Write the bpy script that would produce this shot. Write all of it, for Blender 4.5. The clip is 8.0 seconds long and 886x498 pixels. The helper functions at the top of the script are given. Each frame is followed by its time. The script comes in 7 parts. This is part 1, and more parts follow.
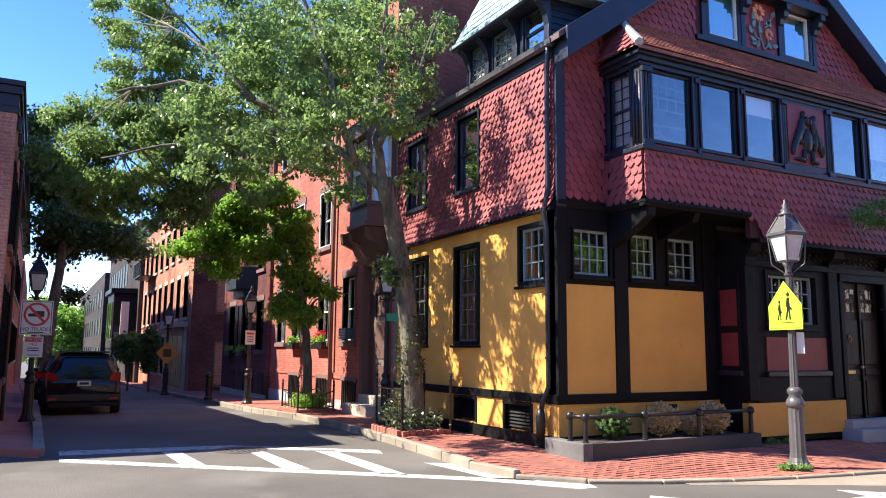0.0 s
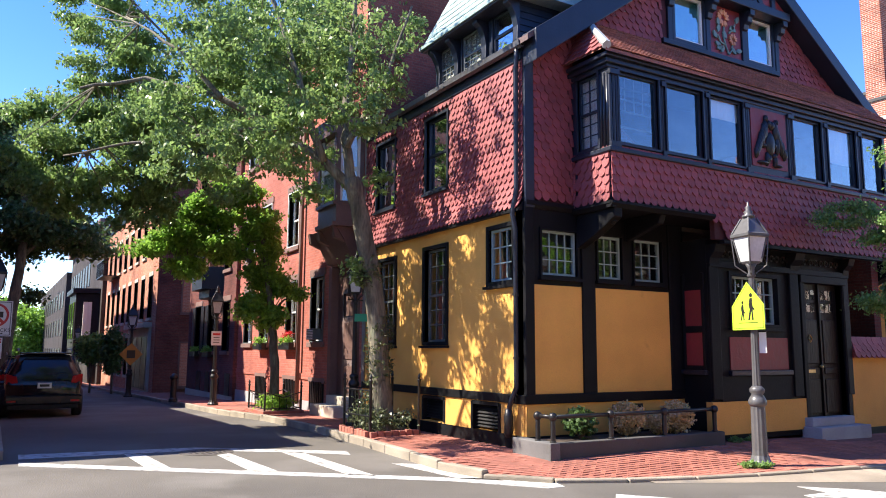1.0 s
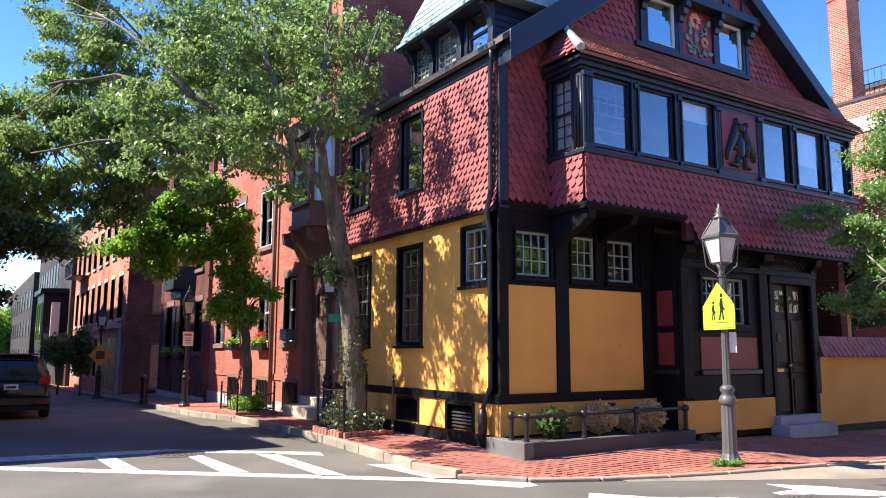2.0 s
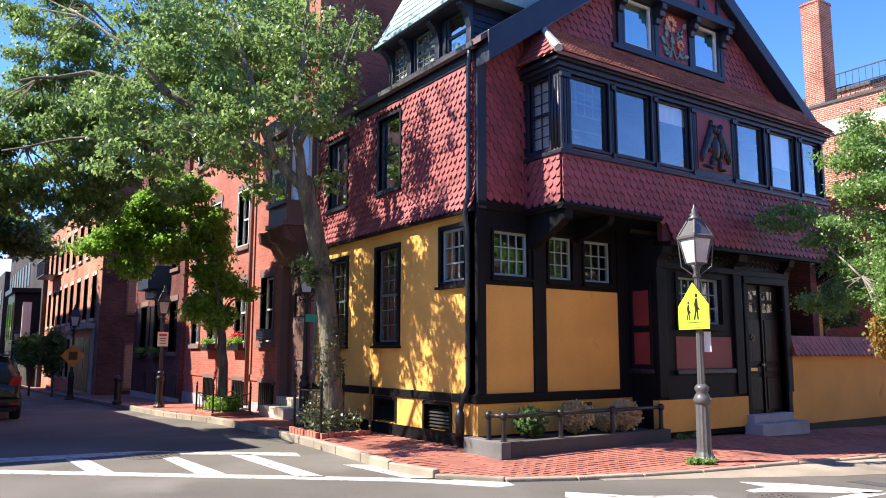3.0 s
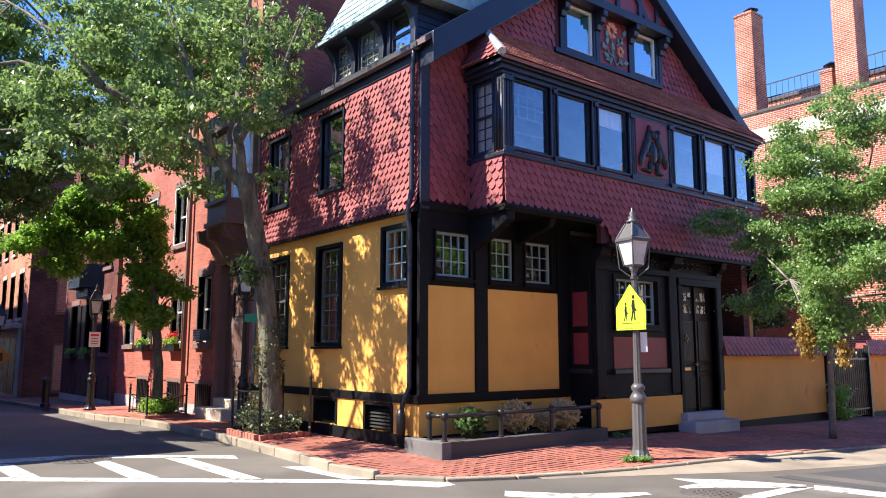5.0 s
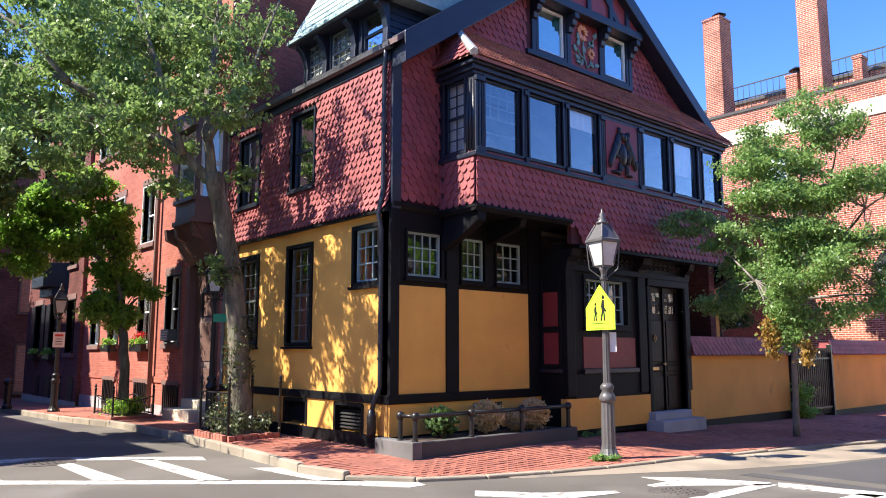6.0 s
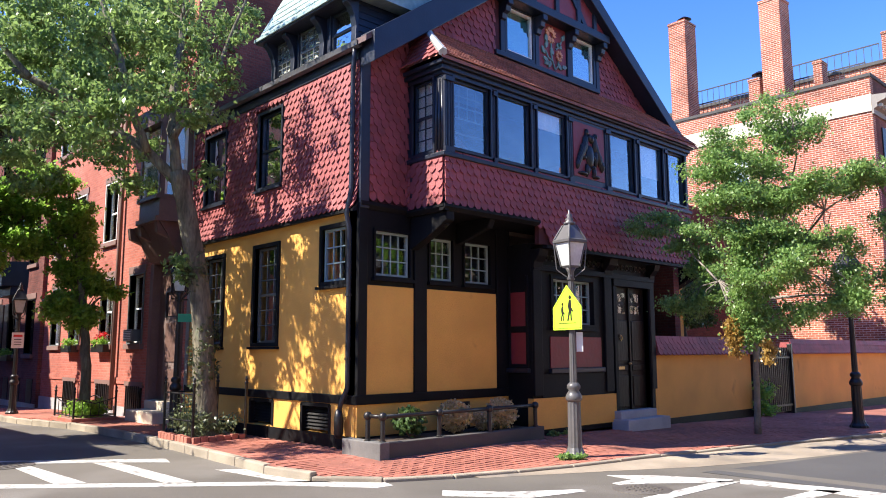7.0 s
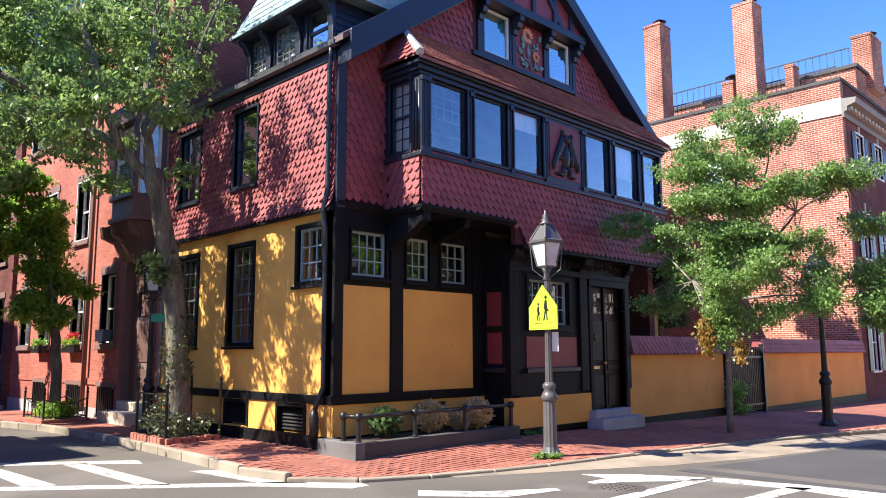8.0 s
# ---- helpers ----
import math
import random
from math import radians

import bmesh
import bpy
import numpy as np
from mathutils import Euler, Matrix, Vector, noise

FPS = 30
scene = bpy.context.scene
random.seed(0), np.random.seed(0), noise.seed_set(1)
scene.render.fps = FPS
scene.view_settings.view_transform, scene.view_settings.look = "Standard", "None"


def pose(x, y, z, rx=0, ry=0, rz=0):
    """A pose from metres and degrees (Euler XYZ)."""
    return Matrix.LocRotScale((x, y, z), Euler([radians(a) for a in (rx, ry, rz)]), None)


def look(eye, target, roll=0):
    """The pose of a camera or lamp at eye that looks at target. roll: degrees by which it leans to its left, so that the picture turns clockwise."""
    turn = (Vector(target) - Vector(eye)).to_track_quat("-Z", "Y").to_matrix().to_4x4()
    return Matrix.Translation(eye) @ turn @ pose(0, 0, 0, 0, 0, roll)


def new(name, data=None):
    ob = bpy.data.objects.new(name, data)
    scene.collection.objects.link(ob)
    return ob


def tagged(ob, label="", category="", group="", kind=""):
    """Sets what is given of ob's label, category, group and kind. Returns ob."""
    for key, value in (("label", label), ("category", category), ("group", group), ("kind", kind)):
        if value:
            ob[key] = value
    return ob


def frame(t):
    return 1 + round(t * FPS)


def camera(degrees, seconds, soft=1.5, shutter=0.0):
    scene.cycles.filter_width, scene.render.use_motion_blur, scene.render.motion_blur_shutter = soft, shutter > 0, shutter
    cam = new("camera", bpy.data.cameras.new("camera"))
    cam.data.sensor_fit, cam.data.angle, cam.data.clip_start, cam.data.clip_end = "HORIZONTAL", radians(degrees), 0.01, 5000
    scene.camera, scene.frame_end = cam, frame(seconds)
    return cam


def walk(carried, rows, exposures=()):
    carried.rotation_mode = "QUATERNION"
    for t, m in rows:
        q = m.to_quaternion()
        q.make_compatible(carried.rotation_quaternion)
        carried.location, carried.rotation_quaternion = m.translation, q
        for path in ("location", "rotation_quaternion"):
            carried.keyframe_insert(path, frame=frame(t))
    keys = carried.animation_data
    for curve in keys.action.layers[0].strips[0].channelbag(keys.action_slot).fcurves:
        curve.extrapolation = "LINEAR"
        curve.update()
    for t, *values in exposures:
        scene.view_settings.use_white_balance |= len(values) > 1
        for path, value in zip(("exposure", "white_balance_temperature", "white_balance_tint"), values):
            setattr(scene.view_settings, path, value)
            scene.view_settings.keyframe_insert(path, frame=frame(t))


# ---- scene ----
# camera and its walk
cam = camera(60.8, 8.0, soft=1.0)
STAND = (-7.209, -9.586, 1.5)
TURNS = [
    (0.0, 97.676, -0.44, -28.354), (0.5, 97.704, -0.367, -29.494), (1.0, 97.722, -0.301, -30.726),
    (1.5, 97.737, -0.239, -31.778), (3.0, 97.744, -0.082, -34.35), (3.5, 97.757, -0.058, -35.336),
    (4.0, 97.769, -0.02, -36.431), (4.5, 97.773, -0.007, -37.64), (6.0, 97.78, 0.047, -40.923),
    (6.5, 97.775, 0.121, -42.214), (7.0, 97.772, 0.173, -43.338), (7.5, 97.765, 0.239, -44.197),
    (8.0, 97.756, 0.243, -45.124),
]
walk(cam, [(t, pose(*STAND, rx, ry, rz)) for t, rx, ry, rz in TURNS], exposures=((0.0, 2.08), (8.0, 2.02)))

# ---- light ----
SUN_UP, SUN_FROM = 47.3, Vector((-1.0, 0.48, 0.0)).normalized()
sun_dir = SUN_FROM * math.cos(radians(SUN_UP)) + Vector((0, 0, math.sin(radians(SUN_UP))))
sun = new("sun", bpy.data.lights.new("sun", "SUN"))
sun.data.energy, sun.data.angle, sun.data.color = 3.5, radians(0.5), (1.0, 0.9, 0.77)
sun.matrix_basis = look(sun_dir * 60, (0, 0, 0))
world = bpy.data.worlds.new("sky")
scene.world = world
world.use_nodes = True
sky = world.node_tree.nodes.new("ShaderNodeTexSky")
sky.sky_type, sky.sun_disc = "NISHITA", False
sky.sun_elevation, sky.sun_rotation = radians(SUN_UP), math.atan2(SUN_FROM.x, SUN_FROM.y)
sky.air_density, sky.dust_density, sky.ozone_density = 1.0, 0.0, 3.0
world.node_tree.nodes["Background"].inputs[1].default_value = 0.14
deep = world.node_tree.nodes.new("ShaderNodeHueSaturation")
deep.inputs["Saturation"].default_value = 1.3
deep.inputs["Hue"].default_value = 0.522
sky.altitude = 1500
world.node_tree.links.new(sky.outputs[0], deep.inputs["Color"])
azure = world.node_tree.nodes.new("ShaderNodeVectorMath")
azure.operation = "MULTIPLY"
azure.inputs[1].default_value = (0.86, 0.81, 0.7)
world.node_tree.links.new(deep.outputs[0], azure.inputs[0])
world.node_tree.links.new(azure.outputs[0], world.node_tree.nodes["Background"].inputs[0])


# ---- materials ----
def mat(name, color, rough=0.7, metal=0.0, fine=18.0, coarse=1.3, vary=0.25, bump=0.25, dirt=None, rand=0.0, spec=0.5, stretch=(1, 1, 1)):
    """A painted or raw surface: colour that varies at two scales, fine relief, and a little change of gloss."""
    m = bpy.data.materials.new(name)
    m.use_nodes = True
    nt = m.node_tree
    p = nt.nodes["Principled BSDF"]
    geo = nt.nodes.new("ShaderNodeNewGeometry")
    mp = nt.nodes.new("ShaderNodeMapping")
    mp.inputs["Scale"].default_value = stretch
    nt.links.new(geo.outputs["Position"], mp.inputs["Vector"])

    def noise_tex(scale, detail=4.0):
        n = nt.nodes.new("ShaderNodeTexNoise")
        n.inputs["Scale"].default_value, n.inputs["Detail"].default_value = scale, detail
        nt.links.new(mp.outputs[0], n.inputs["Vector"])
        return n.outputs["Fac"]

    def ramp(src, a, b):
        r = nt.nodes.new("ShaderNodeMapRange")
        r.inputs["From Min"].default_value, r.inputs["From Max"].default_value = 0.3, 0.7
        r.inputs["To Min"].default_value, r.inputs["To Max"].default_value = a, b
        nt.links.new(src, r.inputs["Value"])
        return r.outputs[0]

    f, c = noise_tex(fine), noise_tex(coarse, 6.0)
    a, b = ramp(f, 1 - vary * 0.6, 1 + vary * 0.6), ramp(c, 1 - vary, 1 + vary)
    mul = nt.nodes.new("ShaderNodeMath")
    mul.operation = "MULTIPLY"
    nt.links.new(a, mul.inputs[0]), nt.links.new(b, mul.inputs[1])
    val = mul.outputs[0]
    if rand:
        info = nt.nodes.new("ShaderNodeObjectInfo")
        rr = nt.nodes.new("ShaderNodeMath")
        rr.operation = "ADD"
        nt.links.new(info.outputs["Random"], rr.inputs[0]), nt.links.new(geo.outputs["Random Per Island"], rr.inputs[1])
        fr = nt.nodes.new("ShaderNodeMath")
        fr.operation = "FRACT"
        nt.links.new(rr.outputs[0], fr.inputs[0])
        mr = nt.nodes.new("ShaderNodeMapRange")
        mr.inputs["To Min"].default_value, mr.inputs["To Max"].default_value = 1 - rand, 1 + rand
        nt.links.new(fr.outputs[0], mr.inputs["Value"])
        m2 = nt.nodes.new("ShaderNodeMath")
        m2.operation = "MULTIPLY"
        nt.links.new(val, m2.inputs[0]), nt.links.new(mr.outputs[0], m2.inputs[1])
        val = m2.outputs[0]
    col = nt.nodes.new("ShaderNodeVectorMath")
    col.operation = "SCALE"
    col.inputs[0].default_value = color
    nt.links.new(val, col.inputs["Scale"])
    out = col.outputs[0]
    if dirt:
        mix = nt.nodes.new("ShaderNodeMix")
        mix.data_type = "RGBA"
        mix.inputs["B"].default_value = (*dirt[:3], 1)
        d = noise_tex(dirt[3], 8.0)
        dm = nt.nodes.new("ShaderNodeMapRange")
        dm.inputs["From Min"].default_value, dm.inputs["From Max"].default_value = dirt[4], dirt[4] + 0.16
        nt.links.new(d, dm.inputs["Value"])
        nt.links.new(dm.outputs[0], mix.inputs["Factor"]), nt.links.new(out, mix.inputs["A"])
        out = mix.outputs["Result"]
    nt.links.new(out, p.inputs["Base Color"])
    nt.links.new(ramp(f, max(0.03, rough - 0.08), min(1, rough + 0.08)), p.inputs["Roughness"])
    p.inputs["Metallic"].default_value = metal
    p.inputs["Specular IOR Level"].default_value = spec
    bp = nt.nodes.new("ShaderNodeBump")
    bp.inputs["Strength"].default_value, bp.inputs["Distance"].default_value = bump, 0.02
    nt.links.new(f, bp.inputs["Height"]), nt.links.new(bp.outputs[0], p.inputs["Normal"])
    return m


def brick_mat(name, c1, c2, mortar, w=0.205, h=0.067, joint=0.011, vary=0.35):
    """Running-bond brickwork with recessed joints on walls that face along x or y."""
    m = mat(name, (1, 1, 1), 0.9, vary=vary, fine=25, coarse=0.6, bump=0.2, spec=0.15)
    nt = m.node_tree
    p = nt.nodes["Principled BSDF"]
    geo = next(n for n in nt.nodes if n.type == "NEW_GEOMETRY")
    sep, add, comb = nt.nodes.new("ShaderNodeSeparateXYZ"), nt.nodes.new("ShaderNodeMath"), nt.nodes.new("ShaderNodeCombineXYZ")
    nt.links.new(geo.outputs["Position"], sep.inputs[0])
    nt.links.new(sep.outputs[0], add.inputs[0]), nt.links.new(sep.outputs[1], add.inputs[1])
    nt.links.new(add.outputs[0], comb.inputs[0]), nt.links.new(sep.outputs[2], comb.inputs[1])
    br = nt.nodes.new("ShaderNodeTexBrick")
    br.inputs["Color1"].default_value, br.inputs["Color2"].default_value, br.inputs["Mortar"].default_value = (*c1, 1), (*c2, 1), (*mortar, 1)
    br.inputs["Scale"].default_value, br.inputs["Mortar Size"].default_value = 1.0, joint / 2
    br.inputs["Brick Width"].default_value, br.inputs["Row Height"].default_value = w, h
    nt.links.new(comb.outputs[0], br.inputs["Vector"])
    old = p.inputs["Base Color"].links[0].from_socket
    mul = nt.nodes.new("ShaderNodeVectorMath")
    mul.operation = "MULTIPLY"
    nt.links.new(br.outputs["Color"], mul.inputs[0]), nt.links.new(old, mul.inputs[1])
    nt.links.new(mul.outputs[0], p.inputs["Base Color"])
    bp = nt.nodes.new("ShaderNodeBump")
    bp.invert = True
    bp.inputs["Strength"].default_value, bp.inputs["Distance"].default_value = 0.5, 0.01
    nt.links.new(br.outputs["Fac"], bp.inputs["Height"])
    nt.links.new(p.inputs["Normal"].links[0].from_socket, bp.inputs["Normal"])
    nt.links.new(bp.outputs[0], p.inputs["Normal"])
    return m


def glass_mat(name, tint=(0.92, 0.95, 0.95), gain=1.0, rough=0.02, ripple=0.02):
    """A window pane: clear, with the mirror gloss of glass and the slight waviness of old panes."""
    m = bpy.data.materials.new(name)
    m.use_nodes = True
    nt = m.node_tree
    nt.nodes.remove(nt.nodes["Principled BSDF"])
    out = nt.nodes["Material Output"]
    tr, gl, mix = nt.nodes.new("ShaderNodeBsdfTransparent"), nt.nodes.new("ShaderNodeBsdfGlossy"), nt.nodes.new("ShaderNodeMixShader")
    lw, fr, mul = nt.nodes.new("ShaderNodeLayerWeight"), nt.nodes.new("ShaderNodeMath"), nt.nodes.new("ShaderNodeMath")
    lw.inputs["Blend"].default_value = 0.5
    fr.operation, fr.inputs[1].default_value = "POWER", 4.0
    nt.links.new(lw.outputs["Facing"], fr.inputs[0])
    mul.operation, mul.use_clamp = "MULTIPLY_ADD", True
    mul.inputs[1].default_value, mul.inputs[2].default_value = gain, 0.06 * gain
    tr.inputs[0].default_value = (*tint, 1)
    gl.inputs["Roughness"].default_value = rough
    n, bp = nt.nodes.new("ShaderNodeTexNoise"), nt.nodes.new("ShaderNodeBump")
    n.inputs["Scale"].default_value = 2.5
    g = nt.nodes.new("ShaderNodeNewGeometry")
    nt.links.new(g.outputs["Position"], n.inputs["Vector"])
    bp.inputs["Strength"].default_value, bp.inputs["Distance"].default_value = ripple * 5, 0.05
    nt.links.new(n.outputs["Fac"], bp.inputs["Height"]), nt.links.new(bp.outputs[0], gl.inputs["Normal"])
    nt.links.new(fr.outputs[0], mul.inputs[0]), nt.links.new(mul.outputs[0], mix.inputs[0])
    nt.links.new(tr.outputs[0], mix.inputs[1]), nt.links.new(gl.outputs[0], mix.inputs[2])
    nt.links.new(mix.outputs[0], out.inputs[0])
    return m


def leaf_mat(name, light, dark, thin=0.35):
    """Leaves that differ one from the next and let some light through."""
    m = bpy.data.materials.new(name)
    m.use_nodes = True
    nt = m.node_tree
    p, out = nt.nodes["Principled BSDF"], nt.nodes["Material Output"]
    geo, mix = nt.nodes.new("ShaderNodeNewGeometry"), nt.nodes.new("ShaderNodeMix")
    mix.data_type = "RGBA"
    mix.inputs["A"].default_value, mix.inputs["B"].default_value = (*dark, 1), (*light, 1)
    n = nt.nodes.new("ShaderNodeTexNoise")
    n.inputs["Scale"].default_value = 0.9
    nt.links.new(geo.outputs["Position"], n.inputs["Vector"])
    av = nt.nodes.new("ShaderNodeMath")
    av.operation = "MULTIPLY_ADD"
    av.inputs[1].default_value, av.use_clamp = 0.6, True
    av2 = nt.nodes.new("ShaderNodeMath")
    av2.operation = "MULTIPLY"
    av2.inputs[1].default_value = 0.45
    nt.links.new(n.outputs["Fac"], av2.inputs[0])
    nt.links.new(geo.outputs["Random Per Island"], av.inputs[0]), nt.links.new(av2.outputs[0], av.inputs[2])
    nt.links.new(av.outputs[0], mix.inputs["Factor"])
    nt.links.new(mix.outputs["Result"], p.inputs["Base Color"])
    p.inputs["Roughness"].default_value = 0.38
    tl, ms = nt.nodes.new("ShaderNodeBsdfTranslucent"), nt.nodes.new("ShaderNodeMixShader")
    nt.links.new(mix.outputs["Result"], tl.inputs[0])
    ms.inputs[0].default_value = thin
    nt.links.new(p.outputs[0], ms.inputs[1]), nt.links.new(tl.outputs[0], ms.inputs[2])
    nt.links.new(ms.outputs[0], out.inputs[0])
    return m


OCHRE = mat("ochre_stucco", (0.72, 0.375, 0.082), 0.9, fine=60, coarse=1.1, vary=0.1, bump=0.35, dirt=(0.45, 0.22, 0.05, 2.2, 0.66))
NAVY = mat("navy_paint", (0.0075, 0.0079, 0.0092), 0.55, fine=30, coarse=2, vary=0.25, bump=0.12, spec=0.14)
NAVYBLUE = mat("blue_black_paint", (0.0105, 0.0145, 0.026), 0.4, fine=30, coarse=2, vary=0.25, bump=0.12)
BLACK = mat("black_iron_paint", (0.01, 0.01, 0.011), 0.42, fine=40, coarse=3, vary=0.3, bump=0.2)
SHINGLE = mat("maroon_slate", (0.25, 0.056, 0.058), 0.62, fine=35, coarse=2, vary=0.18, bump=0.35, rand=0.16)
SHINGLE_BACK = mat("maroon_underlay", (0.06, 0.012, 0.016), 0.8, vary=0.2)
MAROON = mat("maroon_paint", (0.2, 0.025, 0.03), 0.5, vary=0.15)
ROOFTILE = mat("clay_roof_tile", (0.27, 0.1, 0.066), 0.7, fine=30, coarse=1.5, vary=0.3, bump=0.4, rand=0.25)
ROOFSLATE = mat("grey_brown_slate", (0.12, 0.075, 0.07), 0.75, fine=30, coarse=1.5, vary=0.3, bump=0.4, rand=0.25)
COPPER = mat("verdigris_copper", (0.24, 0.34, 0.32), 0.5, fine=12, coarse=2.5, vary=0.25, bump=0.1)
LEAD = mat("weathered_lead", (0.36, 0.39, 0.38), 0.5, vary=0.2)
WHITEPAINT = mat("white_window_paint", (0.7, 0.72, 0.7), 0.5, vary=0.08, bump=0.1)
GREYSASH = mat("grey_sash_paint", (0.1, 0.115, 0.115), 0.5, vary=0.1, bump=0.1)
TEALPAINT = mat("pale_teal_paint", (0.24, 0.33, 0.33), 0.5, vary=0.1, bump=0.1)
CURTAIN = mat("pale_blind", (0.78, 0.78, 0.73), 0.9, fine=40, vary=0.08, stretch=(6, 6, 0.4))
ROOM = mat("dim_plaster", (0.25, 0.23, 0.2), 0.9)
ASPHALT = mat("worn_asphalt", (0.1, 0.092, 0.08), 0.88, fine=55, coarse=0.35, vary=0.28, bump=0.5, dirt=(0.145, 0.136, 0.122, 0.5, 0.52))
ROADPAINT = mat("road_paint", (0.45, 0.445, 0.42), 0.8, fine=40, coarse=2.5, vary=0.12, bump=0.3, dirt=(0.17, 0.16, 0.15, 7.0, 0.52))
GRANITE = mat("granite_kerb", (0.26, 0.225, 0.175), 0.8, fine=90, coarse=1.5, vary=0.25, bump=0.4, rand=0.15)
CONCRETE = mat("grey_concrete", (0.06, 0.058, 0.056), 0.85, fine=50, coarse=1.2, vary=0.2, bump=0.4)
STEPSTONE = mat("pale_granite_step", (0.34, 0.34, 0.35), 0.85, fine=70, coarse=1.5, vary=0.18, bump=0.3)
PAVER = mat("red_paving_brick", (0.33, 0.12, 0.085), 0.85, fine=60, coarse=0.9, vary=0.25, bump=0.4, rand=0.13)
JOINT = mat("sandy_joint", (0.24, 0.09, 0.065), 0.95, fine=80, coarse=2, vary=0.3)
BRICK_RED = brick_mat("red_painted_brick", (0.4, 0.135, 0.1), (0.31, 0.1, 0.075), (0.32, 0.17, 0.14), vary=0.25)
# Dark brick; on walls turned from the sun it carries their shade.
BRICK_DARK = brick_mat("dark_and_shaded_brick", (0.17, 0.06, 0.05), (0.12, 0.045, 0.04), (0.12, 0.08, 0.07))
BRICK_FAR = brick_mat("orange_red_brick", (0.48, 0.21, 0.14), (0.37, 0.15, 0.1), (0.44, 0.32, 0.25))
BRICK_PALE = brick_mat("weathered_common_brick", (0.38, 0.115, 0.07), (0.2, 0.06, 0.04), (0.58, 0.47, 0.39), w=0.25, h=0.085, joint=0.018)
STONE = mat("buff_stone", (0.5, 0.45, 0.36), 0.85, fine=30, coarse=1, vary=0.15)
# For unseen houses behind the viewer, pale to bounce light.
CREAM = mat("cream_painted_brick", (0.66, 0.6, 0.48), 0.85, fine=25, coarse=0.8, vary=0.14, bump=0.3)
BROWNSTONE = mat("brownstone_trim", (0.17, 0.1, 0.085), 0.8, vary=0.2)
BARK = mat("grey_bark", (0.14, 0.124, 0.086), 0.95, fine=22, coarse=4, vary=0.55, bump=1.0, stretch=(1.6, 1.6, 0.35), dirt=(0.22, 0.23, 0.15, 7.0, 0.56))
SOIL = mat("dark_soil", (0.05, 0.035, 0.025), 0.95, vary=0.4, bump=0.8)
GLASS = glass_mat("window_glass", gain=2.2)
GLASS_SKY = glass_mat("bay_window_glass", gain=2.3)
GLASS_BRIGHT = glass_mat("bright_old_glass", gain=6.0)
GLASS_FILM = glass_mat("filmed_glass", tint=(0.5, 0.85, 0.8), gain=6.0)
# Opaque pale colour stands for the sky's brightness in the lantern glass.
LAMPGLASS = mat("pale_lantern_glass", (0.5, 0.53, 0.52), 0.18, vary=0.15, bump=0.05)
SILVER = mat("weathered_grey_paint", (0.085, 0.085, 0.088), 0.38, vary=0.15, bump=0.1)
SIGNLIME = mat("fluorescent_lime_sheeting", (0.52, 0.86, 0.05), 0.4, vary=0.03, bump=0.02)
SIGNWHITE = mat("white_sheeting", (0.75, 0.75, 0.74), 0.4, vary=0.05, bump=0.02)
SIGNRED = mat("red_sheeting", (0.6, 0.03, 0.035), 0.4, vary=0.05, bump=0.02)
SIGNBLACK = mat("black_sheeting", (0.015, 0.015, 0.015), 0.4, vary=0.05, bump=0.02)
LEAF_A = leaf_mat("plane_tree_leaf", (0.3, 0.43, 0.135), (0.1, 0.18, 0.055), 0.55)
LEAF_B = leaf_mat("young_tree_leaf", (0.36, 0.58, 0.09), (0.14, 0.29, 0.05), 0.55)
LEAF_C = leaf_mat("honey_locust_leaf", (0.29, 0.45, 0.13), (0.09, 0.2, 0.055), 0.45)
LEAF_D = leaf_mat("dark_tree_leaf", (0.14, 0.23, 0.07), (0.045, 0.09, 0.03))
LEAF_DRY = leaf_mat("dry_leaf", (0.42, 0.28, 0.07), (0.3, 0.18, 0.05))
SHRUB_DRY = leaf_mat("straw_shrub", (0.78, 0.64, 0.36), (0.52, 0.4, 0.19))


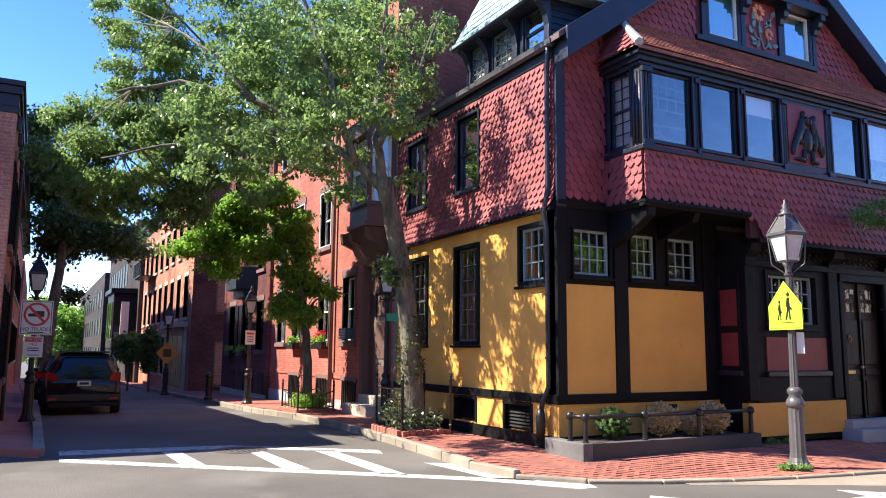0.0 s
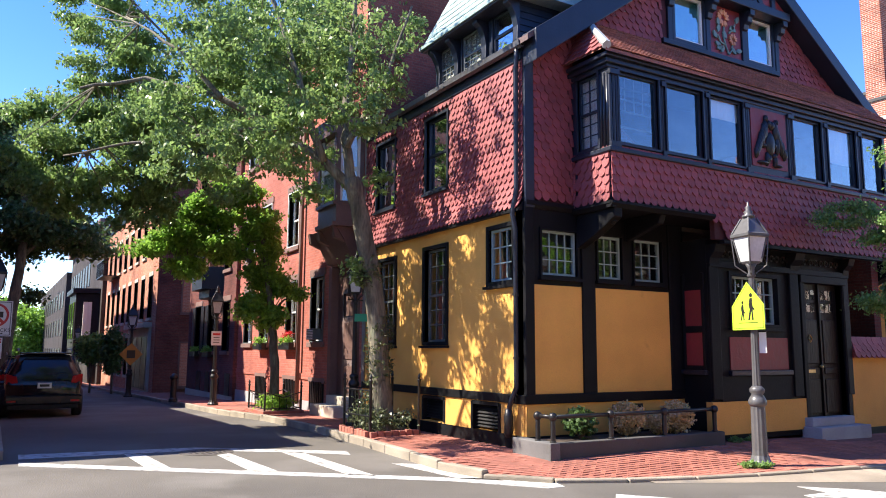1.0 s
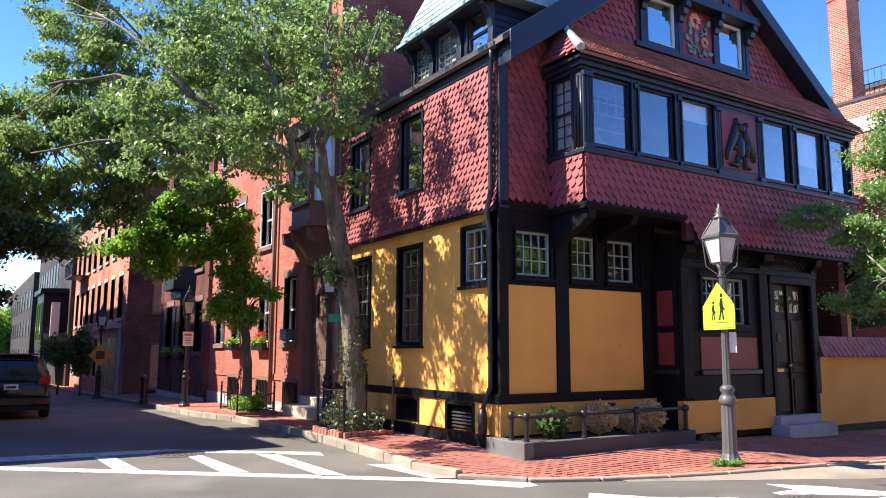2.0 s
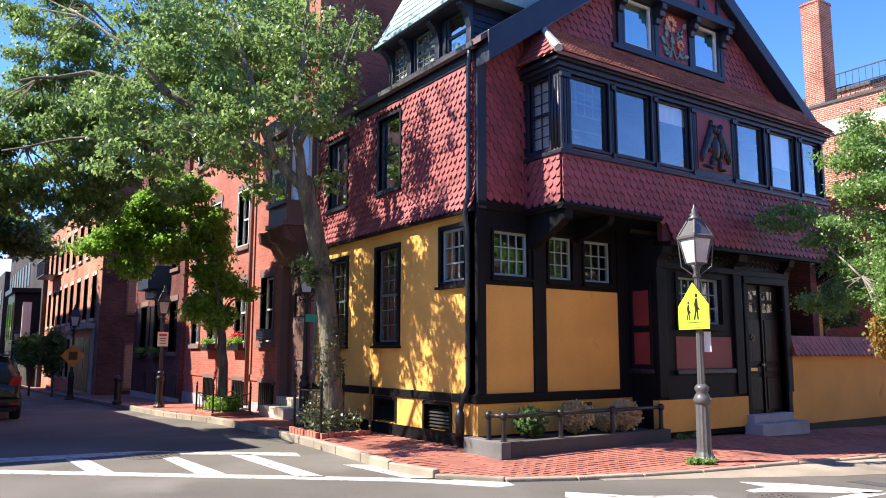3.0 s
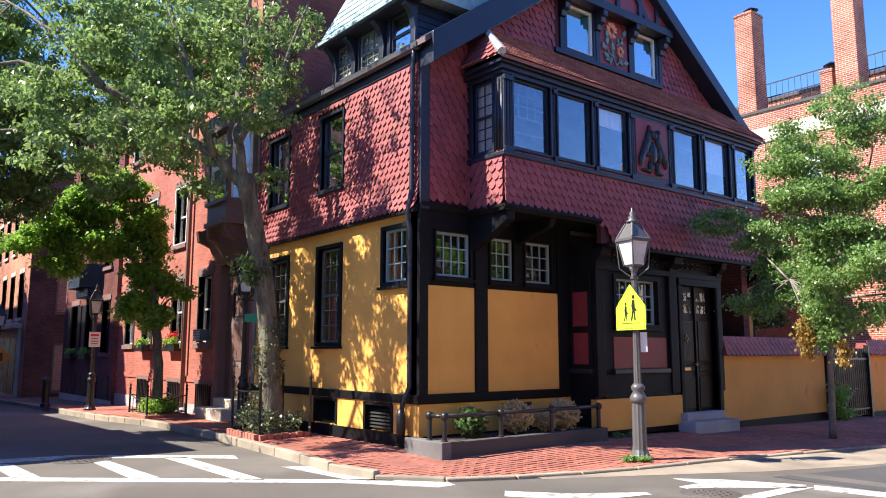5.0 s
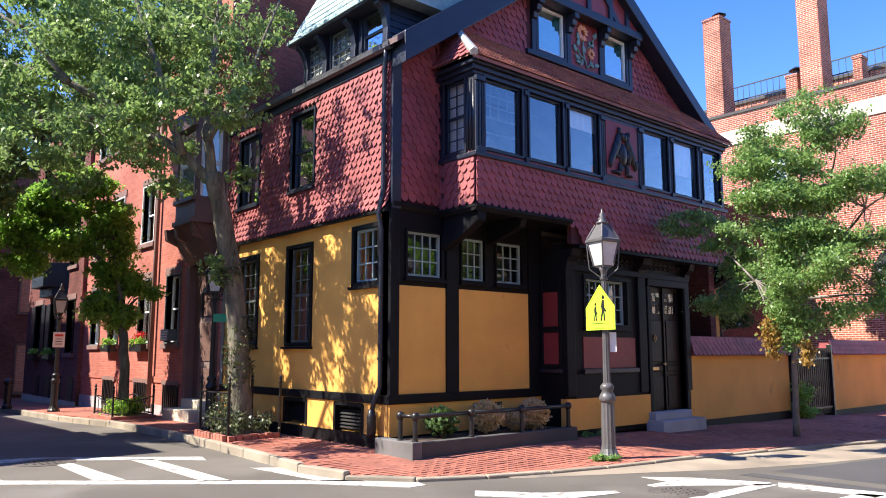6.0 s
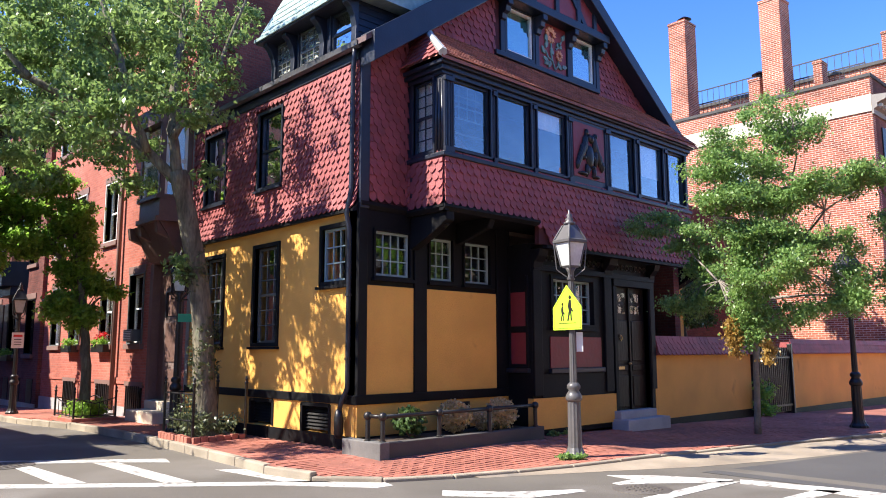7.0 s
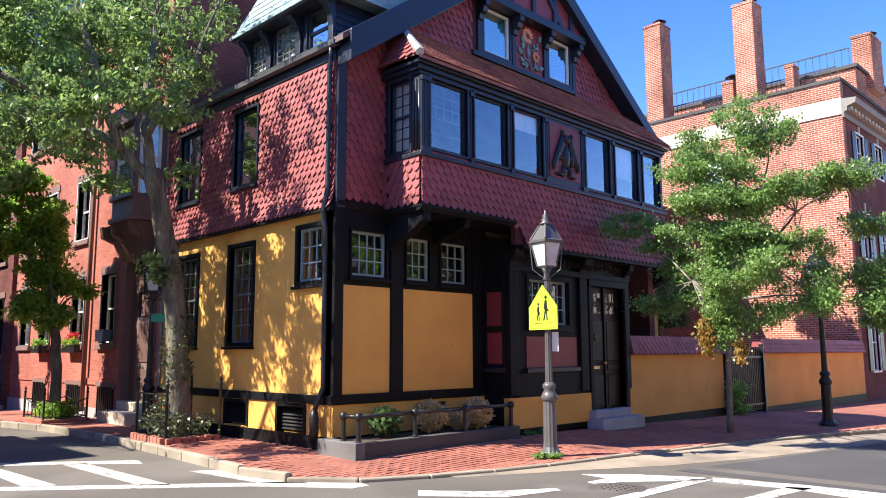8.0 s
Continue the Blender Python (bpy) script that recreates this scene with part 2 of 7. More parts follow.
# ---- building kit ----
class Mb:
    """Gathers faces of one mesh. T maps (u, v, w) to the world: u along a face, v up, w out of it."""

    def __init__(self, T=None):
        self.v, self.f, self.T = [], [], T or (lambda x, y, z: (x, y, z))

    def face(self, *pts):
        n = len(self.v)
        self.v += [self.T(*p) for p in pts]
        self.f.append(tuple(range(n, n + len(pts))))
        return self

    def hexa(self, p):
        n = len(self.v)
        self.v += [self.T(*q) for q in p]
        self.f += [tuple(n + i for i in q) for q in ((0, 3, 2, 1), (4, 5, 6, 7), (0, 1, 5, 4), (1, 2, 6, 5), (2, 3, 7, 6), (3, 0, 4, 7))]
        return self

    def box(self, a0, a1, b0, b1, c0, c1):
        return self.hexa([(a0, b0, c0), (a1, b0, c0), (a1, b1, c0), (a0, b1, c0), (a0, b0, c1), (a1, b0, c1), (a1, b1, c1), (a0, b1, c1)])

    def prism(self, pts, c0, c1):
        """A polygon in the first two axes, drawn out along the third."""
        n, k = len(self.v), len(pts)
        self.v += [self.T(a, b, c0) for a, b in pts] + [self.T(a, b, c1) for a, b in pts]
        self.f += [tuple(range(n + k - 1, n - 1, -1)), tuple(range(n + k, n + 2 * k))]
        self.f += [(n + i, n + (i + 1) % k, n + k + (i + 1) % k, n + k + i) for i in range(k)]
        return self

    def side(self, pts, a0, a1):
        """A profile in (w, v), drawn out along u."""
        n, k = len(self.v), len(pts)
        self.v += [self.T(a0, v, w) for w, v in pts] + [self.T(a1, v, w) for w, v in pts]
        self.f += [tuple(range(n + k - 1, n - 1, -1)), tuple(range(n + k, n + 2 * k))]
        self.f += [(n + i, n + (i + 1) % k, n + k + (i + 1) % k, n + k + i) for i in range(k)]
        return self

    def lathe(self, prof, at=(0, 0, 0), seg=16, turn=0.0, flute=0.0):
        n, k = len(self.v), len(prof)
        for r, z in prof:
            for i in range(seg):
                a = turn + 2 * math.pi * i / seg
                q = r * (1 - flute * (i % 2))
                self.v.append(self.T(at[0] + q * math.cos(a), at[1] + q * math.sin(a), at[2] + z))
        for j in range(k - 1):
            for i in range(seg):
                i2 = (i + 1) % seg
                self.f.append((n + j * seg + i, n + j * seg + i2, n + (j + 1) * seg + i2, n + (j + 1) * seg + i))
        self.f += [tuple(n + i for i in range(seg - 1, -1, -1)), tuple(n + (k - 1) * seg + i for i in range(seg))]
        return self

    def tube(self, pts, radii, seg=8):
        n = len(self.v)
        pts = [Vector(self.T(*p)) for p in pts]
        if not hasattr(radii, "__len__"):
            radii = [radii] * len(pts)
        ref = Vector((0.31, 0.95, 0.05))
        for i, (p, r) in enumerate(zip(pts, radii)):
            d = (pts[min(i + 1, len(pts) - 1)] - pts[max(i - 1, 0)]).normalized()
            a = d.cross(ref if abs(d.dot(ref)) < 0.93 else Vector((1, 0, 0))).normalized()
            b = d.cross(a)
            for j in range(seg):
                t = 2 * math.pi * j / seg
                self.v.append(tuple(p + (a * math.cos(t) + b * math.sin(t)) * r))
        for i in range(len(pts) - 1):
            for j in range(seg):
                j2 = (j + 1) % seg
                self.f.append((n + i * seg + j, n + i * seg + j2, n + (i + 1) * seg + j2, n + (i + 1) * seg + j))
        self.f += [tuple(n + j for j in range(seg)), tuple(n + (len(pts) - 1) * seg + j for j in range(seg - 1, -1, -1))]
        return self

    def wall(self, u0, u1, v0, v1, thick, holes=(), w=0.0):
        """A wall from w back to w - thick, with openings (u0, u1, v0, v1) that go through it."""
        us = sorted({u0, u1, *[min(max(q, u0), u1) for h in holes for q in h[:2]]})
        vs = sorted({v0, v1, *[min(max(q, v0), v1) for h in holes for q in h[2:]]})
        full = {}
        for i in range(len(us) - 1):
            for j in range(len(vs) - 1):
                cu, cv = (us[i] + us[i + 1]) / 2, (vs[j] + vs[j + 1]) / 2
                full[i, j] = not any(h[0] < cu < h[1] and h[2] < cv < h[3] for h in holes)
        b = w - thick
        for (i, j), solid in full.items():
            if not solid:
                continue
            a0, a1, c0, c1 = us[i], us[i + 1], vs[j], vs[j + 1]
            self.face((a0, c0, w), (a1, c0, w), (a1, c1, w), (a0, c1, w))
            self.face((a0, c0, b), (a0, c1, b), (a1, c1, b), (a1, c0, b))
            for di, dj, q in ((-1, 0, ((a0, c0), (a0, c1))), (1, 0, ((a1, c1), (a1, c0))), (0, -1, ((a1, c0), (a0, c0))), (0, 1, ((a0, c1), (a1, c1)))):
                if not full.get((i + di, j + dj)):
                    (p0, q0), (p1, q1) = q
                    self.face((p0, q0, w), (p1, q1, w), (p1, q1, b), (p0, q0, b))
        return self


def mesh_of(name, mb, material, smooth=False, weld=True):
    me = bpy.data.meshes.new(name)
    me.from_pydata(mb.v, [], mb.f)
    if weld and len(mb.f) < 30000:
        bm = bmesh.new()
        bm.from_mesh(me)
        bmesh.ops.remove_doubles(bm, verts=bm.verts, dist=1e-5)
        bmesh.ops.recalc_face_normals(bm, faces=bm.faces)
        bm.to_mesh(me)
        bm.free()
    me.materials.append(material)
    if smooth:
        me.shade_smooth()
    return me


def part(name, mb, material, parent=None, label="", bevel=0.0, smooth=False, weld=True):
    """One mesh object, as a part of its thing or, with no parent, a thing of its own."""
    ob = new(name, mesh_of(name, mb, material, smooth, weld))
    if parent is not None:
        ob.parent = parent
        if parent.parent is None:
            ob.matrix_parent_inverse = parent.matrix_basis.inverted()
    if bevel:
        b = ob.modifiers.new("bevel", "BEVEL")
        b.width, b.segments, b.limit_method, b.angle_limit = bevel, 2, "ANGLE", radians(40)
    if label:
        ob["label"] = label
    return ob


def thing(name, at, label, category, group="", kind=""):
    ob = new(name)
    ob.matrix_basis = Matrix.Translation(at)
    ob.empty_display_size = 0.2
    return tagged(ob, label, category, group, kind)


def piece(name, me, m, parent):
    """A repeated piece that shares its mesh, placed in the world by m."""
    ob = new(name, me)
    ob.parent = parent
    ob.matrix_parent_inverse = parent.matrix_basis.inverted() if parent.parent is None else Matrix()
    ob.matrix_basis = m
    return ob


def on_x(x0, s=-1):
    """A face that looks along -x (s=-1) or +x: u is y."""
    return lambda u, v, w: (x0 + s * w, u, v)


def on_y(y0, s=-1):
    """A face that looks along -y (s=-1) or +y: u is x."""
    return lambda u, v, w: (u, y0 + s * w, v)


def fall(x, y=0.0):
    """How far the ground drops along the front street and down the side street."""
    return -0.018 * max(0.0, min(x, 60.0) - 3.0) - 0.02 * max(0.0, min(y, 90.0) - 8.0)


def window(face, u0, u1, v0, v1, parent, cols=3, rows=4, casing=NAVYBLUE, sash=WHITEPAINT, glass=None, deep=0.09, lap=0.07, blind=0.0, name="window", meeting=True, sill=True, bar=0.022):
    """A sash window in an opening: casing, sashes with glazing bars, panes, sill, and a blind behind where there is one."""
    mb = Mb(face)
    for a0, a1, c0, c1 in ((u0 - lap, u0, v0 - lap, v1 + lap), (u1, u1 + lap, v0 - lap, v1 + lap), (u0, u1, v1, v1 + lap), (u0, u1, v0 - lap, v0)):
        mb.box(a0, a1, c0, c1, -deep - 0.04, 0.035)
    top = part(name, mb, casing, parent)
    if sill:
        part("sill", Mb(face).box(u0 - lap - 0.03, u1 + lap + 0.03, v0 - lap - 0.05, v0 - lap - 0.004, -0.02, 0.085), casing, top)
    fw = 0.042
    mb = Mb(face)
    for a0, a1, c0, c1 in ((u0, u0 + fw, v0, v1), (u1 - fw, u1, v0, v1), (u0 + fw, u1 - fw, v1 - fw, v1), (u0 + fw, u1 - fw, v0, v0 + fw)):
        mb.box(a0, a1, c0, c1, -deep - 0.03, -deep + 0.015)
    if meeting:
        vm = (v0 + v1) / 2
        mb.box(u0 + fw, u1 - fw, vm - 0.022, vm + 0.022, -deep - 0.03, -deep + 0.012)
    part("sash", mb, sash, top)
    mb = Mb(face)
    for i in range(1, cols):
        u = u0 + fw + (u1 - u0 - 2 * fw) * i / cols
        mb.box(u - bar / 2, u + bar / 2, v0 + fw, v1 - fw, -deep - 0.014, -deep + 0.006)
    for j in range(1, rows):
        v = v0 + fw + (v1 - v0 - 2 * fw) * j / rows
        if not (meeting and abs(v - (v0 + v1) / 2) < 0.03):
            mb.box(u0 + fw, u1 - fw, v - bar / 2, v + bar / 2, -deep - 0.012, -deep + 0.004)
    if mb.f:
        part("glazing_bar", mb, sash, top)
    pane = part("pane", Mb(face).box(u0 + fw * 0.5, u1 - fw * 0.5, v0 + fw * 0.5, v1 - fw * 0.5, -deep - 0.022, -deep - 0.018), glass or GLASS, top)
    pane.visible_shadow = False
    if blind:
        mb = Mb(face)
        n = 10
        for i in range(n):
            a, b = u0 + (u1 - u0) * i / n, u0 + (u1 - u0) * (i + 1) / n
            mb.face((a, v1 - (v1 - v0) * blind, -deep - 0.07 - 0.012 * (i % 2)), (b, v1 - (v1 - v0) * blind, -deep - 0.07 - 0.012 * ((i + 1) % 2)), (b, v1, -deep - 0.07 - 0.012 * ((i + 1) % 2)), (a, v1, -deep - 0.07 - 0.012 * (i % 2)))
        part("blind", mb, CURTAIN, top)
    return top


# ---- ground, road, pavements ----
mb = Mb()
xs = [-400, -60, -12, -8, -4, 0, 3, 6, 12, 20, 30, 60, 400]
ys = [-400, -40, 0, 8, 30, 60, 90, 400]
for a, b in zip(xs, xs[1:]):
    for c, d in zip(ys, ys[1:]):
        mb.face(*[(x, y, fall(x, y) - 0.13) for x, y in ((a, c), (b, c), (b, d), (a, d))])
ground = part("road", mb, ASPHALT)
tagged(ground, "worn grey asphalt road with patches at a junction", "road", kind="structure")

# kerb line of the corner pavement, from the far end of the side street round to the front street
KERB = [(-1.95, 70), (-1.95, 40), (-1.92, 20), (-1.88, 11), (-1.73, 9.5), (-1.55, 7.5), (-1.5, 6), (-1.45, 4.6), (-1.54, 2.8), (-1.62, 1.5), (-1.69, 0.3), (-1.76, -0.45), (-1.7, -1.0), (-1.5, -1.45), (-1.2, -1.8), (-0.65, -2.13), (0.1, -2.43), (0.95, -2.7), (1.85, -2.9), (3.0, -3.07), (4.8, -3.24), (6.5, -3.48), (7.8, -3.68), (9.4, -4.05), (11.1, -4.55), (14, -5.2), (24, -6.3), (60, -9)]


def along(line, step):
    """Points every step metres along a line, with the way there."""
    out, rest = [], 0.0
    for (x0, y0), (x1, y1) in zip(line, line[1:]):
        d = math.hypot(x1 - x0, y1 - y0)
        s = rest
        while s < d:
            out.append((x0 + (x1 - x0) * s / d, y0 + (y1 - y0) * s / d, math.atan2(y1 - y0, x1 - x0)))
            s += step
        rest = s - d
    return out


def pave_z(x, y):
    """The pavement's height: level by the walls, sloping down to a low kerb round the corner and along the front."""
    start = -0.35 - 0.6 * min(1.0, max(0.0, (x + 0.8) / 0.8))
    return fall(x, y) - 0.085 * min(1.0, max(0.0, (start - y) / 1.35)) * min(1.0, max(0.0, (13.0 - x) / 5.0))


pav = Mb()
edge = [(k[0], k[1]) for k in along(KERB, 0.4)]
rows = []
for x, y in edge:
    q = (0.3, y) if y > 0.3 else (x, 0.3) if x > 0.3 else (0.3, 0.3)
    rows.append([(x + 0.04 * (q[0] - x > 0.3), y + 0.04 * (q[1] - y > 0.3))] + [(x + (q[0] - x) * f, y + (q[1] - y) * f) for f in (0.1, 0.2, 0.35, 0.5, 0.7, 1.0)])
for ra, rb in zip(rows, rows[1:]):
    for i in range(len(ra) - 1):
        pav.face(*[(x, y, pave_z(x, y) - 0.008) for x, y in (ra[i], rb[i], rb[i + 1], ra[i + 1])])
    (x0, y0), (x1, y1) = ra[0], rb[0]
    pav.face((x0, y0, fall(x0, y0) - 0.4), (x1, y1, fall(x1, y1) - 0.4), (x1, y1, pave_z(x1, y1) - 0.014), (x0, y0, pave_z(x0, y0) - 0.014))
pavement = part("pavement", pav, JOINT, weld=False)
tagged(pavement, "red brick corner pavement with granite kerb", "pavement", kind="structure")

kerb_pts = along(KERB, 0.95)
kerb_pts = [k for k in kerb_pts if k[1] < 45 and k[0] < 45]
for a, b in zip(kerb_pts, kerb_pts[1:]):
    d = math.hypot(b[0] - a[0], b[1] - a[1]) - 0.012
    mx, my, ang = (a[0] + b[0]) / 2, (a[1] + b[1]) / 2, math.atan2(b[1] - a[1], b[0] - a[0])
    j = random.uniform(-0.008, 0.008)
    k = Mb().prism([(-d / 2, -0.02), (d / 2, -0.02), (d / 2, 0.1), (-d / 2, 0.1)], -0.3, 0.0)
    ob = part("kerbstone", k, GRANITE, pavement, bevel=0.018)
    ob.matrix_basis = Matrix.Translation((mx, my, pave_z(mx, my) + 0.004 + j * 0.6)) @ Matrix.Rotation(ang + random.uniform(-0.01, 0.01), 4, "Z")

# the pavement of the other side of the side street
mb = Mb().prism([(-8.3, 4.6), (-7.0, 3.4), (-6.95, 5), (-6.95, 8), (-6.95, 70), (-8.3, 70), (-8.3, 8)], -0.3, 0.0)
mb.v = [(x, y, z + fall(0, y)) for x, y, z in mb.v]
pavement_2 = tagged(part("pavement_2", mb, PAVER, bevel=0.02), "narrow brick pavement across the side street", "pavement", kind="structure")
for i in range(28):
    mb = Mb().box(-7.1, -6.93, 3.6 + i * 1.5, 5.085 + i * 1.5, -0.3 + fall(0, 4 + i * 1.5), 0.012 + 0.006 * (i % 3) + fall(0, 4 + i * 1.5))
    part("kerbstone", mb, GRANITE, pavement_2, bevel=0.018)

# ---- the corner house ----
L, R = on_x(0.0), on_y(0.0)
house = thing("house", (0, 0, 0), "maroon-shingled and ochre stucco corner house with black timber", "house")
HD = 6.0
vent_holes = [(0.68, 1.5, 0.2, 0.66), (2.43, 3.22, 0.22, 0.66)]
low_l = [(2.42, 3.24, 1.68, 3.45), (4.5, 5.3, 1.68, 3.42), (0.32, 1.0, 2.66, 3.55)]
up_l = [(2.4, 3.22, 4.62, 6.06), (4.57, 5.45, 4.6, 6.06)]
part("wall", Mb(L).wall(0.02, HD, 0.82, 3.8, 0.28, low_l), OCHRE, house, "sunlit ochre stucco side wall")
part("basement_wall", Mb(L).wall(0.02, HD, 0.0, 0.7, 0.3, vent_holes, 0.03), OCHRE, house)
part("belt_course", Mb(L).box(0.0, HD, 0.69, 0.83, -0.1, 0.06), NAVY, house, bevel=0.01)
part("plinth", Mb(L).wall(0.02, HD, -0.05, 0.2, 0.1, (), 0.05), NAVY, house)
for k, (u0, u1, v0, v1) in enumerate(vent_holes):
    mb = Mb(L)
    for q in ((u0 - 0.03, u0 + 0.03, v0, v1), (u1 - 0.03, u1 + 0.03, v0, v1), (u0, u1, v1 - 0.04, v1 + 0.02)):
        mb.box(*q, -0.12, 0.045)
    grille = part("basement_vent", mb, NAVY, house)
    for i in range(7):
        v = v0 + 0.04 + i * (v1 - v0 - 0.06) / 7
        part("slat", Mb(L).side([(-0.09, v + 0.05), (-0.08, v + 0.055), (-0.03, v + 0.005), (-0.04, v)], u0 + 0.03, u1 - 0.03), BLACK, grille)
for h in low_l[:2]:
    window(L, *h, house, cols=3, rows=6, casing=NAVY, sash=GREYSASH, bar=0.017)
window(L, *low_l[2], house, cols=3, rows=3, casing=NAVY, sash=TEALPAINT, meeting=False, bar=0.022, deep=0.05)
part("upper_wall", Mb(L).wall(0.0, HD, 3.8, 6.35, 0.28, up_l), SHINGLE_BACK, house)
for h in up_l:
    window(L, *h, house, cols=1, rows=1, casing=NAVYBLUE, sash=NAVYBLUE, glass=GLASS_BRIGHT, lap=0.05, deep=0.06)
part("shingle_skirt", Mb(L).side([(0.0, 3.95), (0.0, 3.76), (0.13, 3.74), (0.13, 3.775)], 0.0, HD), NAVY, house)

# front: lower wall
low_r = [(0.32, 1.06, 2.73, 3.47), (1.52, 2.07, 2.73, 3.47), (2.36, 3.03, 2.73, 3.47)]
part("front_wall", Mb(R).wall(0.0, 3.6, 0.0, 3.9, 0.25, low_r), NAVY, house, "black-painted timber front wall")
for u0, u1 in ((0.15, 1.15), (1.43, 3.19)):
    part("stucco_panel", Mb(R).box(u0, u1, 0.84, 2.57, -0.02, 0.012), OCHRE, house, bevel=0.006)
for u0, u1 in ((-0.03, 0.15), (1.15, 1.43), (3.19, 3.5)):
    part("post", Mb(R).box(u0, u1, 0.7, 3.9, -0.03, 0.045), NAVY, house, bevel=0.012)
part("rail", Mb(R).box(-0.06, 3.5, 0.69, 0.84, -0.03, 0.06), NAVY, house, bevel=0.012)
part("window_rail", Mb(R).box(0.14, 3.5, 2.57, 2.66, -0.03, 0.05), NAVY, house, bevel=0.012)
part("front_plinth", Mb(R).wall(-0.02, 3.5, 0.18, 0.69, 0.1, (), 0.03), OCHRE, house)
part("front_plinth_foot", Mb(R).wall(-0.04, 3.5, -0.05, 0.2, 0.1, (), 0.05), NAVY, house)
for h in low_r:
    window(R, *h, house, cols=4 if h[1] - h[0] > 0.7 else 3, rows=3, casing=NAVY, sash=TEALPAINT, meeting=False, lap=0.035, deep=0.05, bar=0.02)

# front: upper wall, bay, gable
BAY0, BAY1, BY = 1.02, 8.9, -0.9
part("upper_front_wall", Mb(R).wall(0.0, 9.9, 3.9, 6.5, 0.28, ((BAY0 + 0.1, BAY1 - 0.1, 4.0, 6.2),)).prism([(0.25, 6.5), (9.65, 6.5), (8.9, 7.2), (1.0, 7.2)], -0.28, 0.0), SHINGLE_BACK, house)
part("corner_post", Mb(R).box(-0.02, 0.17, 3.8, 6.4, -0.1, 0.05), NAVYBLUE, house, bevel=0.015)
SL = 0.72
APEX = 10.25


def roof_z(x):
    return APEX - SL * abs(x - 4.95)


gw = [(3.6, 4.4, 7.46, 8.4), (5.74, 6.52, 7.46, 8.4)]
part("gable_wall", Mb(R).wall(3.3, 6.6, 7.2, 8.5, 0.25, gw), SHINGLE_BACK, house)
mb = Mb(R)
mb.prism([(0.75, 7.2), (3.3, 7.2), (3.3, roof_z(3.3) - 0.05)], -0.25, 0.0)
mb.prism([(6.6, 7.2), (9.15, 7.2), (6.6, roof_z(6.6) - 0.05)], -0.25, 0.0)
mb.prism([(3.3, 8.5), (6.6, 8.5), (6.6, roof_z(6.6) - 0.05), (4.95, APEX - 0.05), (3.3, roof_z(3.3) - 0.05)], -0.25, 0.0)
part("gable_sides", mb, SHINGLE_BACK, house)
for h in gw:
    window(R, *h, house, cols=1, rows=1, casing=NAVYBLUE, sash=WHITEPAINT, glass=GLASS_FILM, meeting=False, deep=0.02, sill=False, lap=0.07, blind=1.0)

# bay: body, side, windows
B, BS = on_y(BY), on_x(BAY0)
bay_w = [(1.23, 2.12), (2.31, 3.21), (3.4, 4.28), (5.73, 6.64), (6.85, 7.8), (8.02, 8.76)]
holes = [(a, b, 4.83, 6.04) for a, b in bay_w]
bay = part("bay_wall", Mb(B).wall(BAY0, BAY1, 3.85, 6.2, 0.12, holes), NAVYBLUE, house)
side_hole = [(-0.66, -0.16, 4.8, 6.04)]
part("bay_side_wall", Mb(BS).wall(BY + 0.12, 0.0, 3.85, 6.2, 0.1, side_hole), NAVYBLUE, house)
part("bay_side_wall", Mb(on_x(BAY1, 1)).wall(BY + 0.12, 0.0, 3.85, 6.2, 0.1), NAVYBLUE, house)
for k, h in enumerate(holes):
    window(B, *h, house, cols=1, rows=1, casing=NAVYBLUE, sash=NAVYBLUE, glass=GLASS_SKY, deep=0.04, lap=0.035, meeting=False, sill=False, blind=(0.0, 0.0, 0.3, 0.0, 0.6, 0.0)[k], bar=0.014)
inner = Mb(B)
for i in range(5):
    u = 1.27 + i * 0.2025
    inner.box(u - 0.011, u + 0.011, 5.42, 6.0, -0.12, -0.1)
for v in (4.87, 5.15, 5.42, 5.62, 5.81, 5.99):
    inner.box(1.25, 2.1, v - 0.012, v + 0.012, -0.12, -0.1)
part("inner_sash", inner, GREYSASH, house, "grey inner sash with small panes behind the glass")
window(BS, *side_hole[0], house, cols=2, rows=6, casing=NAVYBLUE, sash=NAVYBLUE, deep=0.04, lap=0.05, sill=False, blind=1.0, bar=0.016)
part("bay_floor", Mb().box(BAY0, BAY1, BY, 0.0, 3.8, 3.88), NAVY, house)

# roofs
mb = Mb()
for s in (0, 1):
    xe = -0.16 if s == 0 else 10.06
    ze = roof_z(xe)
    mb.hexa([(xe, -0.34, ze - 0.1), (4.95, -0.34, APEX - 0.1), (4.95, HD, APEX - 0.1), (xe, HD, ze - 0.1), (xe, -0.34, ze), (4.95, -0.34, APEX), (4.95, HD, APEX), (xe, HD, ze)])
part("roof", mb, ROOFSLATE, house)
for s in (1, -1):
    x0, x1 = (-0.04, 4.95) if s == 1 else (9.94, 4.95)
    mb = Mb(on_y(-0.34))
    mb.prism([(x0, roof_z(x0) + 0.02), (x1, APEX + 0.02), (x1, APEX - (0.56 if s == 1 else 0.34)), (x0, roof_z(x0) - (0.52 if s == 1 else 0.3))], -0.32, 0.06)
    part("bargeboard", mb, NAVYBLUE, house, bevel=0.015)
PZ0, PZ1, PY0 = 6.3, 7.26, -1.08
mb = Mb()
mb.hexa([(BAY0 - 0.2, PY0, PZ0 - 0.06), (9.1, PY0, PZ0 - 0.06), (9.1, 0, PZ1 - 0.06), (BAY0 + 0.36, 0, PZ1 - 0.06), (BAY0 - 0.2, PY0, PZ0), (9.1, PY0, PZ0), (9.1, 0, PZ1), (BAY0 + 0.36, 0, PZ1)])
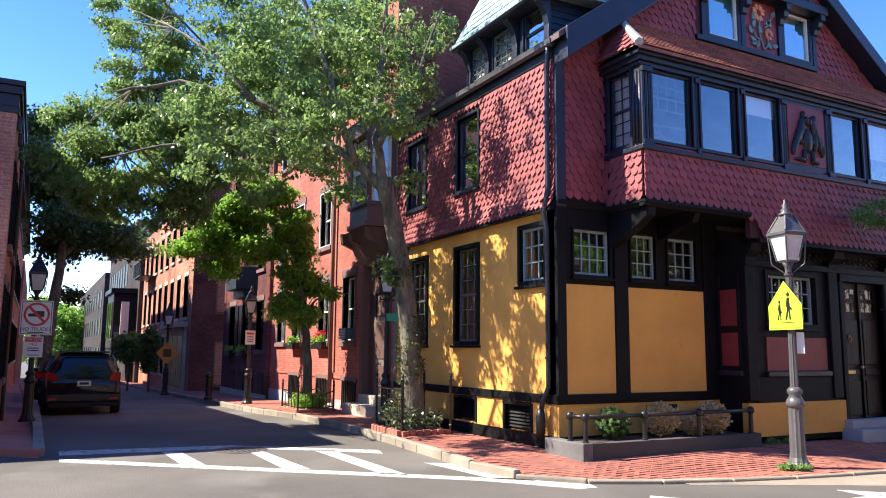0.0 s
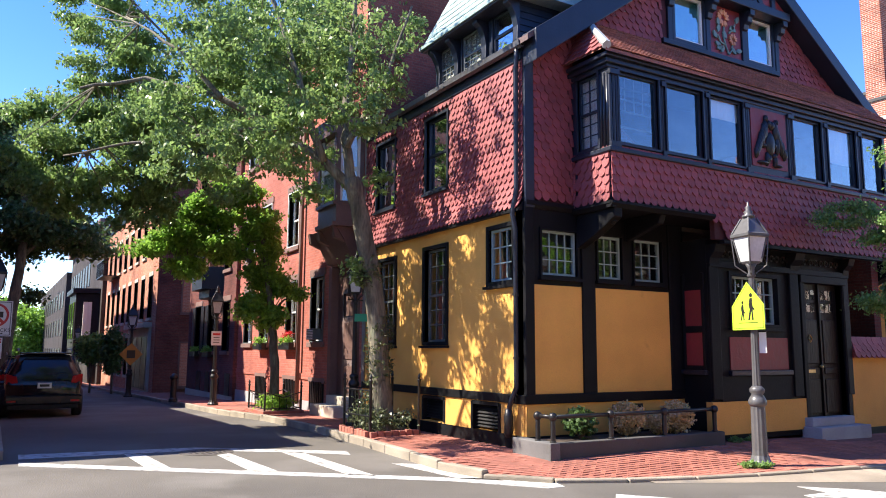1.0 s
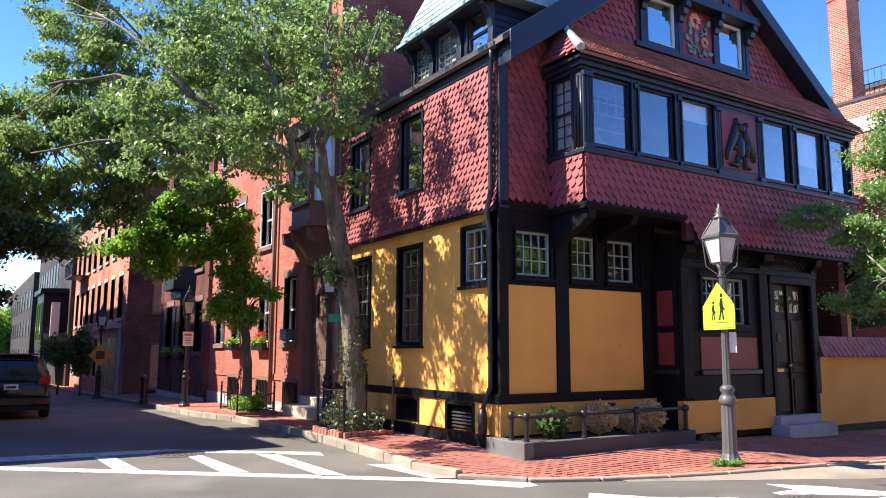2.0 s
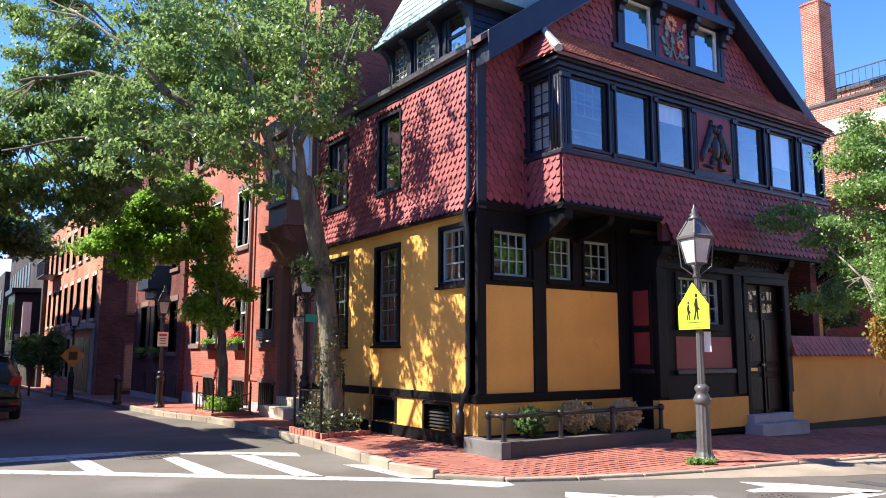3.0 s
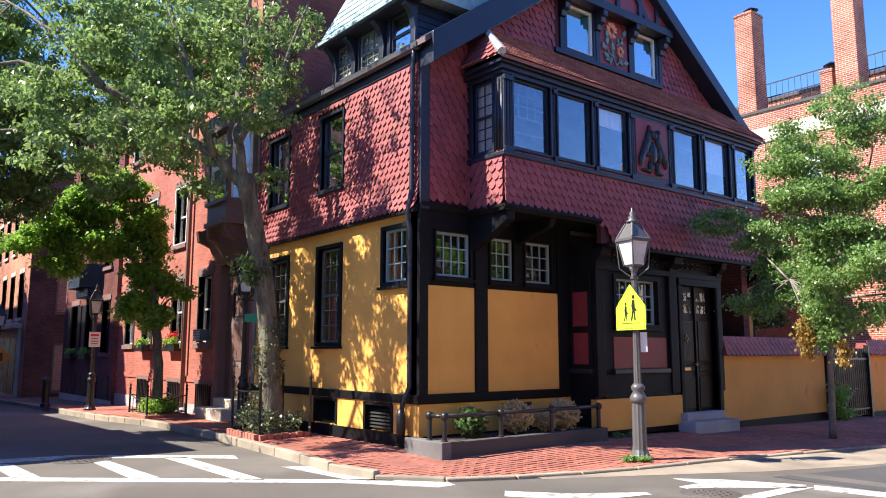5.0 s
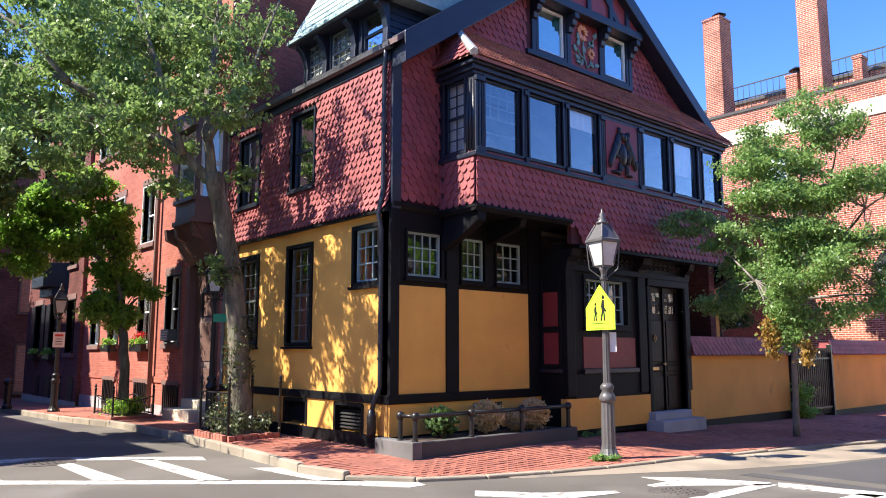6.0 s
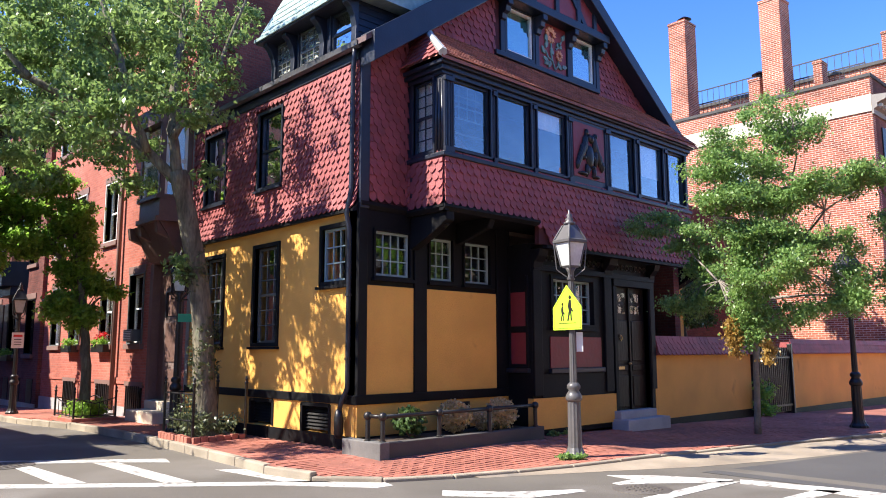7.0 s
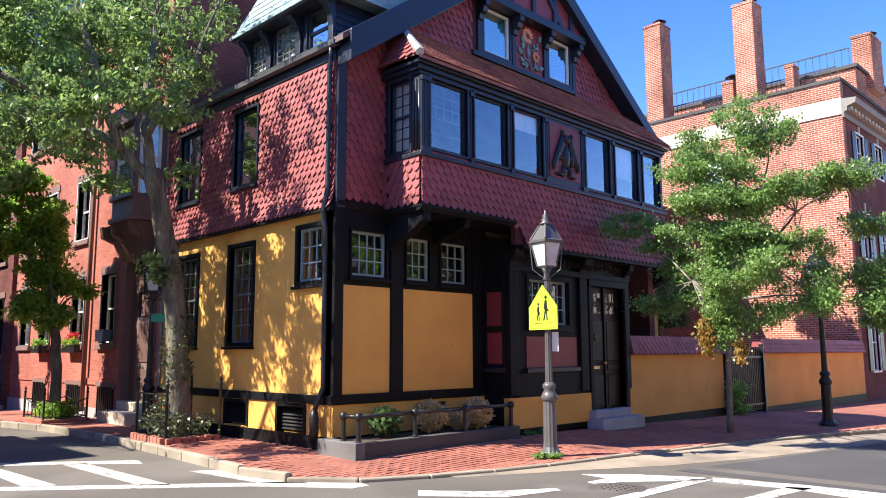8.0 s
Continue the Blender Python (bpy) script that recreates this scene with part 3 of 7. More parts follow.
mb.face((BAY0 - 0.2, PY0, PZ0), (BAY0 + 0.36, 0, PZ1), (BAY0 - 0.2, 0.0, PZ0))
part("pent_roof", mb, ROOFTILE, house)
for w0, z0, z1 in ((0.02, 6.06, 6.12), (0.07, 6.12, 6.2), (0.13, 6.2, 6.27)):
    part("cornice", Mb().box(BAY0 - w0 - 0.02, BAY1 + w0, BY - w0, 0.0, z0, z1), NAVYBLUE, house, bevel=0.012)
part("bay_sill", Mb().box(BAY0 - 0.06, BAY1 + 0.05, BY - 0.07, 0.0, 4.66, 4.74), NAVYBLUE, house, bevel=0.015)

# closing walls of the house, out of sight
part("end_wall", Mb().box(9.65, 9.9, 0, HD, -0.2, 6.85), BRICK_DARK, house)
part("back_wall", Mb().box(0.0, 9.65, HD - 0.05, HD + 0.15, -0.2, 6.6), ROOM, house)
part("upper_floor", Mb().box(0.05, 9.6, 0.1, HD - 0.06, 3.74, 3.86), ROOM, house)

# eaves and dormer of the side street
part("fascia", Mb(L).box(0.0, HD, 6.28, 6.46, -0.05, 0.05), NAVYBLUE, house, bevel=0.01)
D = on_x(0.12)
dorm_w = [(0.36, 1.02, 6.64, 7.42), (1.38, 2.04, 6.64, 7.42), (2.33, 2.88, 6.64, 7.42)]
part("dormer_wall", Mb(D).wall(0.3, 2.98, 6.5, 7.5, 0.15, dorm_w), NAVYBLUE, house)
for h in dorm_w:
    far_sash = h[0] > 1
    window(D, *h, house, cols=3 if far_sash else 1, rows=6 if far_sash else 1, casing=NAVYBLUE, sash=GREYSASH if far_sash else NAVYBLUE, glass=GLASS_SKY if far_sash else GLASS_BRIGHT, blind=1.0 if far_sash else 0.0, deep=0.015, lap=0.03, sill=False, bar=0.016)
for y in (0.3, 2.88):
    part("dormer_cheek", Mb().prism([(0.12, 6.5), (0.12, 7.48), (1.4, 7.48)], y, y + 0.1), NAVYBLUE, house)
for ob in house.children[-2:]:
    ob.data.transform(Matrix(((1, 0, 0, 0), (0, 0, 1, 0), (0, 1, 0, 0), (0, 0, 0, 1))))
mb = Mb().hexa([(-0.22, -0.02, 7.48), (2.4, -0.02, 7.48), (2.4, 3.1, 7.48), (-0.22, 3.1, 7.48), (0.26, -0.02, 8.7), (2.4, -0.02, 8.7), (2.4, 2.5, 8.7), (0.26, 2.5, 8.7)])
part("dormer_roof", mb, COPPER, house, "pale green copper dormer roof")

# entrance block
EX0, EX1, EY = 3.48, 7.6, -0.62
E = on_y(EY)
part("entrance_wall", Mb(E).wall(EX0, EX1, 0.0, 3.5, 0.2, ((4.08, 5.4, 2.0, 2.9), (6.17, 7.4, 0.28, 2.9))), NAVY, house)
part("entrance_side_wall", Mb(on_x(EX0)).wall(EY + 0.2, 0.0, 0.0, 3.5, 0.2), NAVY, house)
part("entrance_end_wall", Mb(on_x(EX1, 1)).wall(EY + 0.2, 0.0, 0.0, 3.5, 0.2), NAVY, house)
part("entrance_base", Mb(E).box(EX0 - 0.02, 6.1, 0.1, 0.66, -0.1, 0.04), OCHRE, house)
window(E, 4.1, 5.38, 2.02, 2.88, house, cols=6, rows=3, casing=NAVY, sash=TEALPAINT, meeting=False)
part("maroon_panel", Mb(E).box(4.0, 5.62, 1.2, 1.78, -0.05, 0.015), MAROON, house)
part("front_door", Mb(E).box(6.17, 7.4, 0.28, 2.9, -0.16, -0.1), BLACK, house)
part("step", Mb().box(5.97, 7.3, -0.82, EY, 0.15, 0.31), STEPSTONE, house, bevel=0.015)
part("step", Mb().box(5.92, 7.5, -1.02, EY, -0.1, 0.15), STEPSTONE, house, bevel=0.015)
part("skirt_wall", Mb(B).box(3.4, 8.9, 3.45, 3.86, -0.1, 0.0), SHINGLE_BACK, house)

# ---- garden wall ----
for k, (x0, x1) in enumerate(((7.62, 12.25), (14.75, 24.0))):
    w = thing("garden_wall", (x0, -0.62, 0), "ochre stucco garden wall with maroon shingled coping", "wall", "garden walls")
    part("wall", Mb(on_y(-0.62)).box(x0, x1, fall(x0) + 0.1, 1.42, -0.25, 0), OCHRE, w)
    part("plinth", Mb(on_y(-0.62)).box(x0, x1, fall(x1) - 0.1, fall(x0) + 0.12, -0.25, 0.03), NAVY, w)
    part("coping", Mb(on_y(-0.62)).side([(0.08, 1.42), (0.0, 1.75), (-0.25, 1.75), (-0.33, 1.42)], x0, x1), SHINGLE, w)



# ---- shingles, tiles and details of the corner house ----
def shingle_mesh(name, w, h, m, thick=0.012, lift=0.026, tip="point"):
    """One slate with a shaped lower edge, proud at its foot."""
    a = w / 2
    if tip == "point":
        pts = [(-a, h), (-a, 0.055), (-a * 0.6, 0.012), (0, -0.014), (a * 0.6, 0.012), (a, 0.055), (a, h)]
    else:
        pts = [(-a, h), (-a, 0.0), (a, 0.0), (a, h)]
    k = len(pts)
    v = [(x, y, lift * (1 - y / h) + thick) for x, y in pts] + [(x, y, lift * (1 - y / h) - 0.004) for x, y in pts]
    f = [tuple(range(k))] + [(i, k + i, k + (i + 1) % k, (i + 1) % k) for i in range(k)]
    me = bpy.data.meshes.new(name)
    me.from_pydata(v, [], [q[::-1] for q in f])
    me.validate()
    bm = bmesh.new()
    bm.from_mesh(me)
    bmesh.ops.recalc_face_normals(bm, faces=bm.faces)
    bm.to_mesh(me)
    bm.free()
    me.materials.append(m)
    return me


def cover(face, u0, u1, v0, v1, parent, m=None, w=0.165, row=0.14, keep=None, flare=None, name="shingle", tip="point", lift=0.034, order=1, limit=300, seed=1):
    """Courses of slates on a face. The first ones are parts; those past the limit are joined."""
    g = random.Random(seed)
    me = shingle_mesh(name, w - 0.006, row * 1.5, m or SHINGLE, tip=tip, lift=lift)
    half = shingle_mesh(name, w / 2 - 0.006, row * 1.5, m or SHINGLE, tip="flat", lift=lift)
    spots = []
    j, v = 0, v0
    while v < v1 - row * 0.3:
        u = u0 + w / 2
        if j % 2:
            spots.append((u0 + w / 4, v, half))
            u += w / 2
        while u < u1 + w * 0.02 - w / 2:
            spots.append((u, v, me))
            u += w
        if u - w / 2 < u1 - w / 4:
            spots.append((u1 - w / 4, v, half))
        j, v = j + 1, v + row
    if keep:
        spots = [q for q in spots if keep(q[0], q[1] + row * 0.5)]
    spots.sort(key=lambda q: order * q[0])
    o = Vector(face(0, 0, 0))
    ax = [(Vector(face(*e)) - o).normalized() for e in ((1, 0, 0), (0, 1, 0), (0, 0, 1))]
    rest = []
    for i, (u, v, kind_me) in enumerate(spots):
        p = Vector(face(u, v, (flare(v) if flare else 0.0) + g.uniform(0, 0.004)))
        ang, tilt = g.uniform(-0.012, 0.012), g.uniform(-0.015, 0.015)
        if flare:
            tilt -= math.atan2(flare(v) - flare(v + row), row)
        rot = Matrix((ax[0], ax[1], ax[2])).transposed().to_4x4()
        mm = Matrix.Translation(p) @ rot @ Matrix.Rotation(ang, 4, "Z") @ Matrix.Rotation(tilt, 4, "X")
        if i < limit:
            piece(name, kind_me, mm, parent)
        else:
            rest.append((mm, kind_me))
    if rest:
        bases = {q: np.array([p.co[:] for p in q.vertices]) for q in (me, half)}
        vv, ff = [], []
        for mm, km in rest:
            k, base = len(vv), bases[km]
            a = np.array(mm)
            vv += [tuple(q) for q in base @ a[:3, :3].T + a[:3, 3]]
            ff += [tuple(k + i for i in q.vertices) for q in km.polygons]
        rm = bpy.data.meshes.new(name + "_rest")
        rm.from_pydata(vv, [], ff)
        rm.materials.append(m or SHINGLE)
        ob = piece("shingle_field", rm, Matrix(), parent)
        tagged(ob, kind="stuff")


def by_name(root, name, n=0):
    return [o for o in root.children if o.name.split(".")[0] == name][n]


def clear_of(holes, pad=0.09):
    return lambda u, v: not any(h[0] - pad < u < h[1] + pad and h[2] - pad < v < h[3] + pad for h in holes)


part("rafter_tail_band", Mb(L).box(0.0, HD, 6.46, 6.52, -0.2, 0.16), NAVYBLUE, house, bevel=0.01)
gut = Mb(L).side([(0.06, 6.54), (0.07, 6.46), (0.12, 6.43), (0.18, 6.46), (0.19, 6.55), (0.17, 6.55), (0.165, 6.48), (0.12, 6.45), (0.085, 6.48), (0.08, 6.54)], -0.12, HD)
part("gutter", gut, mat("dull_zinc", (0.085, 0.085, 0.09), 0.45, metal=0.3, vary=0.3), house, "weathered metal gutter")
pipe = part("downpipe", Mb().tube([(-0.12, 0.02, 6.5), (-0.12, 0.03, 6.3), (-0.1, 0.08, 6.1), (-0.1, 0.09, 4.1), (-0.16, 0.12, 3.7), (-0.1, 0.12, 3.45), (-0.1, 0.12, 0.95), (-0.16, 0.2, 0.72), (-0.17, 0.24, 0.55)], 0.042, 10), NAVYBLUE, house, "dark iron downpipe", smooth=True)
part("pipe_shoe", Mb().tube([(-0.17, 0.24, 0.62), (-0.17, 0.24, 0.5), (-0.17, 0.24, 0.25), (-0.17, 0.24, 0.18)], [0.05, 0.075, 0.075, 0.05], 10), BLACK, pipe, smooth=True)
for z in (5.2, 2.4, 1.4):
    part("pipe_bracket", Mb().lathe([(0.055, -0.02), (0.055, 0.02)], (-0.1, 0.1 if z > 4 else 0.12, z), 10), BLACK, pipe)

# soffit, console and lower skirt of the bay
part("console", Mb(B).side([(0.02, 3.8), (0.02, 3.62), (-0.2, 3.5), (-0.45, 3.38), (-0.88, 3.2), (-0.88, 3.8)], 1.06, 1.24), NAVY, house, bevel=0.02)
part("console", Mb(B).side([(-0.02, 3.8), (-0.1, 3.62), (-0.88, 3.4), (-0.88, 3.8)], 2.15, 2.28), NAVY, house, bevel=0.02)
part("console_drop", Mb().lathe([(0.02, -0.14), (0.07, -0.1), (0.05, -0.04), (0.09, 0.0)], (1.15, -0.78, 3.66), 12), NAVY, house)
part("bay_moulding", Mb(B).side([(0.09, 3.86), (0.09, 3.82), (0.03, 3.76), (-0.05, 3.76), (-0.05, 3.86)], BAY0 - 0.06, 3.35), NAVY, house)
part("bay_moulding", Mb(BS).side([(0.07, 3.86), (0.07, 3.82), (0.02, 3.76), (-0.05, 3.76), (-0.05, 3.86)], BY - 0.06, 0.0), NAVY, house)
part("front_moulding", Mb(R).side([(0.06, 3.92), (0.06, 3.86), (0.02, 3.8), (-0.05, 3.8), (-0.05, 3.92)], 0.0, BAY0), NAVY, house)
part("skirt_moulding", Mb(B).box(3.55, 8.95, 3.38, 3.44, -0.06, 0.07), NAVY, house)

# pilasters between the bay windows, with turned ribs
gaps = [(BAY0 - 0.01, 1.22)] + [(a[1] + 0.055, b[0] - 0.055) for a, b in zip(bay_w, bay_w[1:]) if b[0] - a[1] < 1] + [(4.31, 4.46), (5.56, 5.73)]
for a, b in gaps:
    mb = Mb(B)
    n = 3 if b - a > 0.13 else 2
    for i in range(n):
        u = a + (b - a) * (i + 0.5) / n
        r = (b - a) / n * 0.42
        for k in range(6):
            t0, t1 = math.pi * k / 6, math.pi * (k + 1) / 6
            mb.face((u - r * math.cos(t0), 4.82, r * math.sin(t0)), (u - r * math.cos(t1), 4.82, r * math.sin(t1)), (u - r * math.cos(t1), 5.96, r * math.sin(t1)), (u - r * math.cos(t0), 5.96, r * math.sin(t0)))
    mb.box(a, b, 4.74, 4.83, 0.0, 0.06).box(a, b, 5.95, 6.03, 0.0, 0.06)
    part("pilaster", mb, NAVYBLUE, house)
for i in range(3):
    u = BY + 0.03 + i * 0.075
    part("corner_shaft", Mb(BS).tube([(u, 4.76, 0.0), (u, 5.98, 0.0)], 0.03, 10), NAVYBLUE, house, "slender glossy corner shaft", smooth=True)
part("bay_panel", Mb(B).box(4.5, 5.52, 4.9, 6.0, -0.03, 0.012), MAROON, house, "maroon panel with dark carved relief")
relief_panel = by_name(house, "bay_panel")
gr = random.Random(61)
relief = [(5.02, 5.36, 0.13, 0.24), (5.07, 5.72, 0.075, 0.09), (4.9, 5.06, 0.05, 0.14), (5.13, 5.04, 0.05, 0.13), (5.2, 5.34, 0.05, 0.2), (4.78, 4.98, 0.16, 0.04), (5.2, 4.96, 0.14, 0.035)]
for side in (-1, 1):
    for i in range(11):
        relief.append((5.02 + side * (0.14 + 0.028 * i), 5.62 - 0.045 * i + gr.uniform(-0.04, 0.05), 0.05, 0.2 - 0.009 * i))
for i in range(12):
    relief.append((5.02 + gr.uniform(-0.35, 0.35), gr.uniform(4.98, 5.85), gr.uniform(0.03, 0.06), gr.uniform(0.04, 0.09)))
for (u, v, ru, rv) in relief:
    rel = Mb(B)
    n = 0
    rings, seg = 4, 12
    for i in range(rings + 1):
        q = math.pi / 2 * i / rings
        for k in range(seg):
            a = 2 * math.pi * k / seg
            rel.v.append(rel.T(u + ru * math.cos(q) * math.cos(a), v + rv * math.cos(q) * math.sin(a), 0.012 + 0.07 * math.sin(q)))
    for i in range(rings):
        for k in range(seg):
            rel.f.append((n + i * seg + k, n + i * seg + (k + 1) % seg, n + (i + 1) * seg + (k + 1) % seg, n + (i + 1) * seg + k))
    part("relief_carving", rel, BLACK, relief_panel, smooth=True)

# gable: jetty, brackets, half timber, flower panel
part("jetty_beam", Mb(R).box(3.1, 6.8, 8.42, 8.6, -0.05, 0.3), NAVYBLUE, house, bevel=0.015)
for x in (3.45, 4.52, 5.6, 6.66):
    part("bracket", Mb(R).side([(0.0, 8.02), (0.1, 8.05), (0.12, 8.15), (0.2, 8.18), (0.22, 8.28), (0.28, 8.3), (0.28, 8.42), (0.0, 8.42)], x - 0.07, x + 0.07), NAVYBLUE, house, bevel=0.01)
    part("mullion_post", Mb(R).box(x - 0.06, x + 0.06, 7.3, 8.1, 0.0, 0.05), NAVYBLUE, house, bevel=0.008)
part("gable_sill", Mb(R).box(3.2, 6.65, 7.26, 7.36, -0.02, 0.1), NAVYBLUE, house, bevel=0.01)
mb = Mb(on_y(-0.22))
mb.prism([(3.1, 8.6), (6.8, 8.6), (6.6, 8.9), (4.95, APEX - 0.3), (3.3, 8.9)], -0.05, 0.0)
part("timber_infill", mb, MAROON, house)
for x in (3.6, 4.2, 4.95, 5.7, 6.3):
    part("stud", Mb(on_y(-0.22)).box(x - 0.06, x + 0.06, 8.6, roof_z(x) - 0.3, 0.0, 0.05), NAVYBLUE, house)
for s in (-1, 1):
    q = [(4.95 + s * 0.9, 8.62), (4.95 + s * 1.05, 8.62), (4.95 + s * 0.35, 9.5), (4.95 + s * 0.25, 9.4)]
    part("brace", Mb(on_y(-0.22)).prism(q, 0.004, 0.045), NAVYBLUE, house)
panel = part("flower_panel", Mb(R).box(4.6, 5.52, 7.4, 8.42, -0.03, 0.012), MAROON, house, "carved sunflower panel in green and orange")
PETAL = mat("faded_orange_paint", (0.6, 0.26, 0.13), 0.6, vary=0.25)
SEEDS = mat("dark_red_paint", (0.28, 0.05, 0.04), 0.7, vary=0.3)
STEM = mat("carved_sage_paint", (0.14, 0.24, 0.21), 0.6, vary=0.3)
for cu, cv, rr in ((4.98, 8.18, 0.19), (5.26, 7.78, 0.125)):
    for k in range(14):
        a = 2 * math.pi * k / 14
        mb = Mb(R)
        ca, sa = math.cos(a), math.sin(a)
        q = [(0.35, -0.09), (0.75, -0.16), (1.0, 0.0), (0.75, 0.16), (0.35, 0.09)]
        mb.prism([(cu + rr * (x * ca - y * sa), cv + rr * (x * sa + y * ca)) for x, y in q], 0.016, 0.045 + 0.01 * (k % 2))
        part("petal", mb, PETAL, panel)
    part("flower_heart", Mb(R).lathe([(rr * 0.42, 0), (rr * 0.36, 0.04), (rr * 0.1, 0.05)]), SEEDS, panel)
    panel.children[-1].data.transform(Matrix.Translation((cu, -0.016, cv)) @ Matrix.Rotation(radians(90), 4, "X"))
for pts in (((4.86, 8.0), (4.84, 7.8), (4.9, 7.6), (4.98, 7.45)), ((5.1, 7.66), (5.08, 7.55), (4.98, 7.45)), ((4.9, 7.62), (4.75, 7.66), (4.66, 7.8)), ((5.0, 7.9), (5.15, 8.0), (5.2, 8.12))):
    part("stem", Mb(R).tube([(u + 0.14, v, 0.03) for u, v in pts], 0.02, 6), STEM, panel)
for u, v, a in ((4.66, 7.85, 1.2), (4.74, 7.55, 2.6), (5.02, 7.98, 0.5), (5.22, 8.15, 1.0), (4.62, 7.7, 2.0), (4.9, 7.75, 1.9), (5.2, 7.55, 0.2), (5.05, 7.6, -0.7), (4.7, 7.98, 1.7), (4.83, 7.6, 4.2), (5.2, 7.95, 2.4), (4.62, 7.5, 0.3)):
    q = [(0, -0.01), (0.06, -0.045), (0.14, -0.03), (0.18, 0.0), (0.14, 0.04), (0.06, 0.05)]
    part("carved_leaf", Mb(R).prism([(u + 0.14 + x * math.cos(a) - y * math.sin(a), v + x * math.sin(a) + y * math.cos(a)) for x, y in q], 0.015, 0.05), STEM, panel)

# dormer: brackets, clapboards, eave, copper ribs
for y in (0.3, 1.26, 2.22, 2.9):
    prof = [(0.0, 6.62), (0.05, 6.6), (0.07, 6.75), (0.06, 6.98), (0.1, 7.16), (0.18, 7.3), (0.26, 7.36), (0.26, 7.43), (0.0, 7.43)]
    part("dormer_bracket", Mb(D).side(prof, y - 0.07, y + 0.07), NAVYBLUE, house, bevel=0.012)
part("dormer_eave", Mb(D).box(-0.02, 3.1, 7.42, 7.49, 0.0, 0.34), NAVYBLUE, house, bevel=0.012)
part("dormer_sill", Mb(D).box(0.25, 3.0, 6.6, 6.68, -0.02, 0.12), NAVYBLUE, house, bevel=0.01)
slope_len = math.hypot(0.48, 1.22)
cs, sn = 0.48 / slope_len, 1.22 / slope_len
DR = lambda u, v, w: (-0.22 + v * cs - w * sn, u, 7.48 + v * sn + w * cs)
for r in range(8):
    for i in range(13):
        u0 = 0.02 + i * 0.225
        if u0 + 0.2 < 3.0 - r * 0.075:
            part("copper_scale", Mb(DR).side([(0.004, r * 0.16), (0.02, r * 0.16), (0.008, r * 0.16 + 0.17), (0.0, r * 0.16 + 0.17)], u0, u0 + 0.215), COPPER, by_name(house, "dormer_roof"))
part("eave_trim", Mb(D).box(-0.03, 3.12, 7.46, 7.52, 0.3, 0.37), COPPER, house)
for i in range(14):
    z = 6.68 + i * 0.12
    x1 = 2.3
    part("clapboard", Mb(on_y(0.3)).side([(0.0, z), (0.022, z), (0.006, z + 0.13), (0.0, z + 0.13)], max(0.14, -0.22 + (z - 7.3) * 0.42), x1), NAVYBLUE, by_name(house, "dormer_cheek", 0))
part("cable", Mb().tube([(-0.1, 0.05, 6.62), (0.6, -0.3, 6.95), (1.5, -0.36, 7.55), (2.6, -0.4, 8.5), (3.6, -0.4, 9.4)], 0.012, 6), SILVER, house)
part("hip_cap", Mb().tube([(BAY0 - 0.2, PY0 - 0.02, PZ0 + 0.02), (BAY0 + 0.1, -0.5, PZ0 + 0.55), (BAY0 + 0.36, -0.02, PZ1 + 0.06)], [0.075, 0.06, 0.045], 6), LEAD, house, "pale lead hip cap")

# entrance: pilasters, cornice, carving, side panes, door
for a, b in ((EX0, 3.72), (5.72, 5.98), (7.42, 7.6)):
    part("pilaster", Mb(E).box(a, b, 0.7, 3.1, 0.0, 0.06), NAVY, house, bevel=0.012)
    part("capital", Mb(E).side([(0.0, 3.05), (0.08, 3.05), (0.1, 3.15), (0.2, 3.25), (0.24, 3.38), (0.0, 3.38)], a - 0.01, b + 0.01), NAVY, house, bevel=0.01)
part("entrance_cornice", Mb(E).side([(0.0, 3.05), (0.05, 3.05), (0.05, 3.0), (0.08, 3.0), (0.08, 3.1), (0.0, 3.12)], EX0, EX1), NAVY, house)
g = random.Random(4)
for i in range(22):
    u = EX0 + 0.25 + i * 0.168
    part("scroll_carving", Mb(E).tube([(u + 0.07 * math.cos(a) * (1 - a / 9), 3.24 + 0.08 * math.sin(a) * (1 - a / 9), 0.03) for a in [k * 0.8 for k in range(8)]], 0.018, 6), BLACK, house)
ES = on_x(EX0)
for v0, v1 in ((1.28, 1.85), (1.97, 2.6)):
    part("maroon_pane", Mb(ES).box(-0.5, -0.13, v0, v1, -0.03, 0.014), MAROON, house)
for a, b, c, d in ((-0.56, -0.5, 1.2, 2.9), (-0.13, -0.07, 1.2, 2.9), (-0.5, -0.13, 1.86, 1.96), (-0.5, -0.13, 1.2, 1.27)):
    part("side_frame", Mb(ES).box(a, b, c, d, 0.0, 0.035), NAVY, house, bevel=0.006)
part("side_sill", Mb(ES).box(-0.58, -0.05, 1.12, 1.2, 0.0, 0.08), NAVYBLUE, house, bevel=0.01)
part("front_sill", Mb(E).box(3.95, 5.66, 1.1, 1.19, 0.0, 0.08), NAVYBLUE, house, bevel=0.01)
part("front_apron", Mb(E).box(3.72, 5.72, 0.66, 1.1, 0.0, 0.03), NAVY, house, bevel=0.01)
DOORP = mat("dark_stained_oak", (0.011, 0.009, 0.008), 0.45, fine=30, coarse=3, vary=0.35, bump=0.3, stretch=(1, 1, 0.15), spec=0.18)
door = by_name(house, "front_door")
door.data.materials[0] = DOORP
part("door_frame", Mb(E).box(6.05, 6.17, 0.2, 3.0, -0.12, 0.05), NAVY, house, bevel=0.01)
part("door_frame", Mb(E).box(7.4, 7.5, 0.2, 3.0, -0.12, 0.05), NAVY, house, bevel=0.01)
part("door_head", Mb(E).box(6.05, 7.5, 2.85, 3.0, -0.12, 0.07), NAVY, house, bevel=0.01)
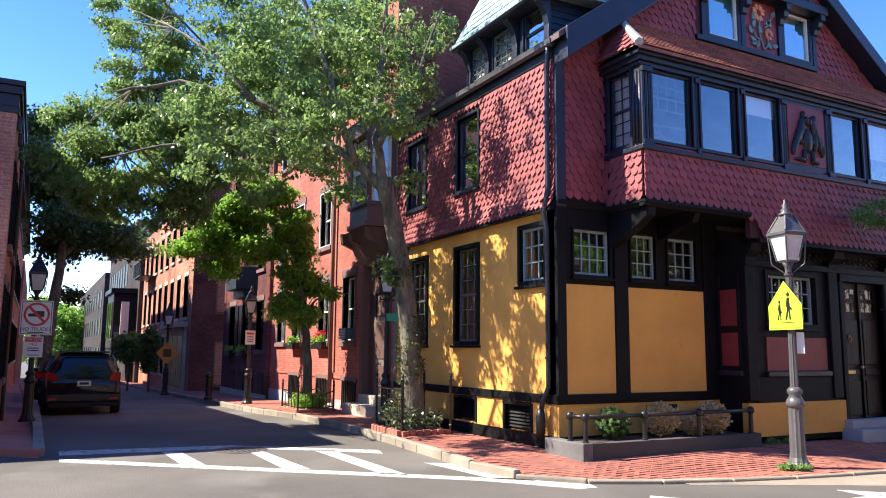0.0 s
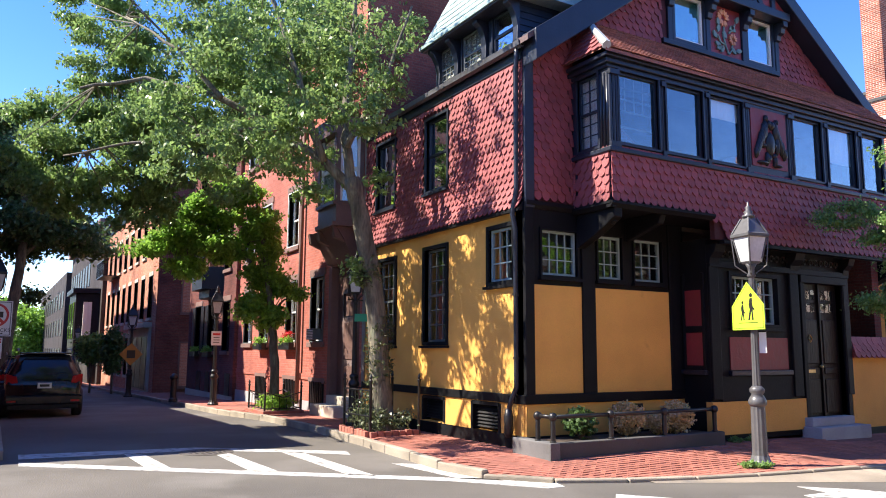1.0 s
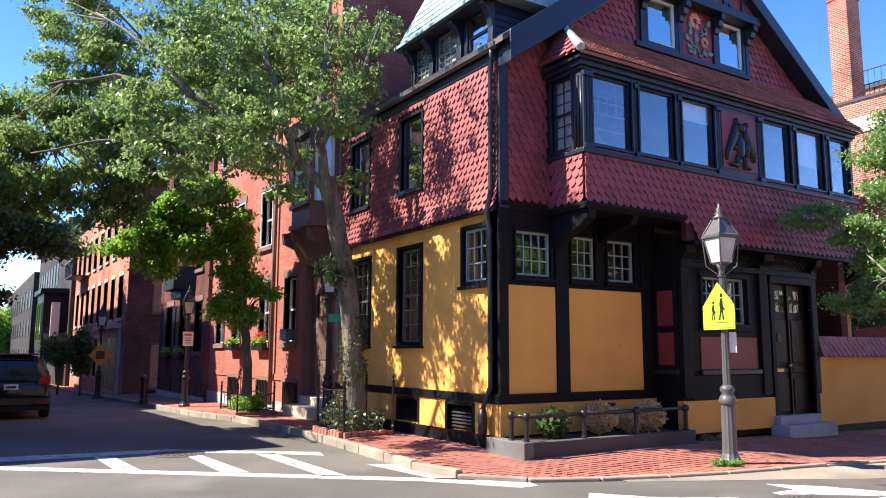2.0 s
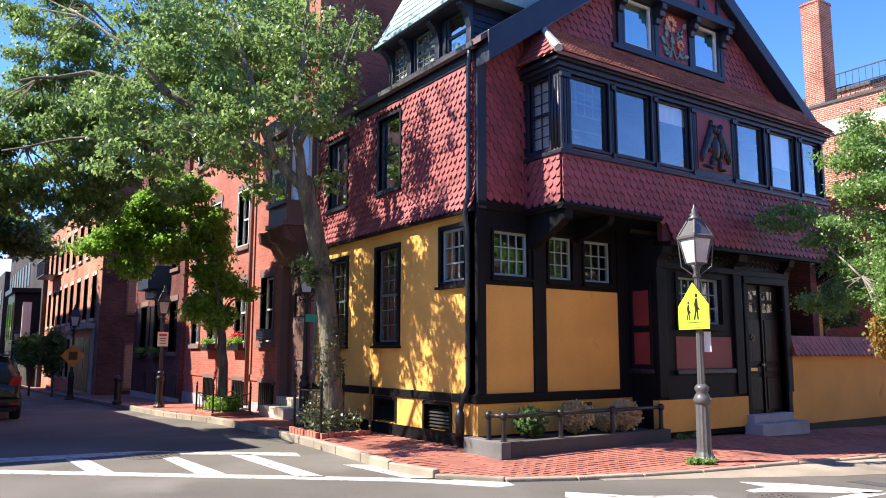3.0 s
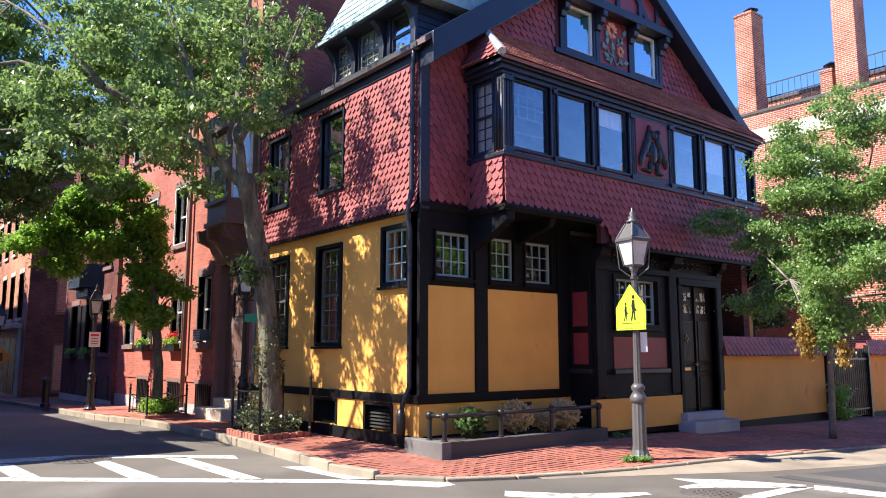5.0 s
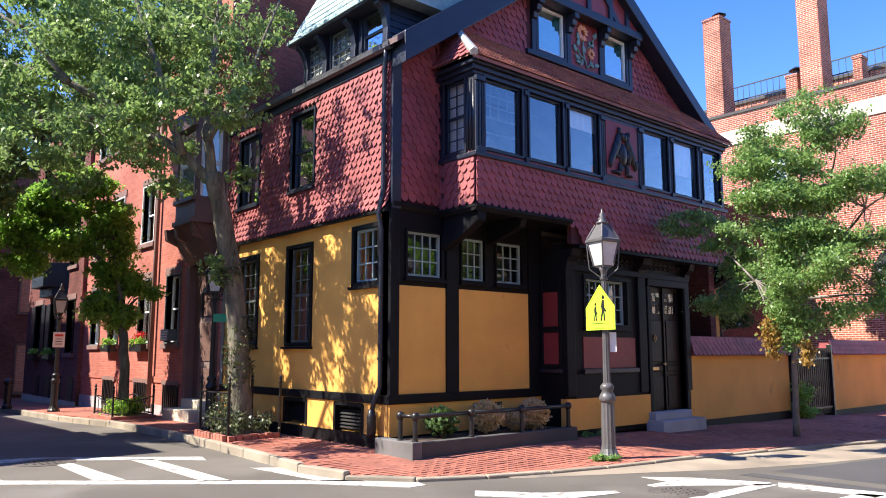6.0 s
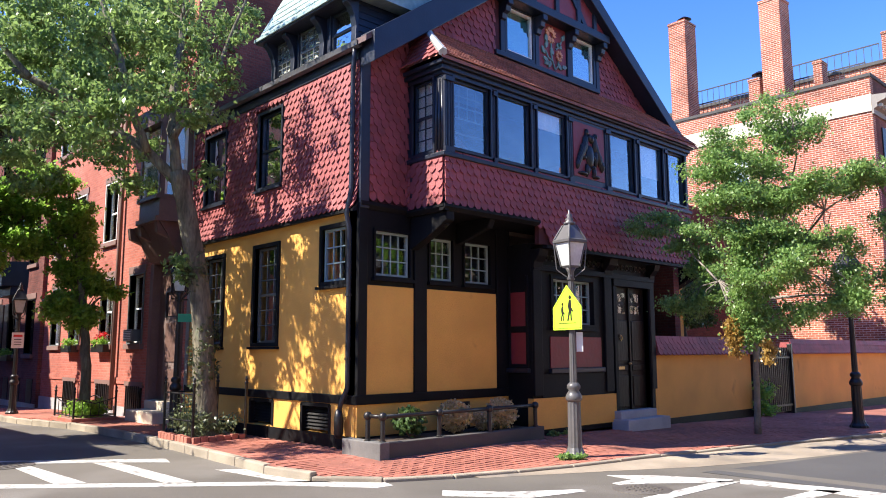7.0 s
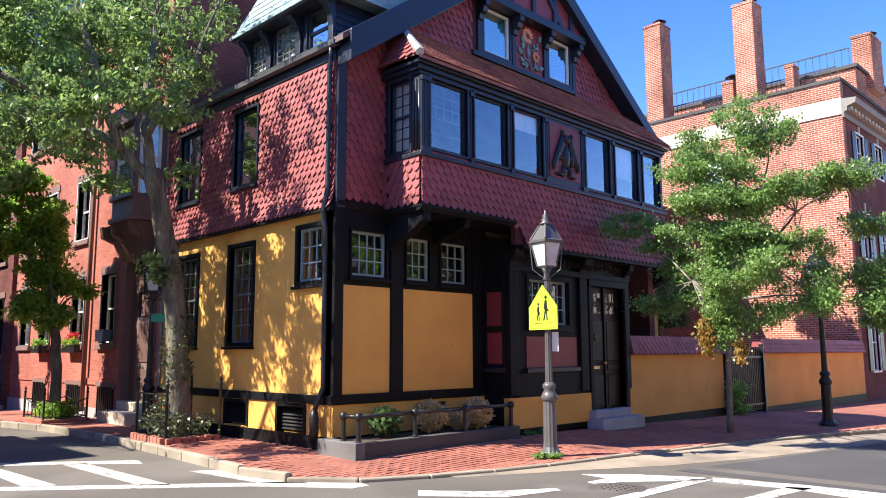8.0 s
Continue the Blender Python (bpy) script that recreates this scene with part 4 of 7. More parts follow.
for k in range(2):
    o = 6.2 + k * 0.6
    for v0, v1 in ((0.36, 1.0), (1.1, 1.22), (1.3, 2.15)):
        part("door_panel", Mb(E).box(o + 0.07, o + 0.5, v0, v1, -0.1, -0.075), DOORP, door, bevel=0.012)
    for j in range(2):
        for i in range(3):
            lite = part("door_lite", Mb(E).box(o + 0.06 + i * 0.15, o + 0.17 + i * 0.15, 2.3 + j * 0.25, 2.48 + j * 0.25, -0.1, -0.092), GLASS_SKY, door)
part("door_stile", Mb(E).box(6.76, 6.81, 0.3, 2.85, -0.1, -0.06), DOORP, door)
BRASS = mat("tarnished_brass", (0.4, 0.29, 0.13), 0.4, metal=1.0, vary=0.25)
part("door_knocker", Mb(E).tube([(6.42, 1.85, -0.06), (6.37, 1.78, -0.05), (6.42, 1.72, -0.05), (6.47, 1.78, -0.05), (6.42, 1.85, -0.06)], 0.014, 6), BRASS, door)
part("door_knob", Mb(E).tube([(6.73, 1.25, -0.09), (6.73, 1.25, -0.05), (6.73, 1.25, -0.02)], [0.015, 0.035, 0.02], 10), BRASS, door)
part("mail_slot", Mb(E).box(6.3, 6.55, 1.13, 1.19, -0.075, -0.065), BRASS, door)
bk = thing("porch_pier", (10.4, 0.6, 0), "ochre stucco pier under the dark overhang", "pier")
part("shaft", Mb(on_y(0.5)).box(10.0, 10.95, -0.2, 3.6, -0.3, 0), OCHRE, bk)
part("arch_brace", Mb(on_y(0.45)).side([(0.0, 2.6), (0.2, 3.0), (1.2, 3.5), (1.2, 3.75), (0.0, 3.75)], 9.92, 10.2), NAVY, bk)

# the long planter in front of the house
planter = thing("planter", (-0.3, -0.95, 0), "low concrete planter with a black pipe rail", "planter")
part("front_kerb", Mb().box(-0.14, 3.36, -0.97, -0.82, -0.05, 0.21), CONCRETE, planter, bevel=0.015)
part("end_block", Mb().box(-0.32, -0.14, -0.98, -0.06, -0.05, 0.22), mat("grey_granite_block", (0.13, 0.13, 0.13), 0.8, fine=70, coarse=2, vary=0.25, bump=0.4), planter, "grey granite end block", bevel=0.015)
part("soil", Mb().box(-0.14, 3.4, -0.82, -0.05, -0.05, 0.17), SOIL, planter)
rail_posts = [(-0.25, -0.6), (-0.21, -0.9), (0.9, -0.9), (2.03, -0.9), (3.2, -0.9)]
rail = thing("pipe_rail", (-0.1, -0.9, 0.2), "black iron pipe rail with ball joints", "railing")
for x, y in rail_posts:
    p = part("post", Mb().lathe([(0.05, 0.2), (0.05, 0.23), (0.036, 0.24), (0.036, 0.55)], (x, y, 0), 12), BLACK, rail, smooth=False)
    part("ball", Mb().lathe([(0.0, -0.065), (0.04, -0.052), (0.062, -0.02), (0.062, 0.02), (0.04, 0.052), (0.0, 0.065)], (x, y, 0.575), 12), BLACK, p, smooth=True)
for a, b in zip(rail_posts, rail_posts[1:]):
    part("pipe", Mb().tube([(a[0], a[1], 0.575), (b[0], b[1], 0.575)], 0.03, 10), BLACK, rail, smooth=True)
# Flat black panel stands for the dark opening in the ochre base.
part("window_well", Mb(R).box(1.75, 2.45, 0.2, 0.64, -0.05, 0.034), BLACK, house)

# shingle coats
flare = lambda v: 0.1 * max(0.0, (4.3 - v) / 0.5) ** 1.6 if v < 4.3 else 0.0
cover(L, 0.0, HD, 3.79, 6.28, by_name(house, "upper_wall"), keep=clear_of(up_l), flare=flare, seed=2, w=0.145, row=0.125)
cover(R, 0.16, BAY0, 3.95, 7.0, by_name(house, "upper_front_wall"), keep=lambda u, v: v < roof_z(u) - 0.35, seed=3)
cover(R, 0.9, 3.25, 7.22, 9.0, by_name(house, "gable_wall"), keep=lambda u, v: v < roof_z(u) - 0.35, seed=4, order=-1)
cover(R, 6.65, 9.1, 7.22, 9.0, by_name(house, "gable_wall"), keep=lambda u, v: v < roof_z(u) - 0.35, seed=5)
cover(B, BAY0, BAY1, 3.87, 4.66, bay, seed=6)
cover(BS, BY, 0.0, 3.87, 4.66, by_name(house, "bay_side_wall"), seed=7)
SK = lambda u, v, w: (u, BY - 0.0 - w - 0.06 * (3.87 - v), v)
cover(SK, 3.3, 8.95, 3.45, 3.87, by_name(house, "skirt_wall"), keep=lambda u, v: u > 3.34 + (3.87 - v) * 0.6, seed=8, row=0.14)
pl = math.hypot(1.08, PZ1 - PZ0)
pc, ps = 1.08 / pl, (PZ1 - PZ0) / pl
PR = lambda u, v, w: (u, PY0 + v * pc - w * ps, PZ0 + v * ps + w * pc)
cover(PR, BAY0 - 0.15, 9.1, 0.0, pl, by_name(house, "pent_roof"), ROOFTILE, w=0.17, row=0.095, name="roof_tile", tip="flat", lift=0.02, seed=9, keep=lambda u, v: u > BAY0 - 0.15 + 0.4 * v)
HR = lambda u, v, w: (BAY0 - 0.2 + v * 0.504 - w * 0.864, u, PZ0 + v * 0.864 + w * 0.504)
cover(HR, PY0, 0.0, 0.0, 1.05, by_name(house, "pent_roof"), SHINGLE, w=0.17, row=0.12, keep=lambda u, v: u > PY0 + 1.0 * v, seed=10, name="hip_tile")
for w in [o for o in scene.objects if o.name.startswith("garden_wall")]:
    x0 = w.matrix_basis.translation.x
    cover(lambda u, v, q: (u, -0.62 - 0.085 + (v - 1.4) * 0.24 - q, v), x0, 12.25 if x0 < 10 else 24.0, 1.42, 1.74, by_name(w, "coping"), row=0.12, w=0.18, seed=11, limit=120)


# ---- neighbouring houses ----
def fall_y(y):
    return fall(0, y)


def town_house(name, face, deep, u0, u1, h, m, label, opens, base=-1.2, w=3, cornice=NAVY, trim=STONE, ww=0.25, lintel=True, sash=NAVY, shutters=(), body=None, doors=(), low_sash=None):
    """A row house: a front wall with openings, floors behind, roof, cornice, windows with stone sills and lintels."""
    o = face(u0, base, 0)
    t = thing(name, (o[0], o[1], 0), label, "house")
    part("front_wall", Mb(face).wall(u0, u1, base, h, 0.3, [*opens, *doors]), m, t, weld=False)
    inner = Mb(face)
    inner.box(u0, u1, base, h - 0.1, -deep, -1.5)
    part("back_wall", inner, body or ROOM, t)
    part("side_wall", Mb(face).box(u0, u0 + 0.3, base, h, -1.5, -0.3), m, t)
    part("side_wall", Mb(face).box(u1 - 0.3, u1, base, h, -1.5, -0.3), m, t)
    part("roof", Mb(face).box(u0, u1, h - 0.1, h, -deep, -0.3), ROOFSLATE, t)
    if cornice:
        part("cornice", Mb(face).side([(0.0, h - 0.55), (0.06, h - 0.5), (0.06, h - 0.3), (0.3, h - 0.15), (0.38, h - 0.12), (0.38, h + 0.05), (-0.3, h + 0.05), (-0.3, h + 0.002), (0.0, h + 0.002)], u0, u1), cornice, t)
    for k, q in enumerate(opens):
        win = window(face, *q, t, cols=2, rows=2, casing=low_sash if low_sash and q[2] < 3 else sash, sash=sash, deep=0.14, lap=0.03, sill=False, bar=0.025, blind=(0.0, 0.55, 0.0, 0.8)[k % 4])
        if trim:
            part("stone_sill", Mb(face).box(q[0] - 0.12, q[1] + 0.12, q[2] - 0.16, q[2] - 0.032, -0.1, 0.08), trim, win, bevel=0.01)
            if lintel:
                part("stone_lintel", Mb(face).box(q[0] - 0.12, q[1] + 0.12, q[3] + 0.032, q[3] + 0.22, -0.1, 0.03), trim, win, bevel=0.01)
        if k in shutters:
            for a, b in ((q[0] - 0.5, q[0] - 0.04), (q[1] + 0.04, q[1] + 0.5)):
                sh = part("shutter", Mb(face).box(a, b, q[2], q[3], 0.01, 0.05), BLACK, win, bevel=0.006)
                for i in range(8):
                    v = q[2] + 0.1 + (q[3] - q[2] - 0.2) * i / 8
                    part("louvre", Mb(face).box(a + 0.05, b - 0.05, v, v + 0.03, 0.05, 0.062), BLACK, sh)
    return t


RF = on_x(0.0)
Y0 = HD + 0.16
red_open = [(8.5, 9.35, 1.75, 3.4), (10.45, 11.3, 1.75, 3.4), (12.9, 13.75, 1.75, 3.4), (14.6, 15.45, 1.75, 3.4),
            (10.45, 11.35, 4.45, 6.0), (12.9, 13.8, 4.45, 6.0), (14.6, 15.5, 4.45, 6.0),
            (7.2, 8.1, 7.6, 9.2), (10.45, 11.35, 7.6, 9.2), (12.9, 13.8, 7.6, 9.2), (14.6, 15.5, 7.6, 9.2)]
red_house = town_house("brick_house", RF, 9, Y0, 16.2, 10.6, BRICK_RED, "red painted brick town house with an oriel window", red_open, sash=WHITEPAINT, low_sash=GREYSASH, trim=BROWNSTONE, doors=((6.4, 7.95, 0.25, 3.55),))
# Shaded flank of the red house: shade is in the darker brick.
part("party_wall", Mb().box(0.006, 9, Y0 - 0.006, Y0 + 0.02, 6.62, 10.58), BRICK_DARK, red_house)
part("water_table", Mb(RF).box(8.0, 16.2, 0.75, 0.9, -0.02, 0.03), BRICK_RED, red_house)
part("stone_base", Mb(RF).box(8.2, 16.2, -0.4, 0.2, -0.02, 0.03), STEPSTONE, red_house)
for u0, u1 in ((8.35, 9.25), (10.4, 11.3), (13.0, 13.9)):
    wl = part("basement_window", Mb(RF).box(u0, u1, 0.05, 0.68, -0.02, 0.036), BLACK, red_house)
    for i in range(7):
        part("grille_bar", Mb(RF).box(u0 + 0.05 + i * 0.125, u0 + 0.075 + i * 0.125, 0.0, 0.72, 0.05, 0.075), BLACK, wl)
    part("basement_lintel", Mb(RF).box(u0 - 0.1, u1 + 0.1, 0.69, 0.82, 0.0, 0.045), BROWNSTONE, wl)
part("downpipe", Mb().tube([(-0.1, 10.0, 10.2), (-0.1, 10.0, 5), (-0.1, 10.0, 0.1)], 0.055, 8), BROWNSTONE, red_house, smooth=True)
OW = mat("dark_brown_paint", (0.12, 0.07, 0.058), 0.5, vary=0.15)
# door in a shallow recess
dr = part("doorway", Mb(RF).box(6.4, 7.95, 3.55, 3.75, -0.9, 0.06), BROWNSTONE, red_house)
part("reveal", Mb(RF).box(7.88, 8.05, 0.25, 3.55, -0.9, 0.05), BROWNSTONE, dr)
part("reveal", Mb(RF).box(6.28, 6.46, 0.25, 3.55, -0.9, 0.05), BROWNSTONE, dr)
part("threshold", Mb(RF).box(6.46, 7.88, 0.2, 0.44, -0.9, 0.02), STONE, dr)
part("door_back", Mb(RF).box(6.46, 7.88, 0.44, 3.55, -0.9, -0.14), OW, dr)
part("door_leaf", Mb(RF).box(6.55, 7.45, 0.45, 2.3, -0.14, -0.08), mat("grey_brown_door_paint", (0.16, 0.12, 0.11), 0.5, vary=0.15), dr, "grey-brown panelled door", bevel=0.01)
for v0, v1 in ((0.55, 1.15), (1.3, 2.18)):
    part("door_panel", Mb(RF).box(6.66, 7.34, v0, v1, -0.08, -0.06), OW, dr, bevel=0.01)
stoop = thing("stoop", (-0.3, 7.2, 0), "pale granite block step before the brown door", "stoop")
part("step", Mb().box(-0.5, 0.0, 6.5, 8.0, -0.1, 0.24), STONE, stoop, bevel=0.02)
part("step", Mb().box(-0.12, 0.02, 6.42, 7.9, 0.24, 0.44), STONE, stoop, bevel=0.02)
# oriel over the door
plan = [(6.2, 0.0), (6.35, 0.62), (7.45, 0.62), (8.1, 0.0)]
oriel = part("oriel", Mb().prism([(-d, y) for y, d in plan], 4.45, 4.85), OW, red_house, "dark brown wooden oriel window")
part("oriel_head", Mb().prism([(-d * 1.12, y) for y, d in plan], 6.55, 6.95), OW, oriel)
part("oriel_sill", Mb().prism([(-d * 1.12, y) for y, d in plan], 4.85, 4.93), OW, oriel)
part("oriel_base", Mb().prism([(-d * 1.12, y) for y, d in plan], 4.35, 4.45), OW, oriel)
part("oriel_soffit", Mb(RF).side([(0.0, 3.55), (0.12, 3.6), (0.3, 3.9), (0.4, 4.1), (0.58, 4.35), (0.0, 4.35)], 6.4, 7.9), OW, oriel)
for y in (6.5, 7.4, 8.0):
    part("oriel_bracket", Mb(RF).side([(0.0, 3.6), (0.12, 3.62), (0.3, 3.98), (0.6, 4.1), (0.64, 4.36), (0.0, 4.36)], y - 0.07, y + 0.07), OW, oriel, bevel=0.015)
for (ya, da), (yb, db) in zip(plan, plan[1:]):
    ln = math.hypot(yb - ya, db - da)
    ux, uy = (yb - ya) / ln, (db - da) / ln
    F = lambda u, v, w, ya=ya, da=da, ux=ux, uy=uy: (-(da + u * uy + w * ux), ya + u * ux - w * uy, v)
    part("oriel_post", Mb(F).box(0.0, 0.09, 4.93, 6.55, -0.1, 0.02), OW, oriel)
    part("oriel_post", Mb(F).box(ln - 0.09, ln, 4.93, 6.55, -0.1, 0.02), OW, oriel)
    part("oriel_sash", Mb(F).box(0.09, ln - 0.09, 5.68, 5.76, -0.08, -0.02), WHITEPAINT, oriel)
    for a in (0.09, ln - 0.15):
        part("oriel_sash", Mb(F).box(a, a + 0.06, 4.95, 6.53, -0.08, -0.02), WHITEPAINT, oriel)
    q = part("oriel_pane", Mb(F).box(0.1, ln - 0.1, 4.95, 6.53, -0.055, -0.05), GLASS, oriel)
    q.visible_shadow = False
    part("oriel_blind", Mb(F).box(0.1, ln - 0.1, 5.2, 6.53, -0.12, -0.11), CURTAIN, oriel)
# window boxes with flowers, air conditioner
ac = thing("air_conditioner", (-0.1, 8.95, 1.8), "small grey window air conditioner", "air conditioner")
part("case", Mb(RF).box(8.66, 9.16, 1.78, 2.06, -0.05, 0.2), GREYSASH, ac, bevel=0.015)
for i in range(6):
    part("fin", Mb(RF).box(8.7, 9.12, 1.8 + i * 0.04, 1.815 + i * 0.04, 0.2, 0.208), WHITEPAINT, ac)
FLOWER = leaf_mat("red_petal", (0.7, 0.05, 0.05), (0.5, 0.02, 0.03), 0.2)


def leaf_ball(name, blobs, n, size, m, parent, seed):
    return leaves(name, blobs, n, size, m, parent, seed, clump=6, spread=0.06)


def window_box(u, z, seed, face=RF, flowers=True):
    t = thing("window_box", face(u, z, 0.1), "dark window box with trailing green plants", "window box", "window boxes")
    part("trough", Mb(face).box(u - 0.45, u + 0.45, z - 0.2, z, 0.02, 0.22), BLACK, t, bevel=0.01)
    x, y, zz = face(u, z, 0.14)
    leaf_ball("foliage", [(x, y - 0.25, zz + 0.08, 0.12, 0.2, 0.12), (x, y + 0.2, zz + 0.05, 0.12, 0.22, 0.14)], 400, 0.07, LEAF_B, t, seed)
    if flowers:
        leaf_ball("blossom", [(x, y - 0.2, zz + 0.22, 0.1, 0.18, 0.1), (x, y + 0.2, zz + 0.16, 0.1, 0.15, 0.1)], 160, 0.07, FLOWER, t, seed + 1)


def leaves(name, blobs, n, size, material, parent, seed, droop=0.0, clump=26, spread=0.34, label="", wide=0.32):
    """Leaves gathered in small sprays that fill a set of uneven masses (x, y, z, rx, ry, rz)."""
    g = np.random.default_rng(seed)
    vol = np.array([b[3] * b[4] * b[5] for b in blobs]) ** 0.75
    which = g.choice(len(blobs), n // clump, p=vol / vol.sum())
    bl = np.array(blobs)[which]
    d = g.normal(size=(len(bl), 3))
    d /= np.linalg.norm(d, axis=1)[:, None]
    d *= (g.random(len(bl)) ** 0.4)[:, None]
    cen = np.repeat(bl[:, :3] + d * bl[:, 3:], clump, axis=0)
    off = g.normal(size=cen.shape) * spread * np.repeat(g.uniform(0.4, 1.1, len(bl)), clump)[:, None]
    off[:, 2] *= 0.55
    c = cen + off
    k = len(c)
    ax = g.normal(size=(k, 3)) + np.array([0, 0, -droop])
    ax /= np.linalg.norm(ax, axis=1)[:, None]
    up = g.normal(size=(k, 3)) * 0.7 + np.array([0, 0, 1.0])
    sd = np.cross(ax, up)
    sd /= np.linalg.norm(sd, axis=1)[:, None]
    nn = np.cross(sd, ax)
    s = size * g.uniform(0.6, 1.25, k)[:, None]
    v = np.empty((k, 4, 3))
    v[:, 0] = c - ax * s * 0.5
    v[:, 1] = c + sd * s * wide + nn * s * 0.1
    v[:, 2] = c + ax * s * 0.55 - nn * s * 0.05
    v[:, 3] = c - sd * s * wide + nn * s * 0.1
    me = bpy.data.meshes.new(name)
    me.vertices.add(k * 4), me.loops.add(k * 4), me.polygons.add(k)
    me.vertices.foreach_set("co", v.reshape(-1))
    me.loops.foreach_set("vertex_index", np.arange(k * 4, dtype=np.int32))
    me.polygons.foreach_set("loop_start", np.arange(0, k * 4, 4, dtype=np.int32))
    me.polygons.foreach_set("loop_total", np.full(k, 4, dtype=np.int32))
    me.update(calc_edges=True)
    me.materials.append(material)
    ob = new(name, me)
    ob.parent = parent
    ob.matrix_parent_inverse = parent.matrix_basis.inverted()
    if label:
        ob["label"] = label
    return ob


window_box(10.87, 1.72, 21)
window_box(13.3, 1.72, 23, RF, False)

# the dark house with a black oriel
BF = on_x(-0.12)
b_open = [(16.9, 17.7, 1.5, 3.2), (18.9, 19.8, 1.5, 3.2), (21.0, 21.9, 1.5, 3.2), (16.9, 17.7, 4.4, 6.0), (21.0, 21.9, 4.4, 6.0), (16.9, 17.7, 7.3, 8.8), (18.9, 19.8, 7.3, 8.8), (21.0, 21.9, 7.3, 8.8)]
house_b = town_house("dark_brick_house", BF, 9, 16.22, 23.2, 10.0, BRICK_DARK, "dark brick town house with a black oriel", b_open, shutters=(1, 2), trim=BROWNSTONE)
plan = [(17.9, 0.0), (18.2, 0.7), (19.8, 0.7), (20.1, 0.0)]
ob = part("oriel", Mb().prism([(-0.12 - d, y) for y, d in plan], 3.7, 4.5), BLACK, house_b, "black wooden oriel window")
part("oriel_head", Mb().prism([(-0.12 - d * 1.1, y) for y, d in plan], 5.9, 6.3), BLACK, ob)
part("oriel_foot", Mb().prism([(-0.12 - d * 0.6, y) for y, d in plan], 3.4, 3.7), BLACK, ob)
part("oriel_glazing", Mb().prism([(-0.12 - d * 0.94, y) for y, d in plan], 4.5, 5.9), GLASS, ob)
for y, d in ((18.2, 0.7), (18.73, 0.7), (19.27, 0.7), (19.8, 0.7)):
    part("oriel_post", Mb().box(-0.14 - d, -0.06 - d, y - 0.05, y + 0.05, 4.5, 5.9), BLACK, ob)
for u in (16.6, 18.0, 19.4, 20.8):
    part("basement_window", Mb(BF).box(u, u + 0.6, -0.1, 0.7, -0.02, 0.02), BLACK, house_b)
part("stone_base", Mb(BF).box(16.22, 23.2, -1, -0.05, -0.02, 0.03), STONE, house_b)
window_box(19.35, 1.45, 27, BF, False)
window_box(21.45, 1.45, 29, BF, False)

# the long house beyond, with its shop front and fire escape
CF = on_x(-0.95)
c_open = []
for i in range(8):
    u = 27.3 + i * 2.1
    c_open += [(u, u + 0.85, 3.0, 4.9), (u, u + 0.85, 6.0, 7.7)]
    if i > 2:
        c_open.append((u, u + 0.9, 0.2, 2.1))
house_c = town_house("long_brick_house", CF, 10, 26.0, 44.0, 9.3, BRICK_FAR, "long orange-red brick house with many windows", c_open, trim=STONE, body=BRICK_DARK)
# End turned from the sun, its shade given by the darker brick.
part("end_wall", Mb(on_y(25.98)).wall(-0.95, 8, -1.2, 9.3, 0.1, ((0.15, 0.95, 3.2, 5.2), (0.15, 0.95, -0.1, 1.8))), BRICK_DARK, house_c)
window(on_y(25.98), 0.15, 0.95, 3.2, 5.2, house_c, cols=2, rows=2, casing=BROWNSTONE, sash=WHITEPAINT)
window(on_y(25.98), 0.15, 0.95, -0.1, 1.8, house_c, cols=2, rows=2, casing=BROWNSTONE, sash=WHITEPAINT)
shop = part("shop_front", Mb(CF).box(27.0, 33.0, -0.6, 2.5, 0.0, 0.12), STONE, house_c, "pale wooden shop front")
for i in range(4):
    part("shop_window", Mb(CF).box(27.3 + i * 1.4, 28.5 + i * 1.4, -0.3, 2.1, 0.1, 0.135), BLACK, shop)
part("shop_cornice", Mb(CF).box(26.9, 33.1, 2.5, 2.75, 0.0, 0.35), STONE, shop, bevel=0.02)
esc = part("fire_escape", Mb(CF).box(38.5, 42.0, 5.8, 5.85, 0.0, 0.9), BLACK, house_c)
for i in range(15):
    part("baluster", Mb(CF).box(38.5 + i * 0.25, 38.53 + i * 0.25, 5.85, 6.75, 0.86, 0.89), BLACK, esc)
part("fire_rail", Mb(CF).box(38.5, 42.0, 6.72, 6.77, 0.86, 0.9), BLACK, esc)
BAYC = thing("black_bay_house", (-1.6, 45, -0.7), "grey-brown house with shade in its colour and a black two-storey bay", "house")
# Albedo set low: the shade on these far walls is in the colour.
SHADED_GREYBRICK = brick_mat("shaded_grey_brick", (0.06, 0.052, 0.05), (0.045, 0.04, 0.04), (0.06, 0.055, 0.052))
part("wall", Mb().box(-1.2, 8, 44.1, 68, -2, 10.0), SHADED_GREYBRICK, BAYC)
part("bay", Mb().prism([(-1.2, 45), (-2.6, 45.6), (-2.6, 50), (-1.2, 50.6)], 0.8, 5.2), BLACK, BAYC, bevel=0.05)
part("bay_roof", Mb().prism([(-1.2, 44.8), (-2.8, 45.4), (-2.8, 50.2), (-1.2, 50.8)], 5.2, 5.5), BLACK, BAYC)
for y in (46.0, 47.6, 49.0):
    part("bay_window", Mb(on_x(-2.6)).box(y, y + 0.8, 2.2, 4.6, 0.0, 0.05), GLASS_SKY, BAYC)
part("bay_window", Mb(on_y(45.25)).box(-2.15, -1.65, 2.4, 4.6, 0.0, 0.12), CURTAIN, BAYC)
for i in range(8):
    for z in (0.4, 3.2, 6.2):
        part("window", Mb(on_x(-1.2)).box(52 + i * 2, 53 + i * 2, z, z + 1.7, 0.0, 0.04), BLACK, BAYC)
